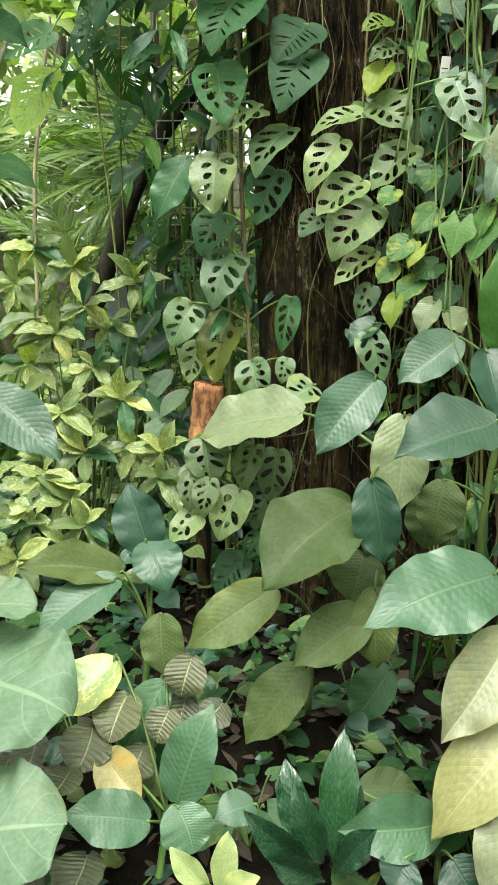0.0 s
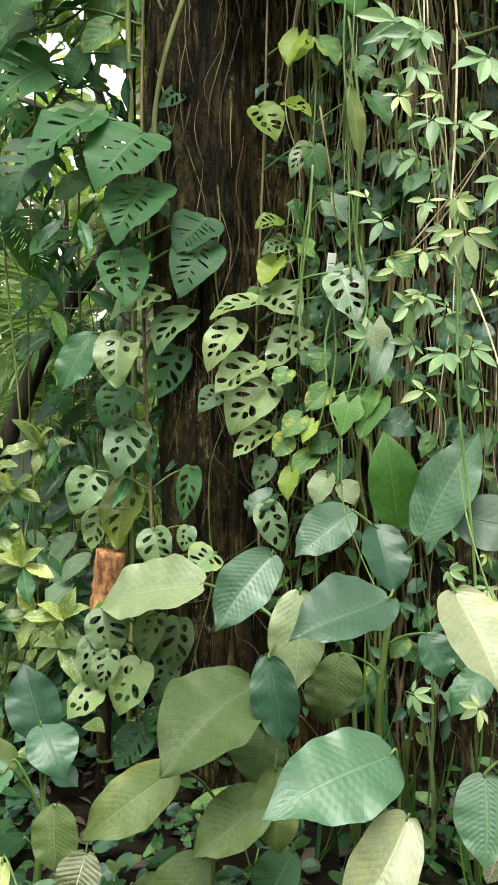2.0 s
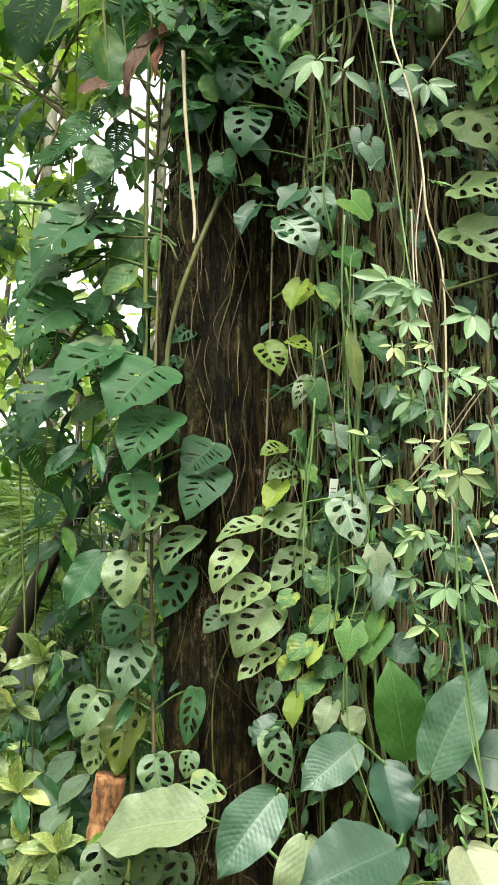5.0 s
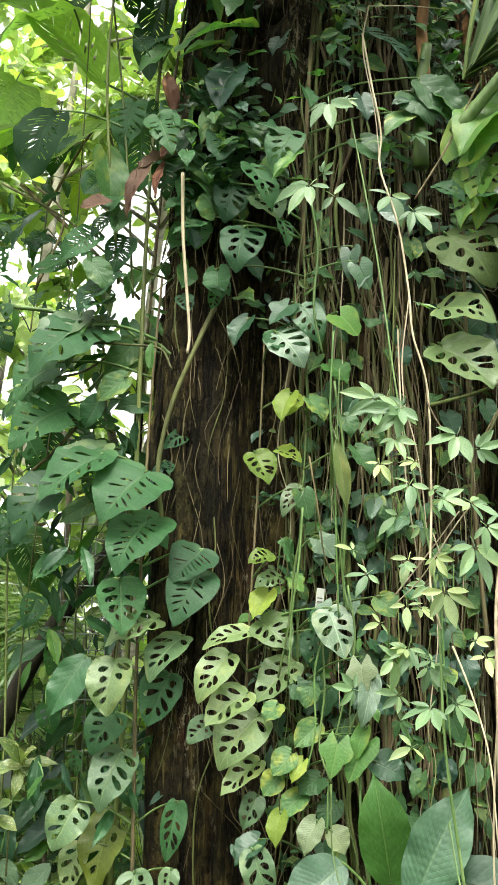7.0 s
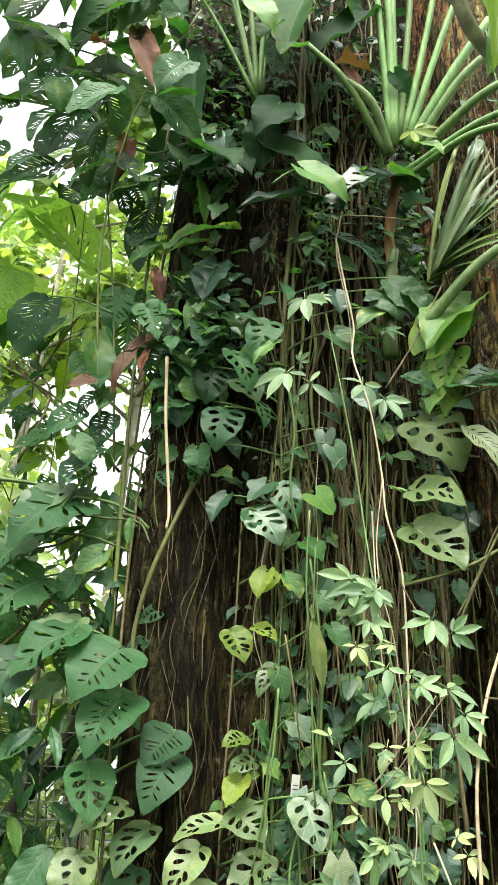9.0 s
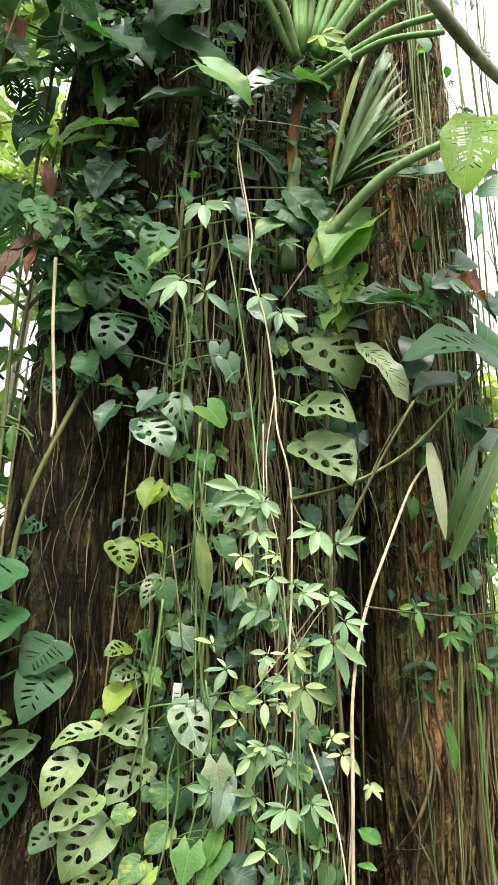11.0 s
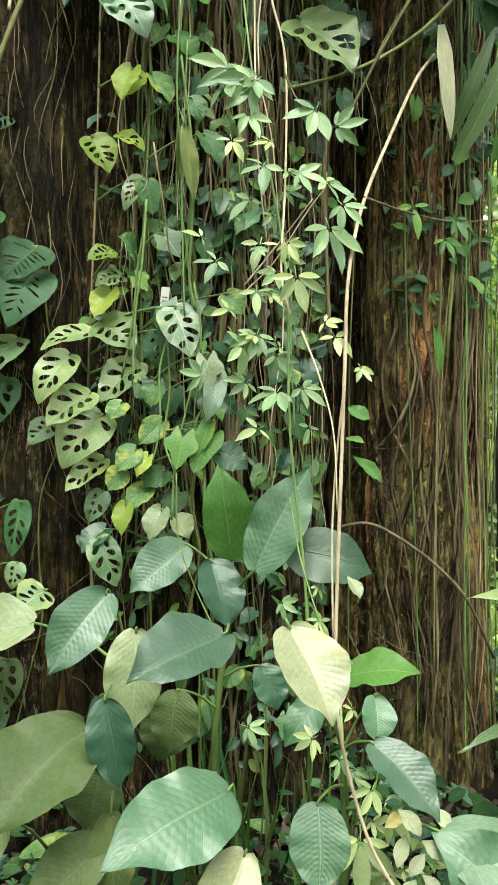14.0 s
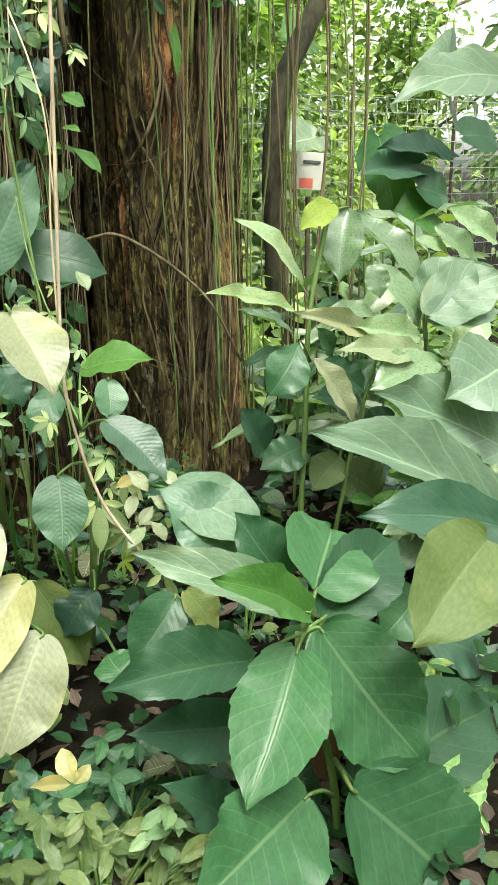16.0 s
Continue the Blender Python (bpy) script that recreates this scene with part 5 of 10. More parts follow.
leaf(plant, 'split', HOLEY_DARK, (-0.437, 3.500, 3.199), (-0.616, 3.450, 3.005), 0.296, stalk=(-0.016, 3.404, 3.120))
leaf(plant, 'split', HOLEY_DARK, (-0.382, 3.500, 3.007), (-0.606, 3.400, 2.788), 0.292, stalk=(-0.020, 3.400, 3.000))
leaf(plant, 'broad', MID, (-0.219, 3.400, 1.943), (-0.344, 3.350, 1.722), 0.151, stalk=(-0.016, 3.344, 1.880))

plant = thing('monstera_vine', (-0.060, 3.200, 0.150), 'low climbing vine with pale-marked holed leaves', 'vine', 'monstera vines')
tube('stem', [(-0.060, 3.200, 0.150), (-0.050, 3.180, 0.500), (-0.050, 3.160, 0.900)], 0.0057, 0.0040, ROOT, plant, 8, 6, 0.08)
leaf(plant, 'holed', HOLEY_LIGHT, (-0.160, 3.100, 0.934), (-0.129, 3.050, 0.769), 0.163, stalk=(-0.050, 3.162, 0.860))
leaf(plant, 'holed', HOLEY_LIGHT, (0.028, 3.150, 0.901), (-0.022, 3.100, 0.734), 0.128, stalk=(-0.050, 3.162, 0.860))
leaf(plant, 'holed', HOLEY_LIGHT, (0.111, 3.150, 0.880), (0.081, 3.100, 0.691), 0.134, stalk=(-0.050, 3.164, 0.820))
leaf(plant, 'holed', HOLEY_LIGHT, (-0.201, 3.080, 0.840), (-0.210, 3.020, 0.681), 0.103, stalk=(-0.050, 3.166, 0.780))
leaf(plant, 'holed', HOLEY_LIGHT, (-0.134, 3.050, 0.799), (-0.162, 3.000, 0.666), 0.103, stalk=(-0.050, 3.168, 0.740))
leaf(plant, 'holed', HOLEY_LIGHT, (-0.027, 3.050, 0.756), (-0.113, 3.000, 0.581), 0.160, stalk=(-0.050, 3.170, 0.700))
leaf(plant, 'holed', HOLEY, (0.081, 3.150, 0.742), (0.018, 3.100, 0.591), 0.134, stalk=(-0.050, 3.170, 0.700))
leaf(plant, 'holed', HOLEY_LIGHT, (-0.178, 3.050, 0.663), (-0.286, 3.000, 0.581), 0.122, stalk=(-0.050, 3.174, 0.620))
leaf(plant, 'holed', HOLEY_DARK, (0.096, 3.150, 0.625), (0.047, 3.120, 0.547), 0.087, stalk=(-0.050, 3.176, 0.580))
leaf(plant, 'holed', HOLEY_DARK, (0.053, 3.120, 0.562), (-0.017, 3.100, 0.476), 0.093, stalk=(-0.050, 3.180, 0.500))
leaf(plant, 'split', HOLEY_DARK, (-0.023, 3.150, 0.458), (-0.129, 3.100, 0.341), 0.142, stalk=(-0.053, 3.186, 0.395))
leaf(plant, 'split', HOLEY_DARK, (0.085, 3.200, 0.508), (-0.002, 3.150, 0.390), 0.118, stalk=(-0.051, 3.182, 0.465))

plant = thing('heartleaf_vine', (0.620, 3.100, 0.800), 'climbing vine with small heart-shaped dark green leaves', 'vine', 'heartleaf vines')
tube('stem', [(0.620, 3.100, 0.800), (0.600, 3.100, 1.500), (0.580, 3.120, 2.200), (0.620, 3.160, 3.000), (0.600, 3.200, 3.900)], 0.0046, 0.0032, GREEN_STEM, plant, 8, 6, 0.08)
leaf(plant, 'heart', IVY, (0.615, 3.020, 1.858), (0.592, 3.000, 1.778), 0.087, stalk=(0.592, 3.108, 1.780))
leaf(plant, 'heart', IVY, (0.496, 3.020, 1.791), (0.445, 3.000, 1.732), 0.090, stalk=(0.594, 3.106, 1.710))
leaf(plant, 'heart', IVY, (0.633, 3.000, 1.726), (0.550, 2.980, 1.648), 0.096, stalk=(0.596, 3.104, 1.640))
leaf(plant, 'heart', IVY, (0.543, 3.000, 1.627), (0.472, 2.980, 1.557), 0.095, stalk=(0.598, 3.102, 1.570))
leaf(plant, 'heart', LIME, (0.584, 2.980, 1.608), (0.536, 2.950, 1.539), 0.063, stalk=(0.598, 3.102, 1.570))
leaf(plant, 'heart', IVY, (0.497, 3.020, 1.554), (0.446, 3.000, 1.487), 0.088, stalk=(0.600, 3.100, 1.500))
leaf(plant, 'heart', IVY, (0.644, 3.000, 1.553), (0.565, 2.980, 1.497), 0.101, stalk=(0.600, 3.100, 1.500))
leaf(plant, 'heart', IVY, (0.584, 3.000, 1.494), (0.509, 2.960, 1.422), 0.091, stalk=(0.602, 3.100, 1.430))
leaf(plant, 'heart', LIME, (0.502, 2.950, 1.442), (0.479, 2.920, 1.341), 0.072, stalk=(0.604, 3.100, 1.360))
leaf(plant, 'heart', IVY, (0.697, 2.980, 1.474), (0.639, 2.950, 1.390), 0.089, stalk=(0.602, 3.100, 1.430))
leaf(plant, 'heart', MID, (0.435, 2.980, 1.354), (0.347, 2.950, 1.284), 0.094, stalk=(0.606, 3.100, 1.290))
leaf(plant, 'heart', CELERY, (0.616, 2.900, 1.426), (0.569, 2.880, 1.325), 0.089, stalk=(0.604, 3.100, 1.360))
leaf(plant, 'heart', CELERY, (0.665, 2.900, 1.395), (0.710, 2.880, 1.329), 0.096, stalk=(0.604, 3.100, 1.360))
leaf(plant, 'ivy', MID, (0.701, 3.000, 2.153), (0.644, 2.960, 2.067), 0.102, stalk=(0.584, 3.116, 2.060))
leaf(plant, 'heart', MID, (0.651, 3.000, 2.111), (0.617, 2.980, 2.038), 0.081, stalk=(0.584, 3.116, 2.060))
leaf(plant, 'heart', SILVER, (0.799, 2.850, 1.888), (0.749, 2.800, 1.725), 0.078, stalk=(0.592, 3.108, 1.780))
leaf(plant, 'ivy', CELERY, (0.759, 2.850, 1.954), (0.763, 2.820, 1.839), 0.103, stalk=(0.590, 3.110, 1.850))
leaf(plant, 'ivy', BRIGHT, (0.683, 2.850, 1.696), (0.645, 2.800, 1.576), 0.110, stalk=(0.596, 3.104, 1.640))
leaf(plant, 'ivy', BRIGHT, (0.780, 2.850, 1.696), (0.702, 2.800, 1.566), 0.113, stalk=(0.596, 3.104, 1.640))
leaf(plant, 'heart', MID, (0.801, 2.850, 1.619), (0.902, 2.820, 1.571), 0.112, stalk=(0.598, 3.102, 1.570))
leaf(plant, 'heart', BRIGHT, (0.770, 2.850, 1.725), (0.729, 2.820, 1.621), 0.059, stalk=(0.596, 3.104, 1.640))
leaf(plant, 'ivy', IVY, (0.557, 3.030, 1.871), (0.612, 3.000, 1.792), 0.096, stalk=(0.592, 3.108, 1.780))
leaf(plant, 'heart', IVY, (0.841, 2.900, 2.166), (0.897, 2.880, 2.097), 0.104, stalk=(0.584, 3.116, 2.060))
leaf(plant, 'heart', IVY, (0.555, 3.100, 2.332), (0.497, 3.050, 2.380), 0.129, stalk=(0.584, 3.124, 2.280))
leaf(plant, 'ivy', BRIGHT, (0.552, 3.080, 2.248), (0.592, 3.050, 2.195), 0.069, stalk=(0.580, 3.120, 2.200))
leaf(plant, 'ivy', MID, (0.549, 3.120, 3.388), (0.451, 3.100, 3.292), 0.136, stalk=(0.612, 3.176, 3.360))
leaf(plant, 'holed', MID, (0.587, 3.120, 3.378), (0.668, 3.080, 3.203), 0.142, stalk=(0.612, 3.176, 3.360))
leaf(plant, 'ivy', BRIGHT, (0.732, 3.100, 3.345), (0.827, 3.080, 3.256), 0.196, stalk=(0.614, 3.172, 3.270))
leaf(plant, 'ivy', MID, (0.801, 3.120, 3.662), (0.783, 3.100, 3.524), 0.098, stalk=(0.606, 3.188, 3.630))
leaf(plant, 'holed', SILVER, (0.477, 3.100, 3.243), (0.593, 3.050, 3.088), 0.194, stalk=(0.616, 3.168, 3.180))
leaf(plant, 'heart', BRIGHT, (0.697, 3.100, 3.113), (0.777, 3.080, 3.036), 0.152, stalk=(0.618, 3.164, 3.090))
leaf(plant, 'heart', LIME, (0.545, 3.100, 2.980), (0.497, 3.060, 2.854), 0.098, stalk=(0.616, 3.156, 2.920))
leaf(plant, 'heart', IVY, (0.616, 3.100, 2.962), (0.684, 3.080, 2.869), 0.121, stalk=(0.616, 3.156, 2.920))
leaf(plant, 'ivy', IVY, (0.594, 3.120, 2.595), (0.626, 3.100, 2.478), 0.107, stalk=(0.596, 3.136, 2.520))
leaf(plant, 'ivy', SILVER, (0.649, 3.100, 2.408), (0.721, 3.080, 2.330), 0.124, stalk=(0.588, 3.128, 2.360))
leaf(plant, 'ivy', BRIGHT, (0.546, 3.100, 2.256), (0.596, 3.080, 2.209), 0.081, stalk=(0.580, 3.120, 2.200))
leaf(plant, 'holed', HOLEY, (0.394, 3.150, 3.893), (0.499, 3.120, 3.785), 0.216, stalk=(0.602, 3.196, 3.810))
leaf(plant, 'holed', HOLEY_DARK, (0.350, 3.150, 3.740), (0.306, 3.100, 3.509), 0.199, stalk=(0.604, 3.192, 3.720))
leaf(plant, 'heart', HOLEY_DARK, (0.239, 3.200, 3.553), (0.259, 3.180, 3.416), 0.123, stalk=(0.608, 3.184, 3.540))
leaf(plant, 'holed', HOLEY_DARK, (0.291, 3.200, 3.969), (0.261, 3.180, 3.774), 0.164, stalk=(0.600, 3.200, 3.900))
leaf(plant, 'holed', HOLEY_DARK, (0.502, 3.140, 3.782), (0.529, 3.120, 3.645), 0.081, stalk=(0.604, 3.192, 3.720))
leaf(plant, 'heart', BRIGHT, (0.443, 3.150, 3.990), (0.555, 3.120, 4.144), 0.141, stalk=(0.600, 3.200, 3.900))
leaf(plant, 'heart', MID, (0.377, 3.200, 3.337), (0.309, 3.180, 3.207), 0.114, stalk=(0.614, 3.172, 3.270))
leaf(plant, 'heart', IVY, (0.222, 3.200, 3.810), (0.161, 3.180, 3.911), 0.173, stalk=(0.604, 3.192, 3.720))
leaf(plant, 'heart', IVY, (0.715, 3.140, 3.521), (0.634, 3.120, 3.531), 0.186, stalk=(0.610, 3.180, 3.450))
leaf(plant, 'ivy', MID, (0.822, 3.100, 3.584), (0.867, 3.080, 3.456), 0.111, stalk=(0.608, 3.184, 3.540))
leaf(plant, 'heart', IVY, (0.758, 3.100, 2.902), (0.788, 3.080, 2.808), 0.089, stalk=(0.612, 3.152, 2.840))
leaf(plant, 'heart', IVY, (0.792, 3.050, 2.756), (0.852, 3.020, 2.645), 0.111, stalk=(0.604, 3.144, 2.680))
leaf(plant, 'ivy', MID, (0.490, 3.150, 4.218), (0.401, 3.120, 4.251), 0.192, stalk=(0.600, 3.200, 3.900))
leaf(plant, 'lance', OLIVE, (0.699, 2.950, 2.759), (0.734, 2.930, 2.479), 0.060, stalk=(0.685, 3.000, 2.830))
leaf(plant, 'lance', OLIVE, (0.693, 2.980, 2.783), (0.684, 2.970, 2.551), 0.032)
leaf(plant, 'heart', BRIGHT, (1.682, 2.950, 2.065), (1.693, 2.950, 1.897), 0.038)

plant = thing('five_leaf_creeper', (0.950, 2.350, 0.600), 'hanging creeper with pale five-fingered leaves', 'vine', 'creepers')
tube('stem', [(0.695, 2.980, 3.211), (0.679, 2.970, 2.888), (0.693, 2.960, 2.628), (0.697, 2.950, 2.329), (0.704, 2.950, 2.093)], 0.0045, 0.0031, GREEN_STEM, plant, 8, 6, 0.08)
tube('stem', [(0.723, 3.000, 3.062), (0.703, 2.970, 2.770), (0.678, 2.970, 2.571), (0.709, 2.950, 2.349), (0.725, 2.950, 2.133)], 0.0035, 0.0024, GREEN_STEM, plant, 8, 6, 0.08)
tube('stem', [(0.582, 3.020, 2.503), (0.566, 3.000, 2.298), (0.541, 3.000, 2.098), (0.527, 2.980, 1.858)], 0.0045, 0.0031, GREEN_STEM, plant, 8, 6, 0.08)
tube('stem', [(0.652, 2.950, 2.053), (0.616, 2.950, 1.896), (0.616, 2.930, 1.719), (0.588, 2.930, 1.583)], 0.0040, 0.0028, GREEN_STEM, plant, 8, 6, 0.08)
tube('stem', [(0.876, 2.700, 3.115), (0.875, 2.680, 2.781), (0.881, 2.660, 2.541), (0.899, 2.620, 2.283)], 0.0030, 0.0021, PALE_STEM, plant, 8, 6, 0.08)
tube('stem', [(0.888, 2.680, 2.817), (0.918, 2.660, 2.667), (0.929, 2.640, 2.536), (0.929, 2.600, 2.349)], 0.0025, 0.0017, PALE_STEM, plant, 8, 6, 0.08)
tube('stem', [(0.735, 2.940, 2.210), (0.751, 2.900, 2.010), (0.697, 2.900, 1.757), (0.657, 2.880, 1.604), (0.641, 2.850, 1.396)], 0.0040, 0.0028, GREEN_STEM, plant, 8, 6, 0.08)
tube('stem', [(0.610, 3.040, 2.711), (0.647, 3.020, 2.464), (0.663, 3.000, 2.319), (0.723, 3.000, 2.220)], 0.0035, 0.0024, ROOT, plant, 8, 6, 0.08)
tube('stem', [(0.936, 2.500, 2.207), (0.930, 2.480, 1.970), (0.937, 2.460, 1.703)], 0.0035, 0.0024, GREEN_STEM, plant, 8, 6, 0.08)
tube('stem', [(0.803, 2.550, 2.147), (0.874, 2.550, 2.233), (0.944, 2.550, 2.320), (1.024, 2.550, 2.425)], 0.0028, 0.0020, PALE_STEM, plant, 8, 6, 0.08)
tube('stem', [(0.950, 2.350, 0.600), (0.920, 2.300, 1.200), (0.880, 2.340, 1.700), (0.900, 2.450, 2.200), (0.860, 2.650, 2.800), (0.840, 2.850, 3.500), (0.780, 3.000, 4.200)], 0.0046, 0.0032, GREEN_STEM, plant, 8, 6, 0.08)
leaf(plant, 'palmate', CREEPER_PALE, (0.883, 2.511, 2.583), (0.833, 2.476, 2.528), 0.082)
leaf(plant, 'palmate', CREEPER_PALE, (0.740, 2.485, 2.574), (0.722, 2.454, 2.487), 0.095)
leaf(plant, 'palmate', CREEPER, (0.831, 2.202, 2.398), (0.907, 2.159, 2.354), 0.097)
leaf(plant, 'palmate', CREEPER_PALE, (0.689, 2.566, 2.281), (0.609, 2.530, 2.282), 0.087)
leaf(plant, 'palmate', CREEPER, (0.889, 2.459, 2.181), (0.827, 2.423, 2.130), 0.088)
leaf(plant, 'palmate', CREEPER, (0.649, 2.382, 1.856), (0.559, 2.345, 1.838), 0.099)
leaf(plant, 'palmate', CREEPER_PALE, (1.034, 2.218, 1.895), (1.070, 2.199, 1.844), 0.065)
leaf(plant, 'palmate', CREEPER, (0.859, 2.447, 1.945), (0.905, 2.403, 1.861), 0.105)
leaf(plant, 'palmate', CREEPER, (0.895, 2.471, 2.481), (0.979, 2.430, 2.445), 0.100)
leaf(plant, 'palmate', CREEPER_PALE, (0.888, 2.333, 2.172), (0.894, 2.291, 2.030), 0.148)
leaf(plant, 'palmate', CREEPER, (0.778, 2.368, 2.233), (0.776, 2.334, 2.189), 0.056)
leaf(plant, 'palmate', CREEPER, (0.847, 2.451, 1.978), (0.788, 2.408, 1.929), 0.089)
leaf(plant, 'palmate', CREEPER, (0.819, 2.620, 2.857), (0.827, 2.582, 2.726), 0.136)
leaf(plant, 'palmate', CREEPER, (0.768, 2.600, 2.799), (0.689, 2.552, 2.683), 0.148)
leaf(plant, 'palmate', CREEPER, (0.836, 2.550, 2.788), (0.874, 2.502, 2.693), 0.113)
leaf(plant, 'palmate', CREEPER, (0.801, 2.550, 2.680), (0.779, 2.502, 2.582), 0.112)
leaf(plant, 'palmate', CREEPER, (0.984, 2.400, 2.665), (0.967, 2.353, 2.523), 0.151)
leaf(plant, 'palmate', CREEPER, (1.011, 2.400, 2.593), (1.111, 2.353, 2.556), 0.116)
leaf(plant, 'palmate', CREEPER, (0.858, 2.500, 2.516), (0.745, 2.453, 2.437), 0.145)
leaf(plant, 'palmate', CREEPER, (0.823, 2.500, 2.410), (0.769, 2.453, 2.308), 0.125)
leaf(plant, 'palmate', CREEPER, (0.892, 2.560, 2.385), (0.883, 2.528, 2.308), 0.084)
leaf(plant, 'palmate', CREEPER, (0.947, 2.300, 2.419), (1.034, 2.252, 2.338), 0.127)
leaf(plant, 'palmate', CREEPER, (0.959, 2.200, 2.332), (0.979, 2.152, 2.237), 0.109)
leaf(plant, 'palmate', CREEPER, (0.946, 2.250, 2.296), (1.031, 2.203, 2.159), 0.168)
leaf(plant, 'palmate', CREEPER, (0.719, 2.500, 2.217), (0.635, 2.453, 2.150), 0.117)
leaf(plant, 'palmate', CREEPER_PALE, (0.818, 2.420, 2.267), (0.769, 2.363, 2.161), 0.129)
leaf(plant, 'palmate', CREEPER_PALE, (0.881, 2.400, 2.267), (0.938, 2.353, 2.222), 0.087)
leaf(plant, 'palmate', CREEPER, (0.885, 2.410, 2.211), (0.926, 2.373, 2.170), 0.069)
leaf(plant, 'palmate', CREEPER_PALE, (0.795, 2.400, 2.123), (0.734, 2.353, 2.038), 0.115)
leaf(plant, 'palmate', CREEPER_PALE, (0.830, 2.400, 2.108), (0.863, 2.353, 2.057), 0.077)
leaf(plant, 'palmate', CREEPER_PALE, (0.728, 2.400, 2.055), (0.669, 2.353, 2.010), 0.088)
leaf(plant, 'palmate', CREEPER_PALE, (0.792, 2.390, 1.985), (0.746, 2.357, 1.962), 0.061)
leaf(plant, 'palmate', CREEPER, (0.805, 2.400, 2.000), (0.736, 2.353, 1.918), 0.117)
leaf(plant, 'palmate', CREEPER, (0.877, 2.390, 1.946), (0.814, 2.361, 1.927), 0.072)
leaf(plant, 'palmate', CREEPER, (0.762, 2.400, 1.975), (0.679, 2.353, 1.893), 0.126)
leaf(plant, 'palmate', CREEPER_PALE, (0.912, 2.200, 2.001), (0.955, 2.152, 1.976), 0.069)
leaf(plant, 'palmate', CREEPER_PALE, (0.925, 2.150, 1.974), (0.982, 2.122, 1.902), 0.096)
leaf(plant, 'palmate', CREEPER, (0.794, 2.450, 1.855), (0.725, 2.402, 1.806), 0.097)
leaf(plant, 'palmate', CREEPER, (0.858, 2.350, 1.836), (0.772, 2.302, 1.759), 0.124)
leaf(plant, 'palmate', CREEPER_PALE, (0.801, 2.340, 1.719), (0.701, 2.297, 1.693), 0.112)
leaf(plant, 'palmate', CREEPER, (0.900, 2.350, 1.845), (0.949, 2.302, 1.753), 0.114)
leaf(plant, 'palmate', CREEPER, (0.926, 2.300, 1.732), (0.924, 2.281, 1.657), 0.077)
leaf(plant, 'palmate', IVY, (0.880, 2.500, 1.918), (0.932, 2.453, 1.868), 0.087)
leaf(plant, 'palmate', IVY, (0.816, 2.600, 2.381), (0.764, 2.600, 2.428), 0.070)
leaf(plant, 'palmate', IVY, (0.911, 2.550, 2.447), (0.965, 2.502, 2.390), 0.092)
leaf(plant, 'palmate', IVY, (0.819, 2.600, 1.781), (0.858, 2.552, 1.731), 0.079)
leaf(plant, 'palmate', IVY, (0.881, 2.500, 1.729), (0.830, 2.500, 1.648), 0.095)
leaf(plant, 'palmate', CREEPER, (0.679, 3.000, 4.307), (0.633, 2.952, 4.118), 0.201)
leaf(plant, 'palmate', CREEPER, (0.734, 3.000, 4.299), (0.775, 2.953, 4.226), 0.096)
leaf(plant, 'palmate', CREEPER, (0.621, 2.950, 3.867), (0.497, 2.902, 3.691), 0.220)
leaf(plant, 'palmate', CREEPER, (0.660, 2.950, 3.814), (0.733, 2.902, 3.638), 0.197)
leaf(plant, 'palmate', CREEPER, (0.633, 2.950, 3.883), (0.691, 2.896, 3.906), 0.083)
leaf(plant, 'palmate', CREEPER, (0.901, 2.850, 3.788), (0.953, 2.802, 3.612), 0.189)
leaf(plant, 'palmate', CREEPER, (0.959, 2.800, 3.684), (1.080, 2.752, 3.597), 0.156)
leaf(plant, 'palmate', IVY, (1.018, 2.950, 4.115), (1.136, 2.921, 4.084), 0.126)
leaf(plant, 'palmate', CREEPER, (0.936, 2.700, 3.229), (1.004, 2.652, 3.172), 0.100)
leaf(plant, 'palmate', CREEPER, (0.788, 2.600, 2.831), (0.698, 2.552, 2.699), 0.167)
leaf(plant, 'palmate', CREEPER, (0.854, 2.550, 2.781), (0.807, 2.502, 2.621), 0.174)
leaf(plant, 'palmate', CREEPER_PALE, (0.879, 2.100, 0.915), (0.816, 2.052, 0.878), 0.087)
leaf(plant, 'palmate', CREEPER_PALE, (1.000, 2.142, 0.965), (0.946, 2.106, 0.970), 0.066)
leaf(plant, 'palmate', CREEPER, (0.929, 2.100, 0.861), (0.926, 2.052, 0.801), 0.076)
leaf(plant, 'palmate', CREEPER, (0.995, 2.141, 0.810), (1.028, 2.099, 0.769), 0.067)
leaf(plant, 'palmate', CREEPER_PALE, (0.916, 2.200, 1.207), (0.922, 2.152, 1.148), 0.076)
leaf(plant, 'palmate', CREEPER, (1.006, 2.211, 1.090), (0.991, 2.172, 1.044), 0.062)
leaf(plant, 'palmate', CREEPER, (0.864, 2.400, 1.210), (0.882, 2.352, 1.153), 0.077)
leaf(plant, 'palmate', CREEPER_PALE, (0.989, 2.411, 1.253), (0.990, 2.374, 1.206), 0.059)
leaf(plant, 'palmate', CREEPER, (0.728, 2.300, 0.888), (0.777, 2.252, 0.833), 0.088)
leaf(plant, 'palmate', CREEPER, (0.635, 2.313, 0.761), (0.679, 2.281, 0.737), 0.059)
leaf(plant, 'palmate', CREEPER_PALE, (1.021, 2.000, 0.755), (1.032, 1.952, 0.666), 0.102)
leaf(plant, 'palmate', CREEPER_PALE, (0.988, 1.984, 0.829), (0.967, 1.940, 0.749), 0.094)
leaf(plant, 'palmate', CREEPER_PALE, (0.955, 2.000, 0.717), (0.890, 1.952, 0.567), 0.170)
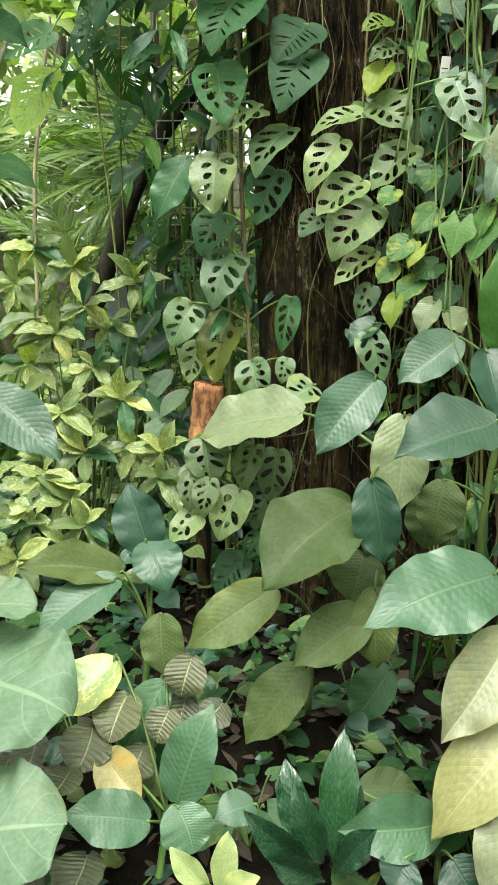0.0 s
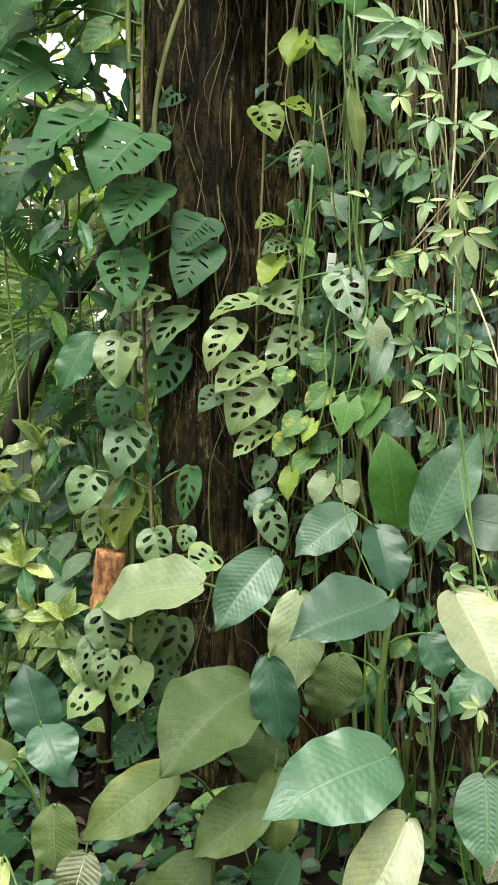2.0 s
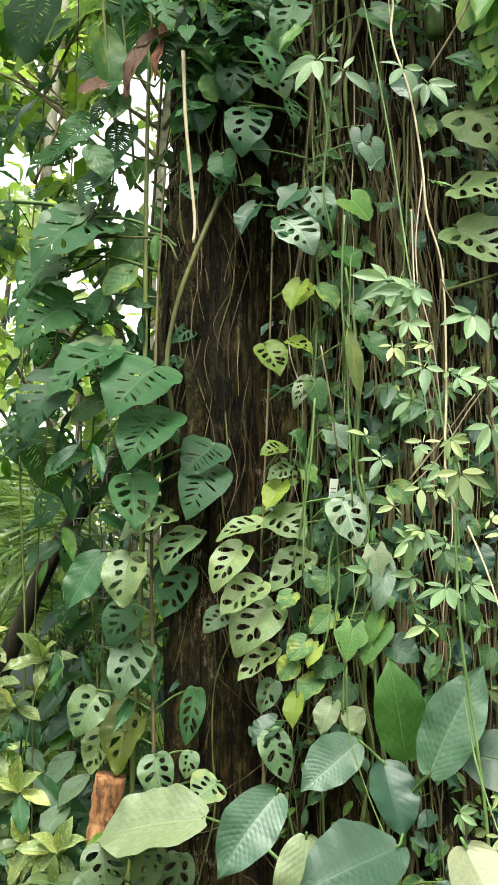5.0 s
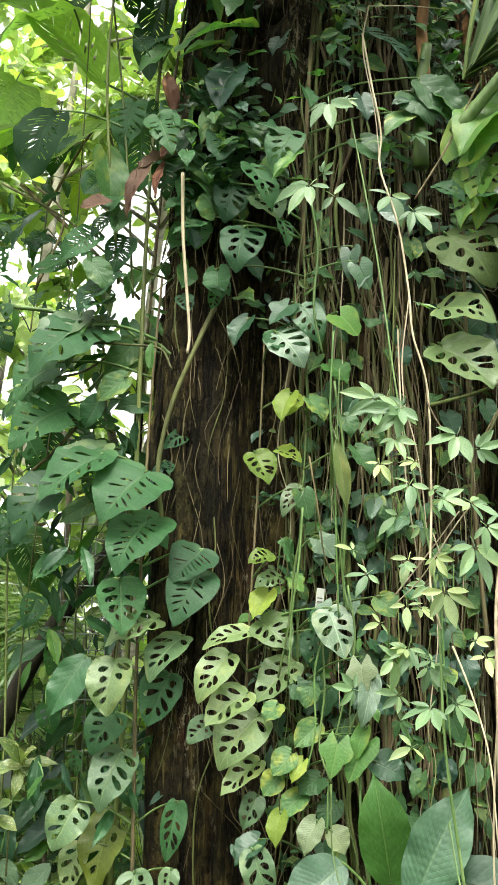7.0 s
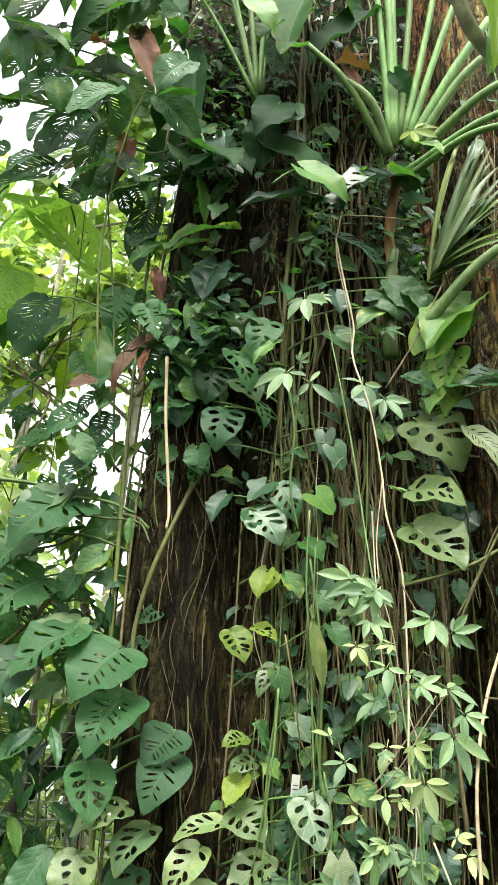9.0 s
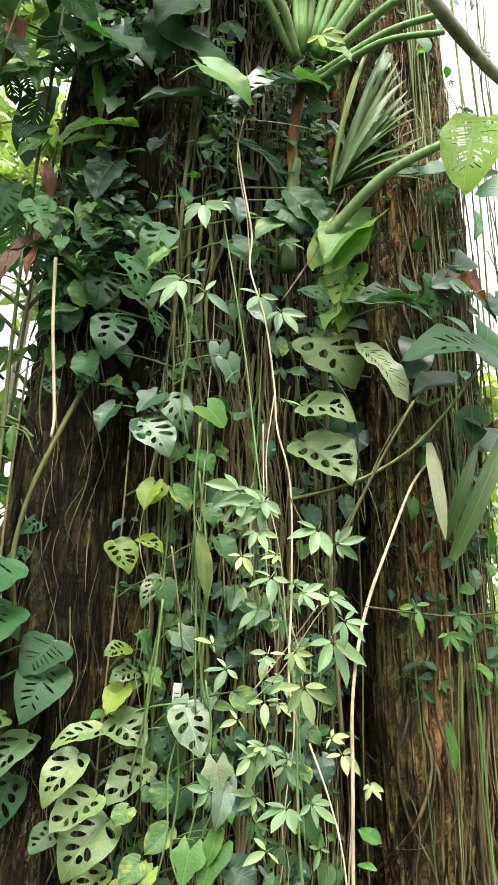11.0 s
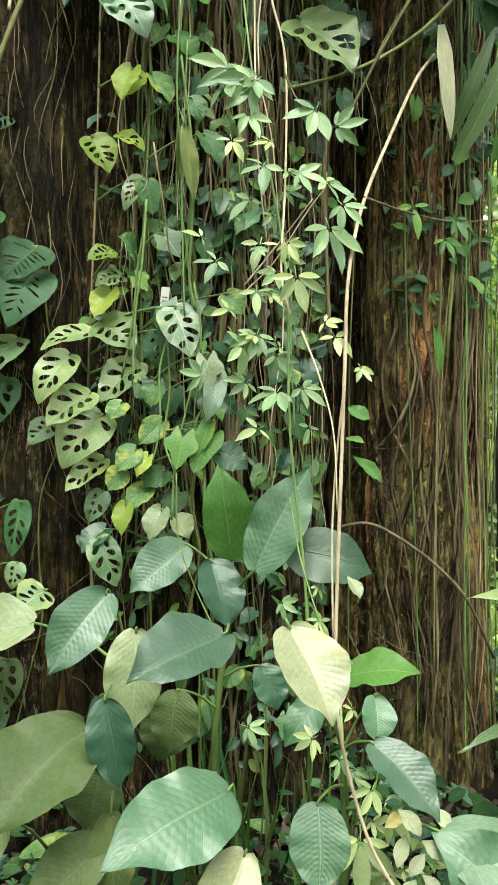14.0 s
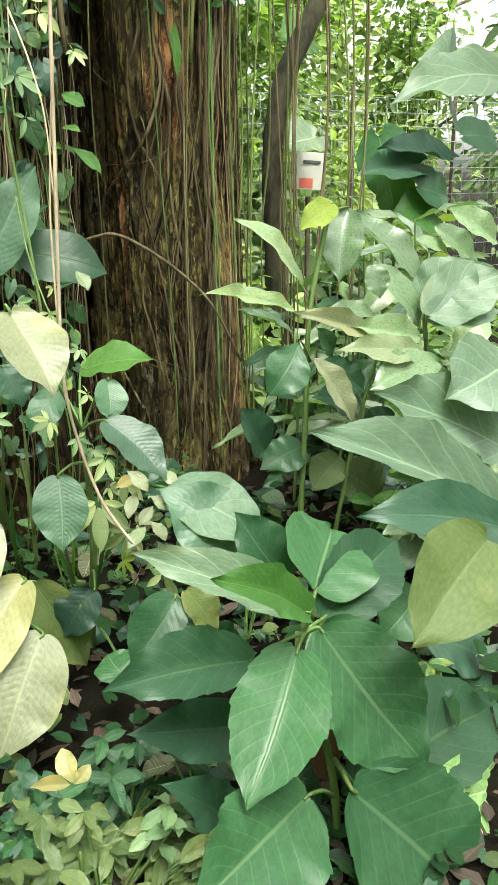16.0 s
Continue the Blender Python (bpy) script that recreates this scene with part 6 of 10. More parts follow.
leaf(plant, 'palmate', CREEPER_PALE, (1.061, 2.035, 0.588), (1.057, 1.996, 0.454), 0.140)
leaf(plant, 'palmate', CREEPER_PALE, (1.033, 1.950, 0.613), (1.089, 1.902, 0.610), 0.073)
leaf(plant, 'palmate', CREEPER_PALE, (0.984, 2.012, 0.725), (1.023, 1.973, 0.700), 0.060)
leaf(plant, 'palmate', CREEPER_PALE, (1.078, 1.900, 0.484), (1.152, 1.853, 0.386), 0.131)
leaf(plant, 'palmate', CREEPER_PALE, (1.123, 2.010, 0.478), (1.218, 1.966, 0.420), 0.120)
leaf(plant, 'palmate', LIME, (1.007, 2.000, 0.496), (1.057, 2.000, 0.439), 0.076)
leaf(plant, 'spoon', BRIGHT, (0.995, 2.200, 1.772), (1.040, 2.150, 1.742), 0.046)
leaf(plant, 'spoon', BRIGHT, (0.988, 2.200, 1.687), (1.024, 2.150, 1.681), 0.025)
leaf(plant, 'spoon', BRIGHT, (1.013, 2.200, 1.641), (1.078, 2.150, 1.570), 0.040)
leaf(plant, 'spoon', CELERY, (1.001, 2.200, 1.309), (1.018, 2.150, 1.257), 0.042)
leaf(plant, 'palmate', BRIGHT, (1.465, 2.750, 2.510), (1.493, 2.703, 2.361), 0.159)
leaf(plant, 'palmate', BRIGHT, (1.673, 2.900, 2.428), (1.689, 2.853, 2.339), 0.102)
leaf(plant, 'palmate', IVY, (1.717, 2.900, 2.512), (1.780, 2.853, 2.406), 0.132)

plant = thing('climbing_philodendron', (-0.150, 3.750, 1.600), 'high climber with large dark perforated leaves against the sky', 'vine', 'high climbers')
tube('stem', [(-0.150, 3.750, 1.600), (-0.100, 3.700, 2.600), (-0.050, 3.600, 3.600), (0.000, 3.500, 4.600), (0.100, 3.400, 5.600), (0.150, 3.400, 6.400)], 0.0080, 0.0056, ROOT, plant, 8, 6, 0.08)
tube('leaf_stalk', [(-0.656, 3.500, 3.455), (-0.507, 3.500, 3.446), (-0.392, 3.500, 3.427)], 0.0110, 0.0077, GREEN_STEM, plant, 8, 6, 0.08)
tube('leaf_stalk', [(-0.345, 3.500, 3.295), (-0.183, 3.500, 3.324), (-0.018, 3.450, 3.298), (0.057, 3.400, 3.231)], 0.0120, 0.0084, GREEN_STEM, plant, 8, 6, 0.08)
tube('leaf_stalk', [(-0.303, 3.550, 3.091), (-0.210, 3.550, 3.215), (-0.101, 3.500, 3.288), (0.005, 3.450, 3.256)], 0.0090, 0.0063, GREEN_STEM, plant, 8, 6, 0.08)
tube('leaf_stalk', [(-0.455, 3.550, 3.145), (-0.327, 3.550, 3.187), (-0.183, 3.500, 3.279)], 0.0060, 0.0042, ROOT, plant, 8, 6, 0.08)
tube('leaf_stalk', [(-0.555, 3.550, 2.680), (-0.418, 3.550, 2.825), (-0.279, 3.550, 3.020), (-0.136, 3.500, 3.244)], 0.0080, 0.0056, ROOT, plant, 8, 6, 0.08)
tube('stem', [(-0.094, 3.750, 3.428), (-0.098, 3.750, 3.095), (-0.086, 3.750, 2.513)], 0.0060, 0.0042, BARK, plant, 8, 6, 0.08)
tube('stem', [(-0.057, 3.720, 3.442), (-0.066, 3.720, 3.060), (-0.059, 3.720, 2.358)], 0.0070, 0.0049, BARK, plant, 8, 6, 0.08)
tube('stem', [(-0.022, 3.700, 3.383), (-0.011, 3.700, 3.055), (-0.024, 3.700, 2.306)], 0.0060, 0.0042, BARK, plant, 8, 6, 0.08)
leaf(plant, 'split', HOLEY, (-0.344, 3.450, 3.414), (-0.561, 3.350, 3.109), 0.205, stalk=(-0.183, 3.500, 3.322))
leaf(plant, 'split', SHADE_LEAF, (-0.373, 3.550, 3.778), (-0.628, 3.500, 3.571), 0.181, stalk=(-0.193, 3.600, 3.705))
leaf(plant, 'split', SHADE_LEAF, (-0.448, 3.550, 3.155), (-0.671, 3.500, 2.955), 0.165, stalk=(-0.381, 3.600, 3.206))
leaf(plant, 'split', SHADE_LEAF, (-0.384, 3.500, 2.971), (-0.610, 3.450, 2.842), 0.131, stalk=(-0.189, 3.600, 2.918))
leaf(plant, 'split', SHADE_LEAF, (-0.177, 3.500, 2.938), (-0.395, 3.450, 2.898), 0.105)
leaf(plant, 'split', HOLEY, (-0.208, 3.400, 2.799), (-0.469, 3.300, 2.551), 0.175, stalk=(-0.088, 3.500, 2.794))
leaf(plant, 'split', SHADE_LEAF, (-0.441, 3.500, 2.604), (-0.564, 3.420, 2.392), 0.139)
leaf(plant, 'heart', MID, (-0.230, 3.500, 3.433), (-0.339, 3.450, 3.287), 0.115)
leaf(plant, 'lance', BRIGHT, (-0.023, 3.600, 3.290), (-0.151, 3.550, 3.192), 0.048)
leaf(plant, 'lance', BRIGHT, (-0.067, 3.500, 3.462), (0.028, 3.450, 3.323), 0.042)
leaf(plant, 'lance', SHADE_LEAF, (-0.214, 3.600, 3.113), (-0.326, 3.550, 3.019), 0.042)
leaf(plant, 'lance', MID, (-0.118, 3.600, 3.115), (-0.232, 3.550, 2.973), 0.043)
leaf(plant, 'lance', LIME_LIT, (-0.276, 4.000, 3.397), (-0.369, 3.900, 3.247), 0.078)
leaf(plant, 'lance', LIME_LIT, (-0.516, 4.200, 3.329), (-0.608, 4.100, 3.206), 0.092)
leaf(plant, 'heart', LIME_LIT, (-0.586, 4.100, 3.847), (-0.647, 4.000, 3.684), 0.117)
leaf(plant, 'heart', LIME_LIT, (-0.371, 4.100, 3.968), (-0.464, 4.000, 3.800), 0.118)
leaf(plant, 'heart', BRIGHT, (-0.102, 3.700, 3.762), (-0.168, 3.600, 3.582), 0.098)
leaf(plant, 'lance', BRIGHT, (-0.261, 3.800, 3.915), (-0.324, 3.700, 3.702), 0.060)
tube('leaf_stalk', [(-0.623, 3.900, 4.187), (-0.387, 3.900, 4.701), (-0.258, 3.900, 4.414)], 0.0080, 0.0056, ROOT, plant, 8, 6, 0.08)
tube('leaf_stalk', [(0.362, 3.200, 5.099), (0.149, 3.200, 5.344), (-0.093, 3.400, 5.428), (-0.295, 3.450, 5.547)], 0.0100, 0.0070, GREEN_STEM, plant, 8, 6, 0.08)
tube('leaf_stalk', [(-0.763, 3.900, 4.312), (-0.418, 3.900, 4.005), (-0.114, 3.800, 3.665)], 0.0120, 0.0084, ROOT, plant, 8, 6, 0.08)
leaf(plant, 'dotted', SHADE_LEAF, (-0.289, 3.450, 5.557), (-0.985, 3.350, 5.690), 0.423, stalk=(-0.065, 3.500, 5.552))
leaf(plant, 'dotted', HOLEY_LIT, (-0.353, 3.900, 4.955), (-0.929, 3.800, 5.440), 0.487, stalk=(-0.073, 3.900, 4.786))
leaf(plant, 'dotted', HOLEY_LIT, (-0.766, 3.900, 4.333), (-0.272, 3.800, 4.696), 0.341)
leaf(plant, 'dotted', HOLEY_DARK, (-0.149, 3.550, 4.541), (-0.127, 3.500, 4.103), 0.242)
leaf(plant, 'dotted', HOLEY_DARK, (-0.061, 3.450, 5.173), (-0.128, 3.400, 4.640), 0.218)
leaf(plant, 'dotted', SHADE_LEAF, (0.372, 3.150, 4.760), (-0.000, 3.100, 4.573), 0.228)
leaf(plant, 'dotted', SHADE_LEAF, (0.173, 3.300, 5.220), (-0.278, 3.250, 5.020), 0.194)
leaf(plant, 'broad', SHADE_LEAF, (0.086, 3.100, 5.959), (0.111, 3.000, 5.250), 0.143)
leaf(plant, 'dotted', SHADE_LEAF, (0.075, 3.050, 6.353), (-0.583, 2.950, 5.802), 0.426, stalk=(0.381, 3.100, 6.236))
leaf(plant, 'dotted', SHADE_LEAF, (0.359, 3.000, 6.617), (-0.035, 2.950, 6.210), 0.297)
leaf(plant, 'broad', SHADE_LEAF, (-0.665, 2.950, 6.564), (-0.589, 2.850, 5.824), 0.238)
leaf(plant, 'broad', SHADE_LEAF, (-0.721, 2.950, 6.324), (-0.895, 2.850, 5.721), 0.248)
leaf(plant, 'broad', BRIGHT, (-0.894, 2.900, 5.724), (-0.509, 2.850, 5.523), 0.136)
leaf(plant, 'broad', SHADE_LEAF, (-0.808, 2.900, 5.650), (-0.721, 2.850, 5.299), 0.121)
leaf(plant, 'dotted', SHADE_LEAF, (-0.196, 3.500, 5.893), (-0.542, 3.400, 5.993), 0.234)
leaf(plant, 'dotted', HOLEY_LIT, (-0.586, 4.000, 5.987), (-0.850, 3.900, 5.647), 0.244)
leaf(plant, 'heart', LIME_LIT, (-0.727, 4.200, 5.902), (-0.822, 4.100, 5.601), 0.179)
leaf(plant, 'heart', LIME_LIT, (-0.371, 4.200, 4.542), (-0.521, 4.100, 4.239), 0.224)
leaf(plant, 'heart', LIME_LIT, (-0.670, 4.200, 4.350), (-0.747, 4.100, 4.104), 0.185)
leaf(plant, 'dotted', SHADE_LEAF, (-0.582, 4.000, 4.701), (-0.626, 3.900, 4.402), 0.155)

plant = thing('climbing_philodendron', (0.600, 3.200, 3.600), 'dense dark climber wrapping the trunk high up', 'vine', 'high climbers')
tube('stem', [(0.600, 3.200, 3.600), (0.620, 3.180, 4.400), (0.660, 3.150, 5.200), (0.700, 3.150, 6.200)], 0.0115, 0.0080, ROOT, plant, 8, 6, 0.08)
leaf(plant, 'heart', IVY, (0.357, 3.200, 4.265), (0.466, 3.150, 4.119), 0.179, stalk=(0.614, 3.186, 4.160))
leaf(plant, 'heart', IVY, (0.157, 3.250, 4.044), (0.244, 3.200, 3.872), 0.151, stalk=(0.610, 3.190, 4.000))
leaf(plant, 'heart', IVY, (1.041, 3.000, 4.361), (1.129, 2.950, 4.178), 0.214, stalk=(0.618, 3.182, 4.320))
leaf(plant, 'heart', IVY, (0.827, 3.050, 4.137), (0.921, 3.000, 3.994), 0.182, stalk=(0.612, 3.188, 4.080))
leaf(plant, 'broad', IVY, (1.072, 3.000, 4.433), (1.241, 2.950, 4.193), 0.177, stalk=(0.620, 3.180, 4.400))
leaf(plant, 'broad', IVY, (1.155, 3.000, 4.378), (1.297, 2.950, 4.201), 0.172)
leaf(plant, 'broad', IVY, (1.066, 3.000, 4.266), (0.910, 2.950, 4.116), 0.113, stalk=(0.616, 3.184, 4.240))
leaf(plant, 'heart', SHADE_LEAF, (0.700, 2.980, 6.482), (0.545, 2.880, 5.682), 0.308, stalk=(0.858, 3.100, 6.202))
leaf(plant, 'broad', SHADE_LEAF, (1.127, 3.000, 6.331), (0.667, 2.920, 5.765), 0.274, stalk=(1.198, 3.100, 6.038))
leaf(plant, 'heart', SHADE_LEAF, (0.489, 3.020, 5.233), (0.804, 2.950, 4.977), 0.236, stalk=(0.422, 3.100, 5.098))
leaf(plant, 'split', DEEP, (1.258, 3.000, 5.114), (0.753, 2.920, 4.830), 0.305, stalk=(1.323, 3.050, 4.983))
leaf(plant, 'broad', DEEP, (0.769, 3.050, 4.946), (0.338, 3.000, 4.789), 0.118)
leaf(plant, 'split', DEEP, (0.826, 3.050, 4.719), (1.096, 3.000, 4.477), 0.189)
leaf(plant, 'heart', BRIGHT, (1.217, 2.900, 3.997), (1.435, 2.840, 4.230), 0.261, stalk=(1.204, 3.050, 3.937))
leaf(plant, 'heart', BRIGHT, (1.435, 2.880, 4.174), (1.223, 2.840, 3.885), 0.137)
leaf(plant, 'split', BRIGHT, (1.317, 2.950, 4.016), (1.284, 2.900, 3.675), 0.200, stalk=(1.275, 3.100, 3.913))
leaf(plant, 'heart', DEEP, (0.281, 3.150, 4.524), (0.207, 3.100, 4.275), 0.177)
leaf(plant, 'holed', HOLEY_DARK, (0.537, 3.100, 4.192), (0.455, 3.050, 3.963), 0.172)
leaf(plant, 'holed', HOLEY_DARK, (0.356, 3.100, 4.010), (0.462, 3.050, 3.787), 0.156)
leaf(plant, 'heart', IVY, (0.213, 3.200, 4.345), (0.141, 3.150, 4.138), 0.120)
leaf(plant, 'lance', BRIGHT, (0.584, 3.050, 4.072), (0.437, 3.000, 3.895), 0.068)
leaf(plant, 'heart', SHADE_LEAF, (0.970, 3.000, 6.253), (0.823, 2.950, 6.452), 0.284)
leaf(plant, 'broad', SHADE_LEAF, (0.756, 2.950, 6.859), (0.948, 2.900, 6.468), 0.254)

plant = thing('monstera_vine', (1.350, 3.200, 2.000), 'climbing vine with large holed leaves beside a dark cleft', 'vine', 'monstera vines')
tube('stem', [(1.350, 3.200, 2.000), (1.320, 3.200, 2.600), (1.300, 3.150, 3.200), (1.300, 3.100, 4.200)], 0.0092, 0.0064, ROOT, plant, 8, 6, 0.08)
leaf(plant, 'heart', BRIGHT, (1.452, 2.900, 4.280), (1.169, 2.800, 3.951), 0.251, stalk=(1.300, 3.100, 4.200))
leaf(plant, 'split', BRIGHT, (1.372, 2.950, 4.023), (1.197, 2.900, 3.682), 0.204, stalk=(1.300, 3.110, 4.000))
leaf(plant, 'split', MID, (1.646, 2.900, 3.879), (1.318, 2.800, 3.797), 0.224, stalk=(1.300, 3.120, 3.800))
leaf(plant, 'holed', OLIVE, (1.156, 2.950, 3.660), (1.351, 2.900, 3.429), 0.360, stalk=(1.300, 3.130, 3.600))
leaf(plant, 'holed', HOLEY_LIGHT, (1.113, 2.950, 3.322), (1.323, 2.850, 3.265), 0.295, stalk=(1.300, 3.145, 3.300))
leaf(plant, 'holed', HOLEY_LIGHT, (1.117, 2.950, 3.172), (1.293, 2.850, 2.970), 0.304, stalk=(1.302, 3.155, 3.140))
leaf(plant, 'dotted', CELERY, (1.355, 2.900, 3.617), (1.536, 2.800, 3.328), 0.145, stalk=(1.300, 3.130, 3.600))
leaf(plant, 'split', HOLEY_DARK, (2.018, 2.800, 3.585), (1.486, 2.700, 3.528), 0.414)
leaf(plant, 'split', MID, (1.322, 2.900, 3.828), (1.698, 2.800, 3.770), 0.278, stalk=(1.300, 3.120, 3.800))
leaf(plant, 'heart', DEEP, (2.306, 3.200, 4.943), (1.800, 3.100, 4.747), 0.268)
leaf(plant, 'heart', DEEP, (1.862, 3.000, 3.552), (1.617, 2.950, 3.442), 0.162)
leaf(plant, 'heart', MID, (1.350, 3.100, 2.987), (1.373, 3.100, 2.879), 0.082, stalk=(1.308, 3.170, 2.960))
leaf(plant, 'dotted', HOLEY_LIT, (1.865, 2.600, 4.710), (1.697, 2.500, 4.226), 0.301)

plant = thing('overhanging_branch', (0.429, 2.000, 5.937), 'bare grey branch with large sunlit green leaves', 'branch')
tube('branch_wood', [(0.429, 2.000, 5.937), (0.734, 2.000, 5.406), (0.914, 2.020, 5.310), (1.111, 2.050, 5.241), (1.265, 2.150, 5.066), (1.743, 2.400, 4.870), (2.715, 3.200, 5.398)], 0.0391, 0.0272, GREY_BARK, plant, 8, 6, 0.08)
leaf(plant, 'broad', LIME_LIT, (1.286, 1.950, 5.730), (1.178, 1.850, 4.595), 0.300)
leaf(plant, 'broad', LIME_LIT, (0.948, 2.000, 5.585), (0.998, 1.950, 5.216), 0.182)
leaf(plant, 'broad', BRIGHT, (1.506, 2.200, 5.373), (1.262, 2.100, 4.850), 0.175)

plant = thing('philodendron', (1.080, 3.000, 4.000), 'large rosette of thick pale green leaf stalks lodged on the trunk', 'plant')
tube('stem', [(1.080, 3.000, 4.000), (1.100, 3.020, 4.400), (1.120, 2.980, 4.600)], 0.0345, 0.0240, GREEN_STEM, plant, 8, 6, 0.08)
tube('leaf_stalk', [(1.101, 2.950, 5.184), (0.885, 2.850, 5.525), (0.668, 2.850, 5.785)], 0.0211, 0.0154, STALK_SKIN, plant, 8, 6, 0.03)
tube('leaf_stalk', [(1.117, 2.950, 5.187), (1.001, 2.850, 5.425), (0.838, 2.850, 5.583)], 0.0261, 0.0190, STALK_SKIN, plant, 8, 6, 0.03)
tube('leaf_stalk', [(1.125, 2.950, 5.249), (1.073, 2.875, 6.239), (1.044, 2.900, 7.150)], 0.0198, 0.0144, STALK_SKIN, plant, 8, 6, 0.03)
tube('leaf_stalk', [(1.135, 2.950, 5.251), (1.131, 2.865, 6.233), (1.103, 2.880, 7.136)], 0.0258, 0.0187, STALK_SKIN, plant, 8, 6, 0.03)
tube('leaf_stalk', [(1.151, 2.950, 5.274), (1.155, 2.865, 6.261), (1.207, 2.880, 7.167)], 0.0219, 0.0160, STALK_SKIN, plant, 8, 6, 0.03)
tube('leaf_stalk', [(1.170, 2.950, 5.278), (1.250, 2.850, 6.228), (1.330, 2.850, 7.098)], 0.0199, 0.0145, STALK_SKIN, plant, 8, 6, 0.03)
tube('leaf_stalk', [(1.189, 2.950, 5.282), (1.368, 2.850, 6.197), (1.499, 2.850, 7.033)], 0.0199, 0.0144, STALK_SKIN, plant, 8, 6, 0.03)
tube('leaf_stalk', [(1.207, 2.950, 5.265), (1.448, 2.825, 6.098), (1.713, 2.800, 6.851)], 0.0216, 0.0157, STALK_SKIN, plant, 8, 6, 0.03)
tube('leaf_stalk', [(1.218, 2.950, 5.247), (1.446, 2.800, 5.691), (1.650, 2.750, 6.056)], 0.0313, 0.0228, STALK_SKIN, plant, 8, 6, 0.03)
tube('leaf_stalk', [(1.242, 2.950, 5.232), (1.460, 2.775, 5.593), (1.725, 2.700, 5.874)], 0.0272, 0.0198, STALK_SKIN, plant, 8, 6, 0.03)
tube('leaf_stalk', [(1.294, 2.920, 5.233), (1.531, 2.710, 5.420), (1.767, 2.600, 5.527)], 0.0264, 0.0192, STALK_SKIN, plant, 8, 6, 0.03)
tube('leaf_stalk', [(1.193, 2.920, 5.056), (1.489, 2.710, 5.217), (1.738, 2.600, 5.297)], 0.0221, 0.0161, STALK_SKIN, plant, 8, 6, 0.03)
tube('leaf_stalk', [(1.191, 2.920, 5.017), (1.437, 2.685, 5.110), (1.708, 2.550, 5.123)], 0.0200, 0.0145, STALK_SKIN, plant, 8, 6, 0.03)
tube('leaf_stalk', [(0.428, 3.050, 5.586), (0.261, 2.975, 6.231), (0.069, 3.000, 6.795)], 0.0138, 0.0100, STALK_SKIN, plant, 8, 6, 0.03)
tube('leaf_stalk', [(0.428, 3.050, 5.586), (0.268, 2.975, 6.327), (0.156, 3.000, 6.987)], 0.0140, 0.0101, STALK_SKIN, plant, 8, 6, 0.03)
tube('leaf_stalk', [(0.434, 3.050, 5.609), (0.364, 2.975, 6.247), (0.293, 3.000, 6.804)], 0.0177, 0.0129, STALK_SKIN, plant, 8, 6, 0.03)
tube('leaf_stalk', [(0.446, 3.050, 5.612), (0.441, 2.975, 6.234), (0.388, 3.000, 6.776)], 0.0158, 0.0115, STALK_SKIN, plant, 8, 6, 0.03)
tube('leaf_stalk', [(0.429, 3.050, 5.565), (0.164, 2.975, 6.067), (-0.078, 3.000, 6.489)], 0.0115, 0.0084, STALK_SKIN, plant, 8, 6, 0.03)
tube('leaf_stalk', [(0.459, 3.050, 5.615), (0.484, 2.975, 6.389), (0.486, 3.000, 7.084)], 0.0121, 0.0088, STALK_SKIN, plant, 8, 6, 0.03)
tube('leaf_stalk', [(1.199, 2.900, 4.100), (1.453, 2.750, 4.402), (1.754, 2.700, 4.623)], 0.0294, 0.0214, STALK_SKIN, plant, 8, 6, 0.03)
leaf(plant, 'strap', STALK, (1.722, 2.950, 2.797), (1.859, 2.850, 3.204), 0.054)
leaf(plant, 'strap', STALK, (1.723, 2.900, 2.703), (1.998, 2.800, 3.313), 0.079)
leaf(plant, 'strap', PALE, (1.659, 2.900, 3.199), (1.675, 2.850, 2.767), 0.057)
tube('rosette_stem', [(1.157, 2.980, 5.046), (1.125, 2.980, 4.888), (1.105, 3.000, 4.682), (1.119, 3.020, 4.454)], 0.03, 0.026, DRY, plant, 6, 6, 0.12)
leaf(plant, 'palmate', LIME, (1.163, 2.800, 5.228), (1.193, 2.752, 5.040), 0.196)
leaf(plant, 'strap', STALK, (1.256, 2.920, 4.386), (1.516, 2.820, 5.360), 0.028)
leaf(plant, 'strap', STALK, (1.268, 2.920, 4.398), (1.556, 2.810, 5.293), 0.034)
leaf(plant, 'strap', STALK, (1.281, 2.920, 4.410), (1.576, 2.800, 5.227), 0.038)
leaf(plant, 'strap', STALK, (1.293, 2.920, 4.422), (1.590, 2.790, 5.156), 0.029)
leaf(plant, 'strap', STALK, (1.259, 2.920, 4.427), (1.603, 2.780, 5.091), 0.037)
leaf(plant, 'strap', STALK, (1.268, 2.920, 4.388), (1.613, 2.770, 5.023), 0.041)
leaf(plant, 'strap', STALK, (1.280, 2.920, 4.400), (1.620, 2.760, 4.954), 0.032)
leaf(plant, 'strap', STALK, (1.292, 2.920, 4.412), (1.629, 2.750, 4.892), 0.042)
leaf(plant, 'strap', STALK, (1.258, 2.920, 4.417), (1.635, 2.740, 4.826), 0.052)
leaf(plant, 'strap', STALK, (1.270, 2.920, 4.429), (1.647, 2.740, 4.770), 0.044)
leaf(plant, 'strap', STALK, (1.279, 2.920, 4.390), (1.650, 2.730, 4.709), 0.057)
leaf(plant, 'strap', STALK, (1.291, 2.920, 4.402), (1.655, 2.720, 4.646), 0.063)
leaf(plant, 'strap', STALK, (1.258, 2.920, 4.407), (1.657, 2.710, 4.583), 0.047)
leaf(plant, 'strap', STALK, (1.270, 2.920, 4.418), (1.660, 2.700, 4.525), 0.057)
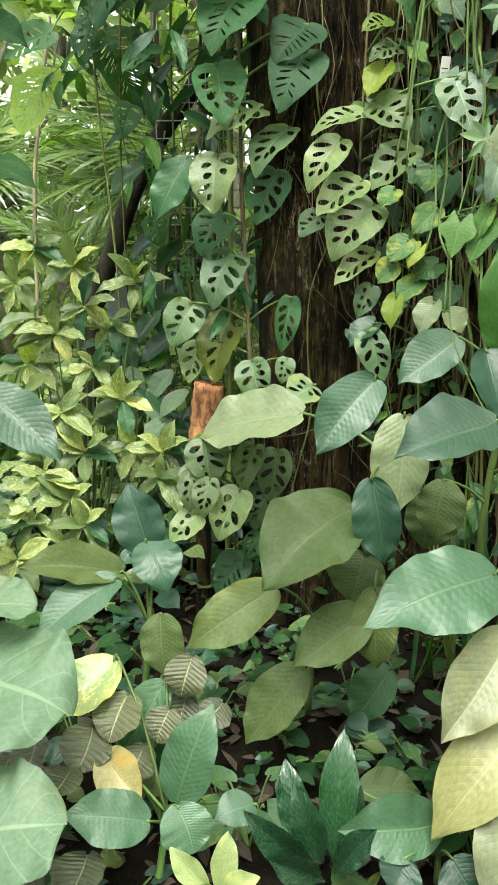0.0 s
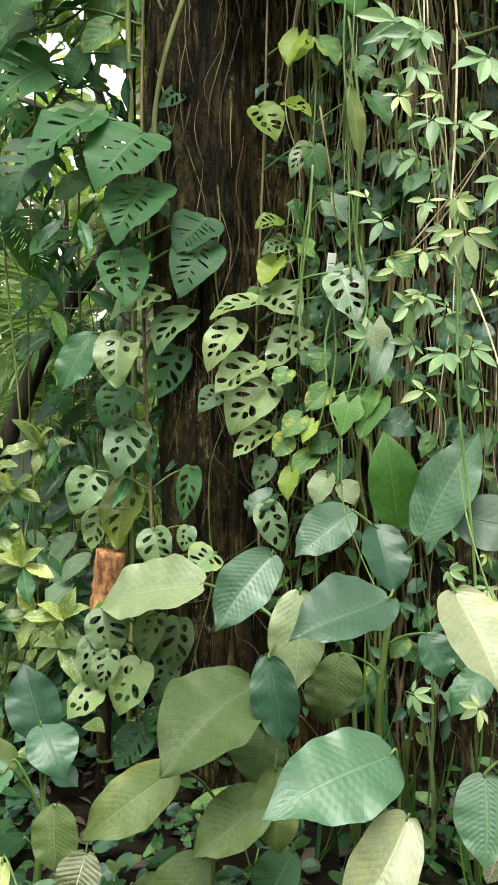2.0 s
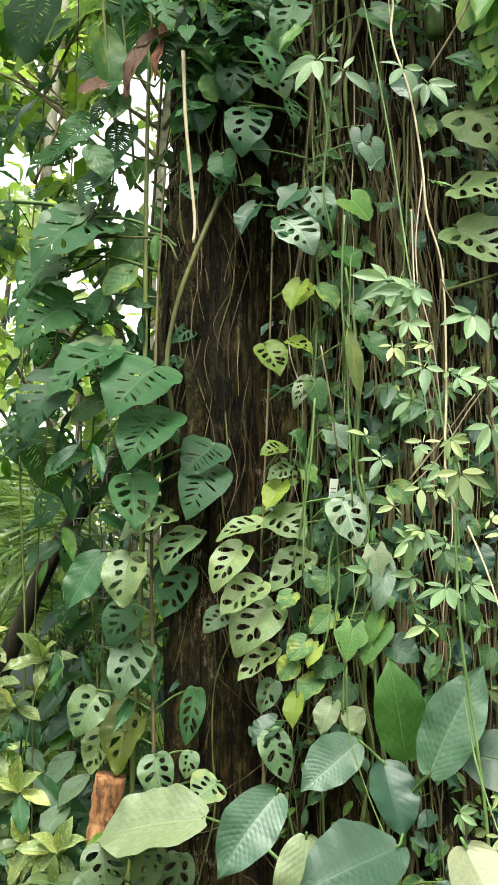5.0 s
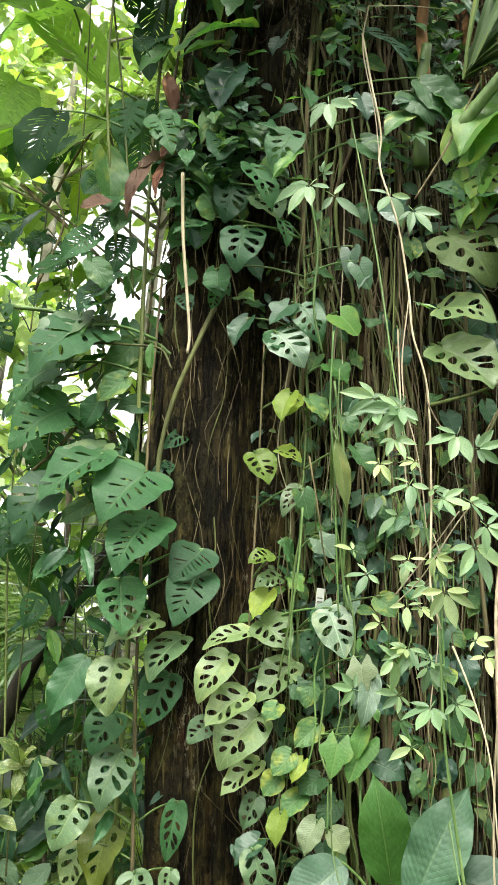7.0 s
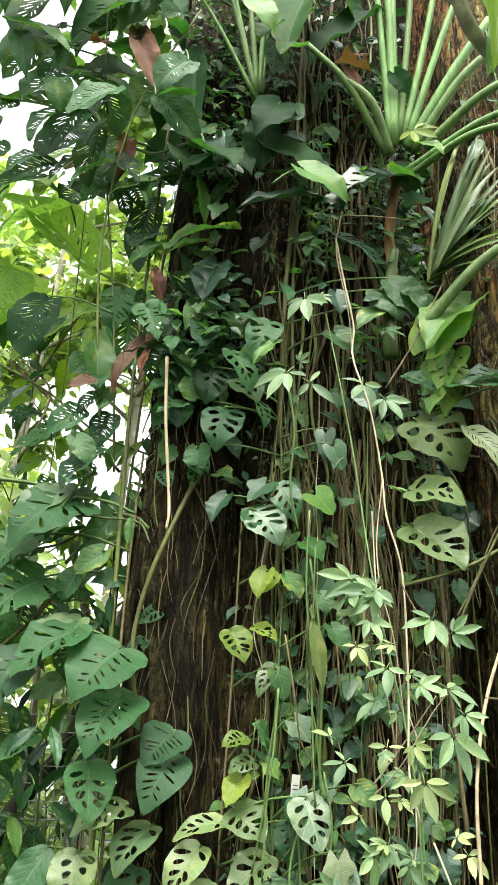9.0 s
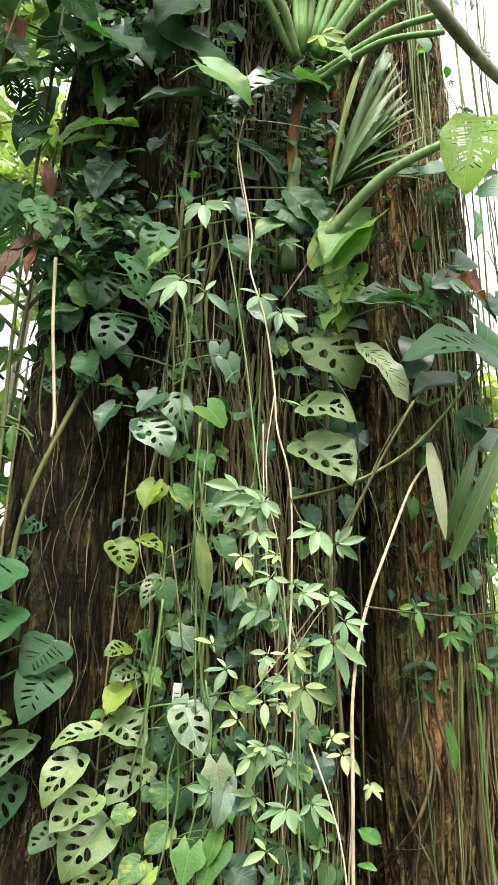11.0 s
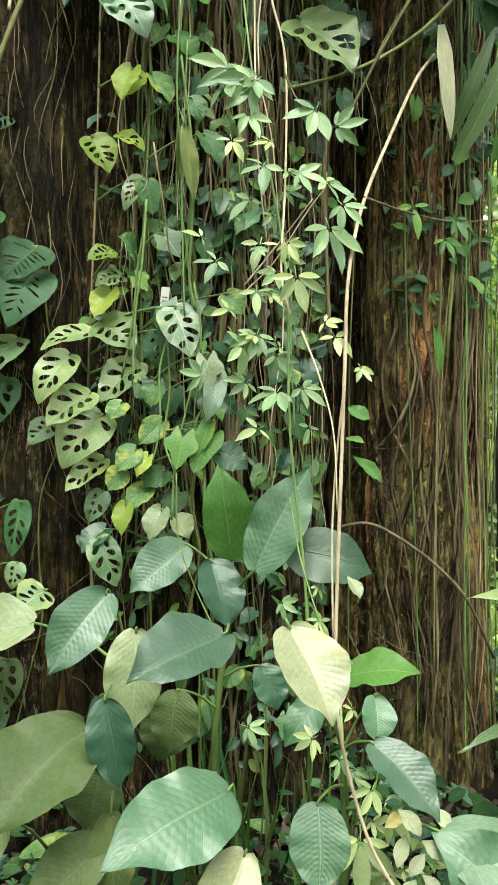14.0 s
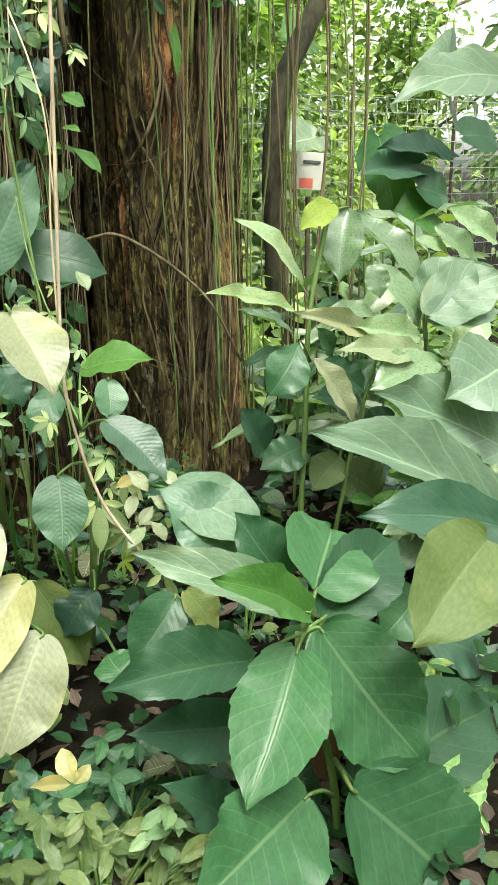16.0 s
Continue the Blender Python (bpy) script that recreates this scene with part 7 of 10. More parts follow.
leaf(plant, 'strap', STALK, (1.282, 2.920, 4.430), (1.662, 2.690, 4.464), 0.062)
leaf(plant, 'strap', STALK, (1.291, 2.920, 4.392), (1.664, 2.680, 4.407), 0.046)
leaf(plant, 'strap', STALK, (1.257, 2.920, 4.396), (1.666, 2.670, 4.349), 0.056)

plant = thing('toothed_plant', (1.160, 1.280, 0.000), 'bushy plant with large toothed dark green leaves', 'plant')
tube('stem', [(1.160, 1.280, 0.000), (1.170, 1.290, 0.250), (1.180, 1.300, 0.550)], 0.0126, 0.0088, GREEN_STEM, plant, 8, 6, 0.08)
tube('stem', [(1.245, 1.200, -0.161), (1.237, 1.220, 0.138), (1.212, 1.270, 0.388), (1.187, 1.290, 0.575)], 0.0110, 0.0077, GREEN_STEM, plant, 8, 6, 0.08)
leaf(plant, 'toothed', MID, (1.223, 1.280, 0.559), (1.422, 1.080, 0.223), 0.284, stalk=(1.184, 1.280, 0.559))
leaf(plant, 'toothed', MID, (1.146, 1.250, 0.542), (0.897, 1.050, 0.364), 0.211, stalk=(1.184, 1.280, 0.559))
leaf(plant, 'toothed', MID, (1.063, 1.300, 0.515), (0.688, 1.240, 0.605), 0.147, stalk=(1.184, 1.280, 0.559))
leaf(plant, 'broad', DEEP, (1.076, 1.380, 0.282), (0.773, 1.320, 0.411), 0.147, stalk=(1.136, 1.300, 0.443))
leaf(plant, 'toothed', SILVER, (1.217, 1.330, 0.575), (0.842, 1.460, 0.779), 0.113, stalk=(1.184, 1.280, 0.559))
leaf(plant, 'broad', BRIGHT, (1.182, 1.260, 0.619), (0.917, 1.200, 0.804), 0.110, stalk=(1.184, 1.280, 0.559))
leaf(plant, 'broad', MID, (1.270, 1.500, 0.569), (1.158, 1.550, 0.766), 0.147)
leaf(plant, 'broad', PLEAT, (1.343, 1.750, 0.512), (1.094, 1.860, 0.746), 0.238, stalk=(1.287, 1.600, 0.401))
leaf(plant, 'broad', MID, (1.241, 1.320, 0.633), (1.415, 1.500, 0.695), 0.264, stalk=(1.184, 1.280, 0.559))
leaf(plant, 'toothed', MID, (1.248, 1.300, 0.566), (1.607, 1.460, 0.637), 0.197, stalk=(1.184, 1.280, 0.559))
leaf(plant, 'broad', OLIVE, (1.581, 1.120, 0.764), (1.271, 1.000, 0.645), 0.234)
leaf(plant, 'broad', DEEP, (2.118, 1.550, 0.511), (1.539, 1.500, 0.708), 0.205)
leaf(plant, 'toothed', MID, (1.305, 1.220, 0.123), (1.895, 1.320, 0.097), 0.296, stalk=(1.271, 1.280, 0.174))
leaf(plant, 'toothed', MID, (1.091, 1.120, 0.258), (0.738, 0.950, 0.285), 0.257, stalk=(1.219, 1.200, 0.144))
leaf(plant, 'toothed', MID, (1.195, 1.100, 0.250), (1.487, 0.940, -0.124), 0.360, stalk=(1.219, 1.200, 0.249))
leaf(plant, 'broad', MID, (1.029, 1.650, 0.520), (0.876, 1.600, 0.395), 0.142, stalk=(1.144, 1.600, 0.287))
leaf(plant, 'broad', OLIVE, (1.055, 1.650, 0.535), (1.126, 1.600, 0.410), 0.106)
leaf(plant, 'broad', PATTERNGREEN, (1.804, 1.200, -0.073), (1.415, 1.100, 0.080), 0.207)
leaf(plant, 'broad', CELERY, (1.895, 1.300, 0.019), (1.767, 1.250, -0.113), 0.211)
leaf(plant, 'broad', DEEP, (1.774, 1.500, 0.248), (1.983, 1.450, 0.132), 0.212)
leaf(plant, 'broad', MID, (1.279, 1.360, 0.103), (1.072, 1.320, 0.132), 0.192)
leaf(plant, 'broad', MID, (1.814, 1.600, 0.341), (1.644, 1.550, 0.266), 0.193)
leaf(plant, 'broad', DEEP, (1.809, 1.500, 0.085), (2.078, 1.500, 0.036), 0.207)
leaf(plant, 'broad', MID, (1.611, 1.500, 0.143), (1.756, 1.450, -0.085), 0.212)
leaf(plant, 'broad', SHADE_LEAF, (1.535, 1.500, 0.006), (1.338, 1.450, 0.221), 0.188)
leaf(plant, 'broad', MID, (1.234, 1.700, 0.221), (1.054, 1.650, 0.410), 0.146)
leaf(plant, 'broad', DEEP, (1.010, 1.300, 0.078), (0.818, 1.250, 0.310), 0.131)
leaf(plant, 'broad', SHADE_LEAF, (1.553, 1.350, -0.249), (1.709, 1.300, -0.343), 0.221)
leaf(plant, 'broad', MID, (1.812, 1.250, -0.289), (1.826, 1.200, -0.420), 0.241)
leaf(plant, 'broad', DRYLEAF, (1.232, 1.300, 0.270), (1.245, 1.260, 0.126), 0.088)

plant = thing('ginger_plant', (1.950, 2.450, 0.050), 'clump of cane stems with smooth pale lance leaves', 'plant')
tube('stem', [(1.934, 2.450, 0.152), (1.954, 2.450, 0.624), (1.967, 2.450, 1.059), (2.051, 2.460, 1.431)], 0.0120, 0.0084, GREEN_STEM, plant, 8, 6, 0.08)
tube('stem', [(2.029, 2.350, 0.169), (2.081, 2.320, 0.547), (2.131, 2.300, 0.790), (2.198, 2.320, 0.930)], 0.0090, 0.0063, GREEN_STEM, plant, 8, 6, 0.08)
tube('stem', [(2.507, 2.300, 0.232), (2.521, 2.380, 0.650), (2.484, 2.400, 1.026)], 0.0090, 0.0063, GREEN_STEM, plant, 8, 6, 0.08)
tube('stem', [(2.329, 2.600, 0.819), (2.462, 2.600, 1.089), (2.517, 2.650, 1.355)], 0.0070, 0.0049, GREEN_STEM, plant, 8, 6, 0.08)
leaf(plant, 'lance', LANCE, (1.968, 2.500, 1.162), (1.670, 2.420, 1.434), 0.122, stalk=(1.997, 2.450, 1.057))
leaf(plant, 'lance', LANCE, (1.902, 2.450, 1.082), (1.493, 2.360, 1.203), 0.082, stalk=(1.967, 2.450, 1.038))
leaf(plant, 'lance', PALE, (2.249, 2.400, 0.950), (1.851, 2.360, 1.102), 0.093)
leaf(plant, 'lance', LANCE, (2.170, 2.500, 1.440), (2.075, 2.420, 1.184), 0.161, stalk=(2.046, 2.460, 1.411))
leaf(plant, 'broad', LIME, (2.070, 2.460, 1.460), (1.905, 2.420, 1.381), 0.108, stalk=(2.051, 2.460, 1.421))
leaf(plant, 'lance', LANCE, (2.337, 2.700, 1.415), (2.622, 2.550, 1.092), 0.165)
leaf(plant, 'lance', LANCE, (2.339, 2.720, 1.376), (2.538, 2.650, 1.254), 0.111)
leaf(plant, 'lance', LANCE, (2.313, 2.500, 1.225), (2.506, 2.420, 0.967), 0.127)
leaf(plant, 'lance', LANCE, (2.278, 2.500, 1.223), (2.302, 2.450, 1.100), 0.105)
leaf(plant, 'broad', SILVER, (2.498, 2.420, 1.026), (2.680, 2.360, 1.242), 0.264, stalk=(2.516, 2.400, 0.788))
leaf(plant, 'broad', SILVER, (2.464, 2.380, 1.026), (2.799, 2.300, 1.192), 0.254, stalk=(2.516, 2.400, 0.788))
leaf(plant, 'broad', SILVER, (2.458, 2.360, 1.025), (2.801, 2.300, 1.042), 0.183, stalk=(2.516, 2.400, 0.788))
leaf(plant, 'lance', LANCE, (2.324, 2.500, 1.017), (2.062, 2.460, 1.092), 0.076)
leaf(plant, 'lance', LANCE, (2.476, 2.400, 0.932), (2.108, 2.360, 1.030), 0.117)
leaf(plant, 'lance', CELERY, (2.418, 2.300, 0.892), (1.977, 2.260, 0.976), 0.118)
leaf(plant, 'lance', LANCE, (2.436, 2.260, 0.870), (2.073, 2.200, 0.828), 0.159)
leaf(plant, 'spoon', MID, (1.830, 2.300, 1.001), (1.680, 2.250, 0.844), 0.164, stalk=(1.908, 2.350, 0.914))
leaf(plant, 'lance', PALE, (1.855, 2.250, 0.947), (2.013, 2.200, 0.701), 0.110)
leaf(plant, 'broad', MID, (1.935, 2.300, 0.916), (2.105, 2.260, 0.793), 0.113)
leaf(plant, 'spoon', MID, (1.964, 2.400, 1.025), (2.034, 2.380, 0.916), 0.102)
leaf(plant, 'broad', DEEP, (1.883, 2.620, 0.491), (1.749, 2.600, 0.703), 0.162)
leaf(plant, 'broad', MID, (1.980, 2.500, 0.541), (1.764, 2.460, 0.498), 0.153)
leaf(plant, 'broad', OLIVE, (2.087, 2.400, 0.495), (1.932, 2.360, 0.406), 0.147)
leaf(plant, 'broad', OLIVE, (2.132, 2.420, 0.424), (2.301, 2.400, 0.260), 0.248)
leaf(plant, 'toothed', SILVER, (2.540, 1.950, 0.574), (1.887, 1.900, 0.912), 0.284)
leaf(plant, 'toothed', SILVER, (2.303, 1.750, 0.478), (1.480, 1.660, 0.915), 0.263)
leaf(plant, 'broad', SILVER, (2.484, 1.950, 0.923), (2.159, 1.900, 0.842), 0.303)
leaf(plant, 'lance', LANCE, (2.970, 2.850, 1.409), (3.291, 2.800, 1.237), 0.156)
leaf(plant, 'lance', LANCE, (2.864, 2.800, 1.336), (3.115, 2.750, 1.142), 0.144)
leaf(plant, 'lance', LANCE, (2.755, 2.800, 1.272), (2.945, 2.760, 1.206), 0.113)
leaf(plant, 'lance', LANCE, (2.489, 2.600, 1.133), (2.291, 2.560, 1.016), 0.105)
leaf(plant, 'lance', MID, (2.272, 2.700, 1.273), (2.358, 2.660, 1.204), 0.097)
leaf(plant, 'lance', MID, (2.310, 2.500, 0.840), (2.117, 2.460, 0.734), 0.113)
leaf(plant, 'lance', LANCE, (2.914, 2.500, 0.970), (2.694, 2.460, 0.852), 0.145)
leaf(plant, 'broad', DEEP, (2.222, 2.450, 0.676), (1.969, 2.400, 0.768), 0.164)
leaf(plant, 'broad', MID, (2.273, 2.300, 0.658), (2.083, 2.260, 0.586), 0.167)

plant = thing('taro_plant', (4.300, 4.900, 0.050), 'tall taro with broad pale leaves beside the fence', 'plant', 'taros by the fence')
tube('stem', [(4.300, 4.900, 0.050), (4.300, 4.900, 0.800), (4.320, 4.900, 1.500)], 0.0230, 0.0160, GREEN_STEM, plant, 8, 6, 0.08)
leaf(plant, 'heart', SILVER, (5.281, 4.800, 2.251), (4.063, 4.600, 2.059), 0.496)
leaf(plant, 'heart', SILVER, (4.832, 4.900, 2.088), (4.509, 4.800, 2.344), 0.854)
leaf(plant, 'heart', DEEP, (4.054, 4.300, 1.611), (3.482, 4.200, 1.563), 0.256)
leaf(plant, 'heart', DEEP, (4.318, 4.300, 1.646), (3.626, 4.200, 1.710), 0.230)
leaf(plant, 'heart', MID, (3.945, 4.600, 1.788), (4.047, 4.600, 1.367), 0.459)
leaf(plant, 'heart', BRIGHT, (3.894, 5.400, 2.489), (3.657, 5.400, 2.477), 0.434)
leaf(plant, 'heart', BRIGHT, (4.110, 4.200, 1.295), (3.779, 4.200, 1.339), 0.373)
leaf(plant, 'heart', BRIGHT, (3.851, 4.400, 1.557), (3.955, 4.400, 1.243), 0.380)
leaf(plant, 'heart', SILVER, (3.573, 4.800, 1.796), (3.309, 4.800, 1.723), 0.325)
leaf(plant, 'heart', MID, (4.405, 4.300, 1.788), (4.769, 4.300, 1.756), 0.307)
leaf(plant, 'heart', MID, (3.955, 4.200, 1.474), (4.248, 4.200, 1.398), 0.299)

plant = thing('small_leaf_shrub', (0.620, 1.250, 0.000), 'low shrub with small light green and yellow leaves', 'shrub')
tube('stem', [(0.620, 1.250, 0.000), (0.620, 1.270, 0.100), (0.620, 1.280, 0.200)], 0.0057, 0.0040, GREEN_STEM, plant, 8, 6, 0.08)
leaf(plant, 'spoon', YELLOW, (0.598, 1.200, 0.439), (0.591, 1.250, 0.493), 0.042)
leaf(plant, 'spoon', YELLOW, (0.590, 1.200, 0.442), (0.507, 1.150, 0.510), 0.029)
leaf(plant, 'spoon', YELLOW, (0.598, 1.200, 0.439), (0.632, 1.200, 0.471), 0.029)
leaf(plant, 'spoon', PALE, (1.007, 1.900, 0.796), (1.047, 1.850, 0.748), 0.043)
leaf(plant, 'spoon', PALE, (1.032, 1.900, 0.730), (0.985, 1.850, 0.682), 0.037)
leaf(plant, 'spoon', PALE, (1.073, 1.900, 0.708), (1.114, 1.850, 0.676), 0.041)
leaf(plant, 'spoon', YELLOW, (1.047, 1.950, 0.755), (0.976, 1.900, 0.754), 0.034)
leaf(plant, 'spoon', PALE, (1.049, 1.850, 0.656), (1.073, 1.800, 0.614), 0.040)
leaf(plant, 'spoon', CELERY, (1.034, 1.850, 0.643), (0.963, 1.800, 0.618), 0.037)
leaf(plant, 'spoon', PALE, (1.067, 1.850, 0.591), (1.091, 1.800, 0.533), 0.037)
leaf(plant, 'spoon', PALE, (1.072, 1.880, 0.686), (1.017, 1.850, 0.654), 0.034)
leaf(plant, 'spoon', CELERY, (1.131, 1.950, 0.759), (1.156, 1.900, 0.727), 0.039)

plant = thing('dry_vine', (1.685, 3.000, 3.132), 'long pale dry vine stem arching down through leaves', 'vine', 'dry vines')
tube('stem', [(1.685, 3.000, 3.132), (1.536, 2.850, 2.972), (1.317, 2.600, 2.676), (1.130, 2.400, 2.392), (0.997, 2.200, 2.135), (0.945, 2.100, 1.882), (0.920, 2.060, 1.591), (0.885, 2.000, 1.248), (0.866, 1.950, 1.057), (0.878, 1.900, 0.900), (0.919, 1.850, 0.733), (0.994, 1.800, 0.597)], 0.0060, 0.0042, PALE_STEM, plant, 8, 6, 0.08)
tube('strand', [(0.955, 2.120, 1.853), (0.926, 2.100, 1.662), (0.897, 2.060, 1.448), (0.878, 2.000, 1.193)], 0.003, 0.003, PALE_STEM, plant, 6, 6, 0.12)
tube('strand', [(0.899, 2.300, 1.986), (0.913, 2.200, 1.856), (0.915, 2.100, 1.706), (0.911, 2.060, 1.505)], 0.003, 0.002, PALE_STEM, plant, 6, 6, 0.12)

plant = thing('dry_vine', (0.829, 2.980, 4.628), 'thin pale vine hanging down the trunk', 'vine', 'dry vines')
tube('stem', [(0.829, 2.980, 4.628), (0.858, 2.950, 4.353), (0.888, 2.920, 4.091), (0.875, 2.900, 3.911), (0.913, 2.800, 3.611), (0.926, 2.720, 3.289), (0.916, 2.650, 3.080), (0.931, 2.550, 2.836), (0.909, 2.480, 2.450), (0.871, 2.400, 2.171), (0.882, 2.350, 2.036)], 0.0046, 0.0032, PALE_STEM, plant, 8, 6, 0.08)
tube('strand', [(0.926, 2.720, 3.244), (0.878, 2.660, 2.993), (0.862, 2.600, 2.805)], 0.003, 0.002, PALE_STEM, plant, 6, 6, 0.12)
tube('strand', [(0.852, 2.950, 4.749), (0.823, 2.950, 4.527), (0.866, 2.930, 4.190), (0.876, 2.900, 3.899)], 0.003, 0.002, PALE_STEM, plant, 6, 6, 0.12)
tube('strand', [(0.852, 2.950, 4.749), (1.024, 2.900, 4.723), (1.198, 2.900, 4.724)], 0.002, 0.002, PALE_STEM, plant, 6, 6, 0.12)
tube('strand', [(0.635, 2.750, 1.561), (0.630, 2.700, 1.367), (0.638, 2.500, 1.245), (0.645, 2.300, 1.169)], 0.003, 0.002, GREEN_STEM, plant, 6, 6, 0.12)
tube('strand', [(0.902, 2.400, 1.507), (0.894, 2.300, 1.367), (0.900, 2.200, 1.245), (0.902, 2.100, 1.165)], 0.003, 0.002, GREEN_STEM, plant, 6, 6, 0.12)
tube('strand', [(1.328, 3.050, 1.325), (1.400, 2.950, 1.350), (1.491, 2.900, 1.308), (1.654, 2.900, 1.196), (1.798, 2.900, 1.050), (1.953, 2.950, 0.799)], 0.007, 0.006, ROOT, plant, 6, 6, 0.12)
tube('strand', [(1.130, 2.400, 2.401), (1.430, 2.700, 2.447), (1.717, 2.900, 2.480), (2.025, 3.000, 2.533)], 0.004, 0.003, ROOT, plant, 6, 6, 0.12)
tube('strand', [(1.318, 2.900, 4.365), (1.152, 2.880, 4.013), (1.001, 2.850, 3.744)], 0.005, 0.004, ROOT, plant, 6, 6, 0.12)
tube('strand', [(1.498, 2.700, 3.284), (1.349, 2.750, 3.007), (1.207, 2.800, 2.706)], 0.006, 0.005, GREEN_ROOT, plant, 6, 6, 0.12)
tube('strand', [(1.067, 2.950, 2.913), (1.283, 2.900, 2.977), (1.495, 2.880, 3.099), (1.677, 2.880, 3.268), (1.913, 2.850, 3.568)], 0.007, 0.006, GREEN_ROOT, plant, 6, 6, 0.12)
tube('strand', [(1.279, 2.950, 2.804), (1.368, 2.950, 2.959), (1.504, 2.950, 3.228), (1.726, 2.950, 3.536)], 0.004, 0.003, ROOT, plant, 6, 6, 0.12)
tube('strand', [(0.708, 3.000, 2.824), (0.736, 2.980, 2.481), (0.727, 2.980, 2.241), (0.742, 2.950, 2.119)], 0.006, 0.006, GREEN_STEM, plant, 6, 6, 0.12)
tube('strand', [(0.587, 3.050, 2.446), (0.558, 3.050, 2.284), (0.539, 3.050, 2.082), (0.500, 3.050, 1.881)], 0.005, 0.004, GREEN_STEM, plant, 6, 6, 0.12)
tube('strand', [(0.651, 3.000, 2.041), (0.658, 2.980, 1.841), (0.634, 2.950, 1.664), (0.654, 2.850, 1.554)], 0.004, 0.004, GREEN_STEM, plant, 6, 6, 0.12)
tube('strand', [(0.780, 2.850, 1.840), (0.721, 2.850, 1.724), (0.693, 2.850, 1.629)], 0.004, 0.004, GREEN_STEM, plant, 6, 6, 0.12)
tube('strand', [(0.752, 2.850, 1.571), (0.745, 2.800, 1.386), (0.759, 2.750, 1.263)], 0.005, 0.005, GREEN_STEM, plant, 6, 6, 0.12)
tube('strand', [(0.615, 3.050, 3.820), (0.644, 3.050, 3.610), (0.628, 3.050, 3.341), (0.663, 3.050, 3.142)], 0.006, 0.005, GREEN_STEM, plant, 6, 6, 0.12)
tube('strand', [(0.711, 3.050, 3.026), (0.742, 3.030, 2.748), (0.736, 3.000, 2.489), (0.715, 3.000, 2.255)], 0.005, 0.005, GREEN_STEM, plant, 6, 6, 0.12)
tube('strand', [(0.911, 2.500, 2.778), (0.940, 2.450, 2.678), (0.984, 2.400, 2.623)], 0.003, 0.002, ROOT, plant, 6, 6, 0.12)
tube('strand', [(0.776, 2.450, 2.112), (0.853, 2.420, 2.194), (0.932, 2.350, 2.333), (0.965, 2.300, 2.388)], 0.002, 0.002, PALE_STEM, plant, 6, 6, 0.12)

plant = thing('dry_vine', (0.070, 3.150, 3.973), 'pinkish dry aerial root hanging beside a dark trunk', 'vine', 'dry vines')
tube('stem', [(0.070, 3.150, 3.973), (0.084, 3.120, 3.665), (0.111, 3.100, 3.388), (0.128, 3.100, 3.211), (0.123, 3.100, 3.129)], 0.0080, 0.0056, PALE_STEM, plant, 8, 6, 0.08)
tube('strand', [(0.235, 3.300, 3.422), (0.135, 3.280, 3.161), (0.062, 3.280, 2.933), (0.027, 3.280, 2.690), (0.057, 3.280, 2.459)], 0.011, 0.009, GREEN_ROOT, plant, 6, 6, 0.12)
tube('strand', [(0.026, 3.400, 3.199), (0.012, 3.380, 2.986), (0.003, 3.380, 2.786), (0.039, 3.380, 2.546), (0.046, 3.380, 2.312)], 0.02, 0.016, BARK, plant, 6, 6, 0.12)
tube('strand', [(-0.302, 3.500, 3.306), (-0.137, 3.400, 3.266), (0.008, 3.350, 3.237), (0.063, 3.300, 3.129)], 0.006, 0.005, GREEN_ROOT, plant, 6, 6, 0.12)
tube('strand', [(-0.588, 3.600, 3.589), (-0.499, 3.700, 4.024), (-0.686, 3.800, 4.262)], 0.007, 0.005, ROOT, plant, 6, 6, 0.12)
tube('strand', [(-0.787, 3.600, 4.129), (-0.486, 3.600, 3.971), (-0.239, 3.600, 3.778), (0.019, 3.500, 3.638)], 0.006, 0.005, GREEN_ROOT, plant, 6, 6, 0.12)

plant = thing('withered_leaf', (0.000, 3.200, 4.300), 'curled brown dead leaf caught in the climbers', 'dead leaf', 'dead leaves')
tube('leaf_stalk', [(0.000, 3.200, 4.300), (0.020, 3.200, 4.250)], 0.0034, 0.0024, DRY, plant, 8, 6, 0.08)
leaf(plant, 'broad', DRYLEAF, (0.047, 3.250, 4.131), (-0.134, 3.200, 4.007), 0.107)
leaf(plant, 'broad', DRYLEAF, (-0.073, 3.200, 4.046), (-0.166, 3.180, 3.825), 0.078)
leaf(plant, 'broad', DRYLEAF, (-0.008, 3.200, 4.054), (-0.049, 3.200, 3.881), 0.047)
leaf(plant, 'broad', DRYLEAF, (-0.134, 3.200, 4.007), (-0.164, 3.200, 3.763), 0.039)
leaf(plant, 'spoon', DRYLEAF, (0.042, 3.220, 4.169), (-0.031, 3.200, 4.076), 0.061)
leaf(plant, 'spoon', DRYLEAF, (-0.226, 3.300, 3.900), (-0.377, 3.300, 3.866), 0.100)

plant = thing('withered_leaf', (-0.270, 3.000, 5.951), 'hanging reddish brown dead leaf blade', 'dead leaf', 'dead leaves')
tube('leaf_stalk', [(-0.270, 3.000, 5.951), (-0.221, 2.980, 5.846)], 0.0034, 0.0024, DRY, plant, 8, 6, 0.08)
leaf(plant, 'broad', DRYLEAF, (-0.233, 2.980, 5.880), (-0.077, 2.920, 5.378), 0.144)

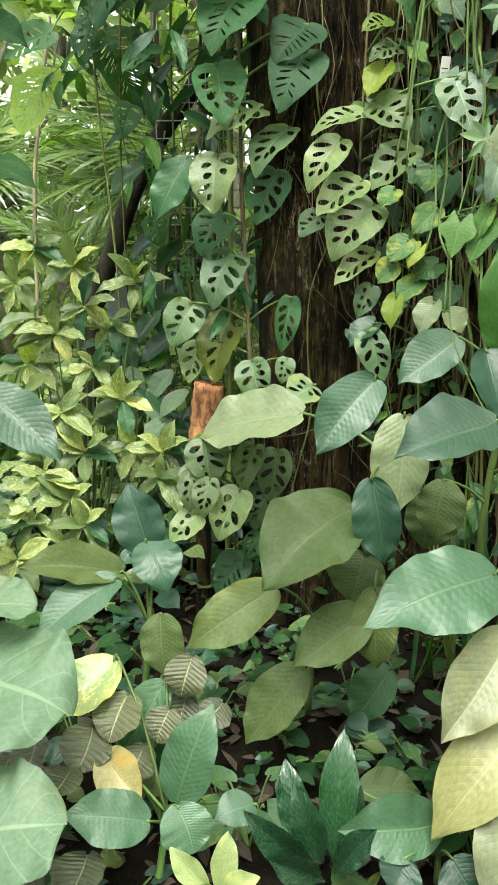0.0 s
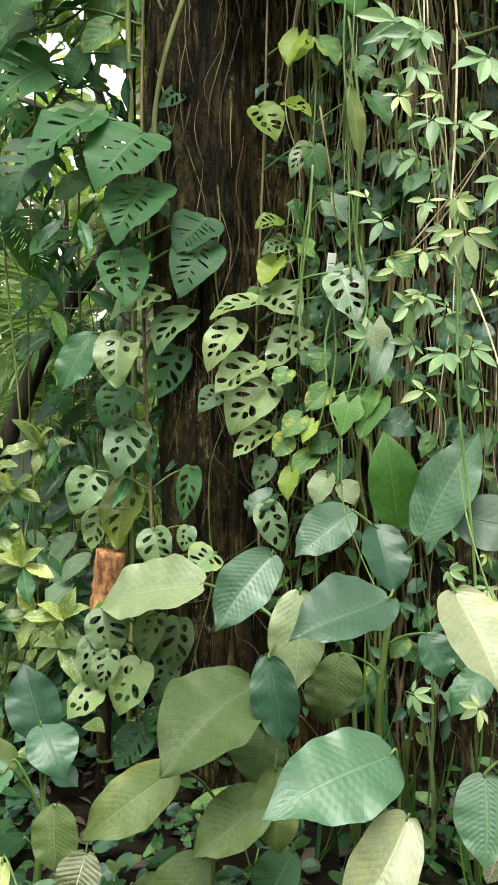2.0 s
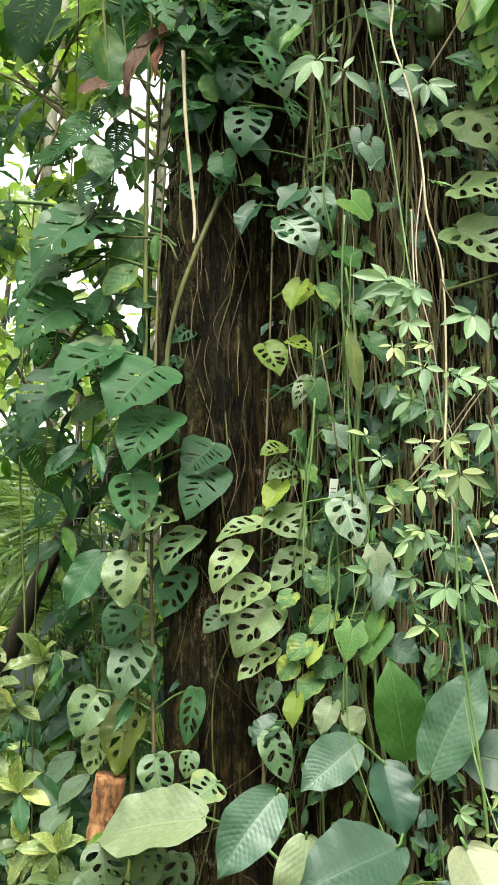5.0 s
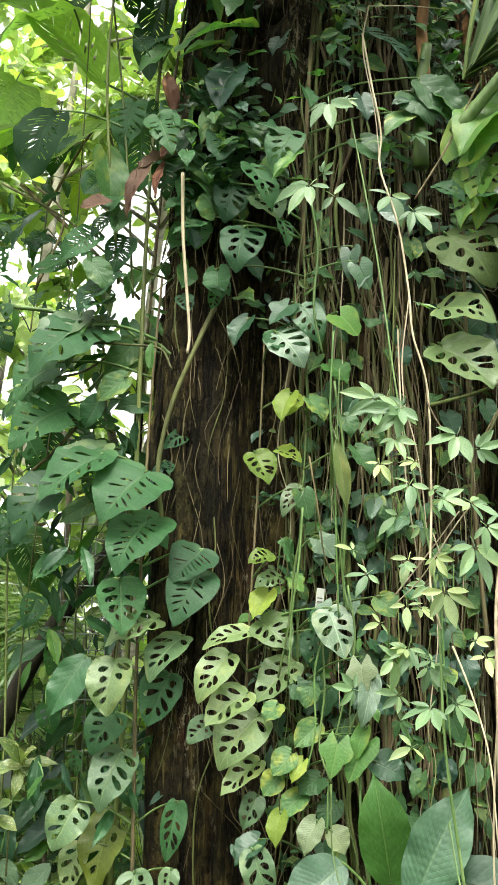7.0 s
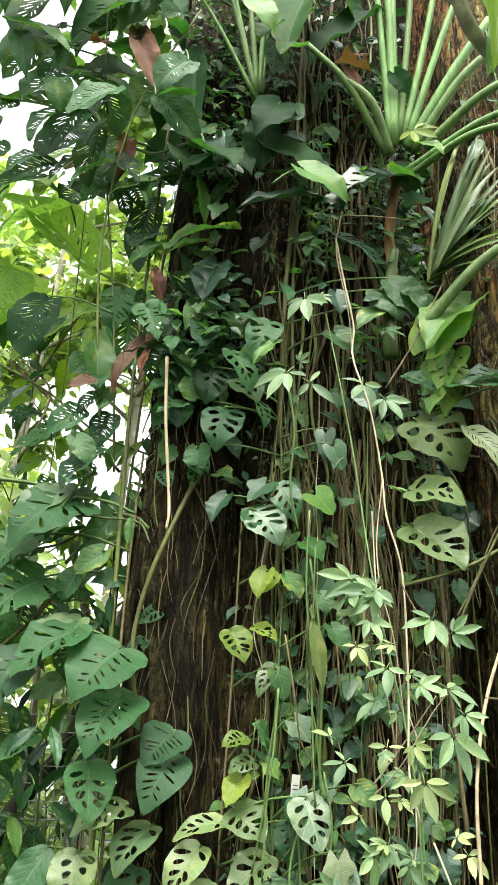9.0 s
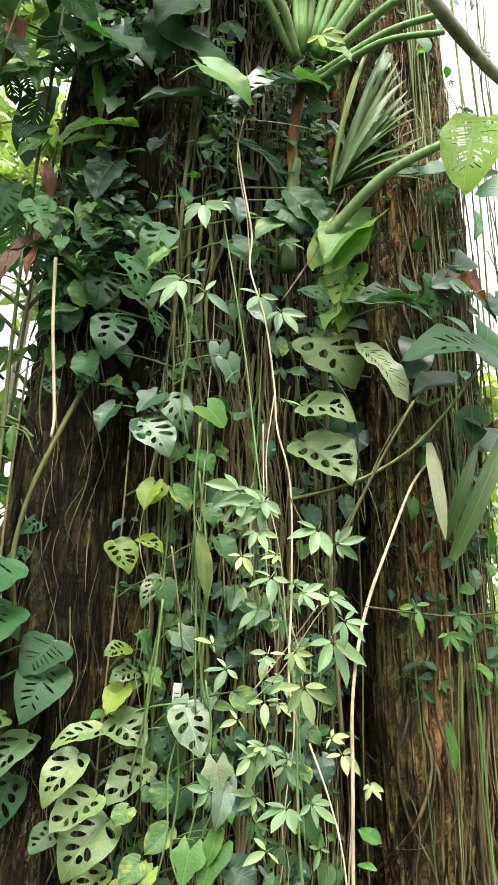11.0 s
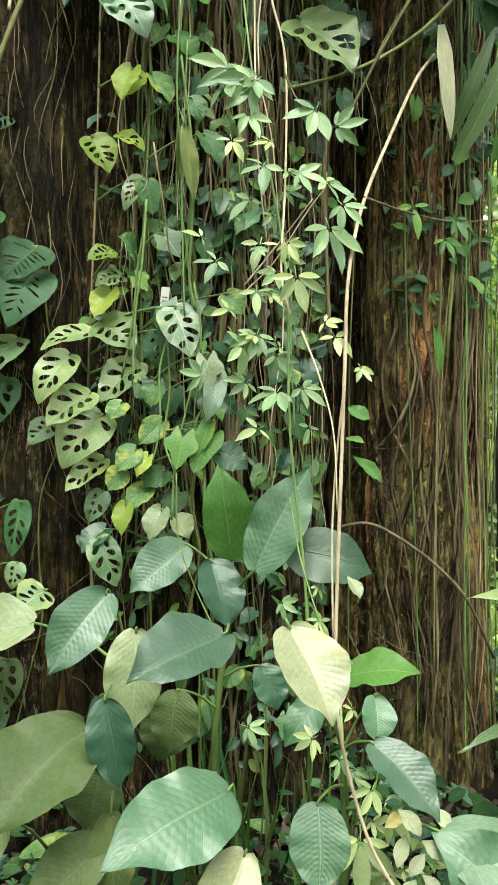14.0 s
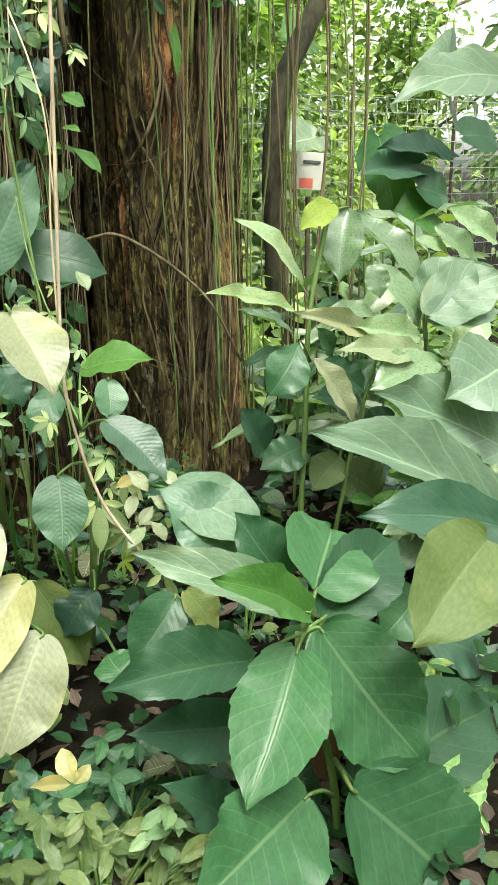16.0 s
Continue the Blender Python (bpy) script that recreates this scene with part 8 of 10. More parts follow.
plant = thing('withered_leaf', (0.819, 2.950, 5.871), 'crumpled orange-brown dead leaf', 'dead leaf', 'dead leaves')
tube('leaf_stalk', [(0.819, 2.950, 5.871), (0.858, 2.920, 5.755)], 0.0034, 0.0024, DRY, plant, 8, 6, 0.08)
leaf(plant, 'crumpled', DRYLEAF, (0.805, 2.900, 5.698), (1.006, 2.850, 5.685), 0.184)
leaf(plant, 'spoon', DRYLEAF, (0.847, 2.880, 5.706), (0.945, 2.850, 5.522), 0.078)
leaf(plant, 'spoon', DRYLEAF, (0.896, 2.880, 5.761), (1.015, 2.850, 5.776), 0.099)

plant = thing('withered_leaf', (-0.326, 3.400, 5.535), 'crumpled tan dead leaf on the climber stem', 'dead leaf', 'dead leaves')
tube('leaf_stalk', [(-0.326, 3.400, 5.535), (-0.251, 3.350, 5.413)], 0.0034, 0.0024, DRY, plant, 8, 6, 0.08)
leaf(plant, 'crumpled', DRYLEAF, (-0.239, 3.300, 5.430), (-0.250, 3.250, 5.092), 0.103)
leaf(plant, 'crumpled', DRYLEAF, (-0.478, 3.000, 5.765), (-0.365, 2.950, 5.695), 0.091)
leaf(plant, 'crumpled', DRYLEAF, (-0.036, 3.300, 4.569), (0.028, 3.250, 4.352), 0.078)

plant = thing('withered_leaf', (1.809, 2.950, 4.127), 'torn rust-brown dead leaf beside the trunk', 'dead leaf', 'dead leaves')
tube('leaf_stalk', [(1.809, 2.950, 4.127), (1.819, 2.900, 4.027)], 0.0034, 0.0024, DRY, plant, 8, 6, 0.08)
leaf(plant, 'crumpled', DRYLEAF, (1.771, 2.850, 3.995), (1.952, 2.800, 3.881), 0.136)
leaf(plant, 'crumpled', DRYLEAF, (1.882, 2.850, 3.281), (1.966, 2.800, 3.235), 0.091)

plant = thing('climbing_philodendron', (-0.200, 3.500, 4.146), 'dark perforated leaves of a climber hanging overhead', 'vine', 'high climbers')
tube('stem', [(-0.130, 3.500, 3.534), (-0.221, 3.450, 4.454), (-0.372, 3.350, 5.518), (-0.455, 3.200, 6.671)], 0.0060, 0.0042, GREEN_ROOT, plant, 8, 6, 0.08)
leaf(plant, 'dotted', SHADE_LEAF, (-0.638, 3.200, 6.516), (-0.890, 3.100, 5.880), 0.347, stalk=(-0.480, 3.400, 6.670))
leaf(plant, 'dotted', SHADE_LEAF, (-0.382, 3.100, 6.601), (-0.656, 3.000, 6.089), 0.306, stalk=(-0.498, 3.400, 6.830))
leaf(plant, 'broad', SHADE_LEAF, (-0.808, 3.000, 6.392), (-0.983, 2.950, 5.984), 0.242, stalk=(-0.504, 3.400, 6.884))
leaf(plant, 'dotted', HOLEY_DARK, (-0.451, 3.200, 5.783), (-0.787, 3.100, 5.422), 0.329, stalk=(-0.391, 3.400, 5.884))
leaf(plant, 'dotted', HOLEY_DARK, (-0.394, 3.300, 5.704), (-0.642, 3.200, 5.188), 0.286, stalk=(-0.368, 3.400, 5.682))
leaf(plant, 'broad', SHADE_LEAF, (-0.031, 3.000, 6.299), (-0.330, 2.900, 5.765), 0.266, stalk=(-0.468, 3.400, 6.565))
leaf(plant, 'dotted', SHADE_LEAF, (-0.701, 3.300, 6.225), (-0.933, 3.200, 5.719), 0.281, stalk=(-0.434, 3.400, 6.263))
leaf(plant, 'broad', SHADE_LEAF, (-0.868, 3.300, 6.038), (-0.544, 3.250, 5.774), 0.252, stalk=(-0.417, 3.400, 6.118))
leaf(plant, 'dotted', SHADE_LEAF, (-0.554, 3.500, 4.475), (-0.622, 3.400, 4.063), 0.245, stalk=(-0.218, 3.400, 4.350))
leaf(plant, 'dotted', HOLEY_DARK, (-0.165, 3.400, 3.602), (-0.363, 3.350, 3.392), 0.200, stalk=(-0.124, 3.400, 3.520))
leaf(plant, 'split', SHADE_LEAF, (-0.241, 3.450, 3.390), (-0.406, 3.400, 3.169), 0.220, stalk=(-0.100, 3.400, 3.302))


# ---- climbers that fill the trunk between the larger leaves ----
def trunk_fill(plant, n, xs, zs, size, choices, seed, off=(0.03, 0.14)):
    """Small leaves sitting close to the bark, hanging, each on a short stalk."""
    rng = random.Random(seed)
    for i in range(n):
        x, z = rng.uniform(*xs), rng.uniform(*zs)
        y = trunk_front(min(max(x, 0.05), 2.25), z) - rng.uniform(*off)
        s = rng.uniform(*size)
        kind, material = rng.choice(choices)
        d = Vector((rng.uniform(-0.7, 0.7), rng.uniform(-0.5, 0.1), rng.uniform(-1.0, -0.2))).normalized() * s
        face = Vector((rng.uniform(-0.6, 0.5), -0.8, rng.uniform(0.1, 1.0)))
        stalk = (x + rng.uniform(-0.04, 0.04), y + 0.05, z + rng.uniform(0.0, 0.05)) if i % 3 == 0 else None
        leaf(plant, kind, material, (x, y, z), (x + d.x, y + d.y, z + d.z), s * (rng.uniform(0.25, 0.4) if kind == "lance" else rng.uniform(0.6, 0.85)), face, stalk)


climber = thing("heartleaf_vine", (0.9, 3.2, 0.2), "dense climber with small dark leaves close to the bark", "vine", "heartleaf vines")
tube("stem", [(0.9, 3.2, 0.2), (0.86, 3.19, 1.4), (0.92, 3.18, 2.6), (0.88, 3.2, 4.0), (0.85, 3.2, 6.0)], 0.008, 0.004, GREEN_ROOT, climber)
SMALL = [("heart", IVY), ("heart", IVY), ("ivy", IVY), ("ivy", MID), ("heart", DEEP), ("lance", MID)]
trunk_fill(climber, 150, (0.5, 1.42), (0.5, 2.6), (0.06, 0.12), SMALL, 31)
trunk_fill(climber, 84, (0.62, 1.42), (2.4, 3.9), (0.06, 0.12), SMALL, 32)
high = thing("heartleaf_vine", (0.7, 3.2, 3.2), "thick dark mat of climber leaves high on the trunk", "vine", "heartleaf vines")
tube("stem", [(0.7, 3.2, 3.2), (0.66, 3.2, 4.4), (0.72, 3.2, 5.6), (0.7, 3.2, 7.0)], 0.01, 0.006, GREEN_ROOT, high)
DARKS = [("heart", DEEP), ("heart", HOLEY_DARK), ("holed", HOLEY_DARK), ("ivy", IVY), ("broad", DEEP), ("palmate", IVY), ("lance", DEEP)]
trunk_fill(high, 90, (0.08, 1.5), (3.75, 6.8), (0.07, 0.16), DARKS, 33, (0.04, 0.3))


def mat_of_leaves(plant, n, xs, zs, size, choices, seed, off=(0.01, 0.12), name="foliage"):
    """Fine growth over the bark: many small leaves and shoots."""
    rng = random.Random(seed)
    items = []
    while len(items) < n:
        x, z = rng.uniform(*xs), rng.uniform(*zs)
        if noise.noise((x * 3.2, z * 1.7, seed * 0.37)) < -0.12:
            continue
        y = trunk_front(min(max(x, 0.05), 2.25), z) - rng.uniform(*off)
        kind, material = rng.choice(choices)
        w, s = rng.uniform(0, 6.28), rng.uniform(*size)
        d = Vector((math.cos(w) * 0.8, -0.5 * abs(math.sin(w)), rng.uniform(-1.0, 0.35))).normalized() * s
        items.append((kind, material, (x, y, z), (x + d.x, y + d.y, z + d.z), s * rng.uniform(0.3, 0.8) if kind != "palmate" else s, (rng.uniform(-0.7, 0.7), -0.8, rng.uniform(-0.1, 1.0))))
    return scatter(name, plant, items)


mat_of_leaves(high, 1700, (0.05, 1.55), (3.95, 6.6), (0.03, 0.1), [("heart", HOLEY_DARK), ("heart", IVY), ("lance", MID), ("lance", BRIGHT), ("ivy", IVY), ("ivy", MID), ("lance", BRIGHT), ("broad", DEEP), ("spoon", MID), ("palmate", IVY)], 39, (0.02, 0.26))
mat_of_leaves(climber, 480, (0.42, 1.42), (0.4, 3.8), (0.03, 0.08), [("heart", IVY), ("ivy", MID), ("spoon", MID), ("lance", BRIGHT), ("heart", DEEP), ("lance", OLIVE)], 40)
trunk_fill(high, 34, (0.05, 0.45), (3.4, 4.4), (0.08, 0.15), [("heart", IVY), ("holed", HOLEY_DARK), ("heart", MID)], 34)
right = thing("heartleaf_vine", (1.9, 3.2, 2.2), "sparse climber with mid-green leaves on the roots", "vine", "heartleaf vines")
tube("stem", [(1.9, 3.25, 2.0), (1.95, 3.25, 3.0), (1.92, 3.25, 4.4), (1.9, 3.25, 6.0)], 0.007, 0.005, GREEN_ROOT, right)
mat_of_leaves(right, 260, (1.45, 2.35), (2.2, 6.2), (0.03, 0.09), [("lance", MID), ("heart", MID), ("spoon", BRIGHT), ("palmate", IVY)], 41)
trunk_fill(right, 40, (1.6, 2.3), (2.3, 3.4), (0.06, 0.12), [("lance", MID), ("heart", MID), ("heart", BRIGHT)], 35)
trunk_fill(right, 70, (1.45, 2.35), (3.2, 6.5), (0.1, 0.26), [("lance", MID), ("heart", DEEP), ("split", HOLEY_DARK), ("strap", MID)], 36, (0.05, 0.35))


def hang_fill(plant, n, xs, ys, zs, size, choices, seed, stem_x):
    """Leaves of a free climber, in the air beside the trunk, on stalks to its stem."""
    rng = random.Random(seed)
    for i in range(n):
        b = Vector((rng.uniform(*xs), rng.uniform(*ys), rng.uniform(*zs)))
        s = rng.uniform(*size)
        kind, material = rng.choice(choices)
        d = Vector((rng.uniform(-0.8, 0.5), rng.uniform(-0.5, 0.2), rng.uniform(-1.0, -0.15))).normalized() * s
        face = Vector((rng.uniform(-0.5, 0.5), -0.8, rng.uniform(0.1, 1.0)))
        near = abs(b.x - stem_x) < 0.16
        stalk = (stem_x, (ys[0] + ys[1]) / 2, b.z - 0.1) if near and i % 2 == 0 else (b.x + rng.uniform(-0.05, 0.05), b.y + 0.05, b.z + s * 0.4) if i % 3 == 0 else None
        leaf(plant, kind, material, b, b + d, s * (rng.uniform(0.2, 0.32) if kind == "lance" else rng.uniform(0.6, 0.8)), face, stalk)


for i, (sx, sy, top, lo) in enumerate(((-0.08, 3.55, 3.2, 0.9), (-0.28, 3.75, 3.7, 1.35), (-0.65, 4.0, 4.6, 2.3))):
    mass = thing("monstera_vine", (sx, sy, 0.1), "tall climber with dark split and holed leaves", "vine", "monstera vines")
    tube("stem", [(sx, sy, 0.1), (sx + 0.05, sy, top * 0.3), (sx - 0.03, sy, top * 0.6), (sx + 0.04, sy, top + 0.3)], 0.006, 0.004, GREEN_ROOT, mass, 6)
    pick = [("holed", HOLEY_DARK), ("lance", DEEP), ("lance", SHADE_LEAF), ("lance", MID), ("holed", HOLEY_DARK), ("lance", SHADE_LEAF), ("lance", BRIGHT)]
    hang_fill(mass, 64, (sx - 0.25, sx + 0.22), (sy - 0.25, sy + 0.2), (lo, top), (0.1, 0.2), pick, 60 + i, sx)
upper = thing("climbing_philodendron", (-0.5, 3.8, 2.0), "high mass of large backlit perforated leaves", "vine", "high climbers")
tube("stem", [(-0.1, 3.45, 0.1), (-0.06, 3.42, 2.0), (-0.08, 3.4, 4.0), (-0.02, 3.35, 5.6)], 0.012, 0.008, GREEN_ROOT, upper, 8)
tube("stem", [(-0.5, 3.9, 0.1), (-0.55, 3.9, 2.0), (-0.45, 3.8, 4.0), (-0.5, 3.8, 6.5)], 0.004, 0.003, GREEN_ROOT, upper, 8)
hang_fill(upper, 16, (-1.3, 0.0), (3.7, 4.4), (2.4, 4.2), (0.2, 0.34), [("split", SHADE_LEAF), ("dotted", HOLEY_LIT), ("split", HOLEY_DARK), ("dotted", SHADE_LEAF), ("lance", BRIGHT), ("lance", SHADE_LEAF)], 71, -0.5)
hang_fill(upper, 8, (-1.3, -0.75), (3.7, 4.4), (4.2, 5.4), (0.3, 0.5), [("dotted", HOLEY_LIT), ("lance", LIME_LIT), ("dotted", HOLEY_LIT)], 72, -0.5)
hang_fill(upper, 34, (-1.2, 0.3), (3.0, 4.2), (5.5, 7.2), (0.25, 0.5), [("dotted", SHADE_LEAF), ("broad", SHADE_LEAF), ("heart", SHADE_LEAF)], 73, -0.5)
hang_fill(upper, 48, (-0.35, 0.26), (3.15, 3.5), (3.75, 5.3), (0.14, 0.3), [("dotted", HOLEY_DARK), ("split", HOLEY_DARK), ("lance", SHADE_LEAF), ("dotted", SHADE_LEAF), ("heart", IVY), ("lance", BRIGHT)], 77, -0.05)
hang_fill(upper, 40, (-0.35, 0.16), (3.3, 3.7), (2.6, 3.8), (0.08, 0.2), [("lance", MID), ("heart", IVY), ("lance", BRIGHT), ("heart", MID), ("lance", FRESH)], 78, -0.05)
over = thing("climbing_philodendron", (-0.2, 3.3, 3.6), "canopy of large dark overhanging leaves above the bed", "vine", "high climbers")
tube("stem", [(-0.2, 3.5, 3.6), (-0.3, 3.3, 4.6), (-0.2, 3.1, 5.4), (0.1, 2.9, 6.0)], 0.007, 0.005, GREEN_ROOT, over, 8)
hang_fill(over, 40, (-0.9, 0.55), (2.7, 3.6), (5.0, 6.0), (0.18, 0.36), [("dotted", SHADE_LEAF), ("dotted", HOLEY_DARK), ("broad", SHADE_LEAF), ("broad", SHADE_LEAF), ("lance", SHADE_LEAF), ("heart", SHADE_LEAF)], 74, -0.25)
hang_fill(over, 12, (0.1, 1.3), (2.7, 3.1), (4.9, 6.0), (0.15, 0.34), [("heart", SHADE_LEAF), ("heart", SHADE_LEAF), ("broad", SHADE_LEAF), ("heart", BRIGHT)], 75, 0.5)
hang_fill(over, 6, (-1.2, -0.5), (3.6, 4.6), (5.0, 6.2), (0.3, 0.5), [("dotted", SHADE_LEAF), ("dotted", HOLEY_LIT), ("dotted", HOLEY_LIT)], 76, -0.5)


# ---- planting behind ----
def shrub(name, label, at, radii, n, size, material, seed, stems=7, aspect=0.42, group="", droop=0.45):
    """A bush: stems from its foot and many leaves."""
    ob = thing(name, at, label, "shrub", group)
    rng = random.Random(seed)
    c = (at[0], at[1], at[2] + radii[2])
    for i in range(stems):
        w = rng.uniform(0, 6.28)
        tip = (c[0] + math.cos(w) * radii[0] * 0.7, c[1] + math.sin(w) * radii[1] * 0.7, c[2] + rng.uniform(-0.1, 0.8) * radii[2])
        tube("stem", [at, ((at[0] * 2 + tip[0]) / 3, (at[1] * 2 + tip[1]) / 3, (at[2] + tip[2]) / 2), tip], 0.012, 0.004, GREEN_ROOT, ob, 5, 4, 0.1, seed=i)
    p = blob_points(n, c, radii, seed, 0.75)
    p = p[p[:, 2] > at[2] + 0.03]
    cloud("foliage", p, np.random.default_rng(seed).uniform(size * 0.6, size * 1.3, len(p)), material, ob, droop, aspect, seed)
    return ob


def far_tree(at, height, spread, n, size, material, seed, base=0.25):
    """A garden tree: tapered trunk, limbs, and a crown of clumps with gaps between them."""
    ob = thing("garden_tree", at, "leafy garden tree at the back, the ones round the path unseen light blockers", "tree", "trees at the back")
    rng = random.Random(seed)
    top = Vector((at[0] + rng.uniform(-0.3, 0.3), at[1], at[2] + height))
    tube("trunk", [at, (at[0] + rng.uniform(-0.1, 0.1), at[1], height * 0.5), top], 0.09, 0.03, GREY_BARK, ob, 8, 5, 0.06, seed=seed)
    pts = []
    for i in range(13):
        z = height * (base + (1 - base) * rng.random())
        w = rng.uniform(0, 6.28)
        r = spread * rng.uniform(0.35, 1.0)
        tip = Vector((at[0] + r * math.cos(w), at[1] + r * math.sin(w), z + 0.3))
        tube("limb", [(at[0], at[1], z - 0.3), ((at[0] + tip.x) / 2, (at[1] + tip.y) / 2, z), tip], 0.03, 0.008, GREY_BARK, ob, 6, 4, 0.06, seed=i)
        pts.append(blob_points(n // 13, tip, (0.55 * spread * rng.uniform(0.5, 1), 0.5 * spread, 0.4 * spread * rng.uniform(0.6, 1)), seed * 31 + i, 0.9))
    p = np.concatenate(pts)
    cloud("crown", p, np.random.default_rng(seed).uniform(size * 0.6, size * 1.3, len(p)), material, ob, 0.5, 0.42, seed)
    return ob


def palm(at, height, n, length, seed, material=FROND):
    ob = thing("palm", at, "young feather palm with arching bright green fronds", "palm", "palms behind the bed")
    rng = random.Random(seed)
    top = Vector((at[0], at[1], at[2] + height))
    tube("stem", [at, (at[0] + 0.03, at[1], at[2] + height * 0.5), top], 0.022, 0.014, GREEN_ROOT, ob, 8, 5, 0.1)
    for i in range(n):
        w = 2 * math.pi * i / n + rng.uniform(-0.3, 0.3)
        up = rng.uniform(-0.1, 0.9)
        d = Vector((math.cos(w), math.sin(w), up)).normalized() * length * rng.uniform(0.75, 1.1)
        leaf(ob, "frond", material, top, top + d, length * 0.8, (0, 0, 1), name="frond")
    return ob


def build_background():
    rng = random.Random(21)
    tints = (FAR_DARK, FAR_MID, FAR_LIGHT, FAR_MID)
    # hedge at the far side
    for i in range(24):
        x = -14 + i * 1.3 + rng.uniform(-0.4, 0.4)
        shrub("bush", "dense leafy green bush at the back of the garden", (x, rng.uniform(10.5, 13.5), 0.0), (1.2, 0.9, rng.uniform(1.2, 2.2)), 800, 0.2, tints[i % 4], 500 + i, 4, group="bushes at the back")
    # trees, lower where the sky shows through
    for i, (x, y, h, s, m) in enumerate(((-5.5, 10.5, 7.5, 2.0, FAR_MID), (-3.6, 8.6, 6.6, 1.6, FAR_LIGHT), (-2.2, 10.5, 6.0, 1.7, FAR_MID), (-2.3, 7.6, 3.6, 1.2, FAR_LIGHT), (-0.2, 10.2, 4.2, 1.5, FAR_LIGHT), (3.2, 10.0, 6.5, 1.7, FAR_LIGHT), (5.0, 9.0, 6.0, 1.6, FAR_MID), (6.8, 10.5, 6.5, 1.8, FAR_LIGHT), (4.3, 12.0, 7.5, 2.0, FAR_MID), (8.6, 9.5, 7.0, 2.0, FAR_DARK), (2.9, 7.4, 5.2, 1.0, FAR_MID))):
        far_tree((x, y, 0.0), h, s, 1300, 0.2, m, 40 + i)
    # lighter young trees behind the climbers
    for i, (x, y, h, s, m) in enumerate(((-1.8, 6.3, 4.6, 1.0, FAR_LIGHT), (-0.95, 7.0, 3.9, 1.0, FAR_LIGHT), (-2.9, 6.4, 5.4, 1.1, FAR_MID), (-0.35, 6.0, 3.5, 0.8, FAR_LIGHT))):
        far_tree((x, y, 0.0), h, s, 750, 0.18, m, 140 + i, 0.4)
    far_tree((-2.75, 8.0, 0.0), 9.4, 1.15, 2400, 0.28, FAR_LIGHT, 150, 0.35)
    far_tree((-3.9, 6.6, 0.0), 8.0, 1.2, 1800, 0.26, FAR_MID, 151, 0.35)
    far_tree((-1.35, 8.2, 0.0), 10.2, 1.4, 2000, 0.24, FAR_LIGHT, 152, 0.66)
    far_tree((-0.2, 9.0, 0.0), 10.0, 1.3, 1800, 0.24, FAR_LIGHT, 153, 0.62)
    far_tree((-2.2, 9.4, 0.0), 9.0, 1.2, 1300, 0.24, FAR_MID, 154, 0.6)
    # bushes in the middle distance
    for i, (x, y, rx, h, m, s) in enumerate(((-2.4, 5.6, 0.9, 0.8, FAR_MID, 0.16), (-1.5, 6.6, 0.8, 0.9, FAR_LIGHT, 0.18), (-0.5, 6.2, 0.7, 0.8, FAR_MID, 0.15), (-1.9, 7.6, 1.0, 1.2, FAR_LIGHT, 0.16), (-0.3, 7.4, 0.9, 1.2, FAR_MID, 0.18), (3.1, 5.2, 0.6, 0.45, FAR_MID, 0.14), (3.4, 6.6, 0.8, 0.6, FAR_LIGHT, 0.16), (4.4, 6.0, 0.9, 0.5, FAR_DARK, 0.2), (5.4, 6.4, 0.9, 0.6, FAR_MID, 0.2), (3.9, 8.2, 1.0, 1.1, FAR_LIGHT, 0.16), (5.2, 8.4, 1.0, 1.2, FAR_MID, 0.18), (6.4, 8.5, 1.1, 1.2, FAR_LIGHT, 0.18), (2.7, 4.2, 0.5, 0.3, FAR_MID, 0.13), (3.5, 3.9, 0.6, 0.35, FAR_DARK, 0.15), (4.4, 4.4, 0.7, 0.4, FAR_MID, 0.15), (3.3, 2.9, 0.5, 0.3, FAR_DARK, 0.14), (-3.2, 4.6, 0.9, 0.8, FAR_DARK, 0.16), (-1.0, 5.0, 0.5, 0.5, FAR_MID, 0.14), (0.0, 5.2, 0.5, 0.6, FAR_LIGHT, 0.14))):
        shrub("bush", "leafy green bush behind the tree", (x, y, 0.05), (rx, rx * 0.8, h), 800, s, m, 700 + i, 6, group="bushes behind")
    for i, (x, y, h, n, l) in enumerate(((-0.8, 6.0, 1.9, 9, 0.95), (-1.9, 6.2, 1.9, 10, 1.1), (3.7, 7.0, 1.8, 9, 1.1))):
        palm((x, y, 0.05), h, n, l, i)


build_background()


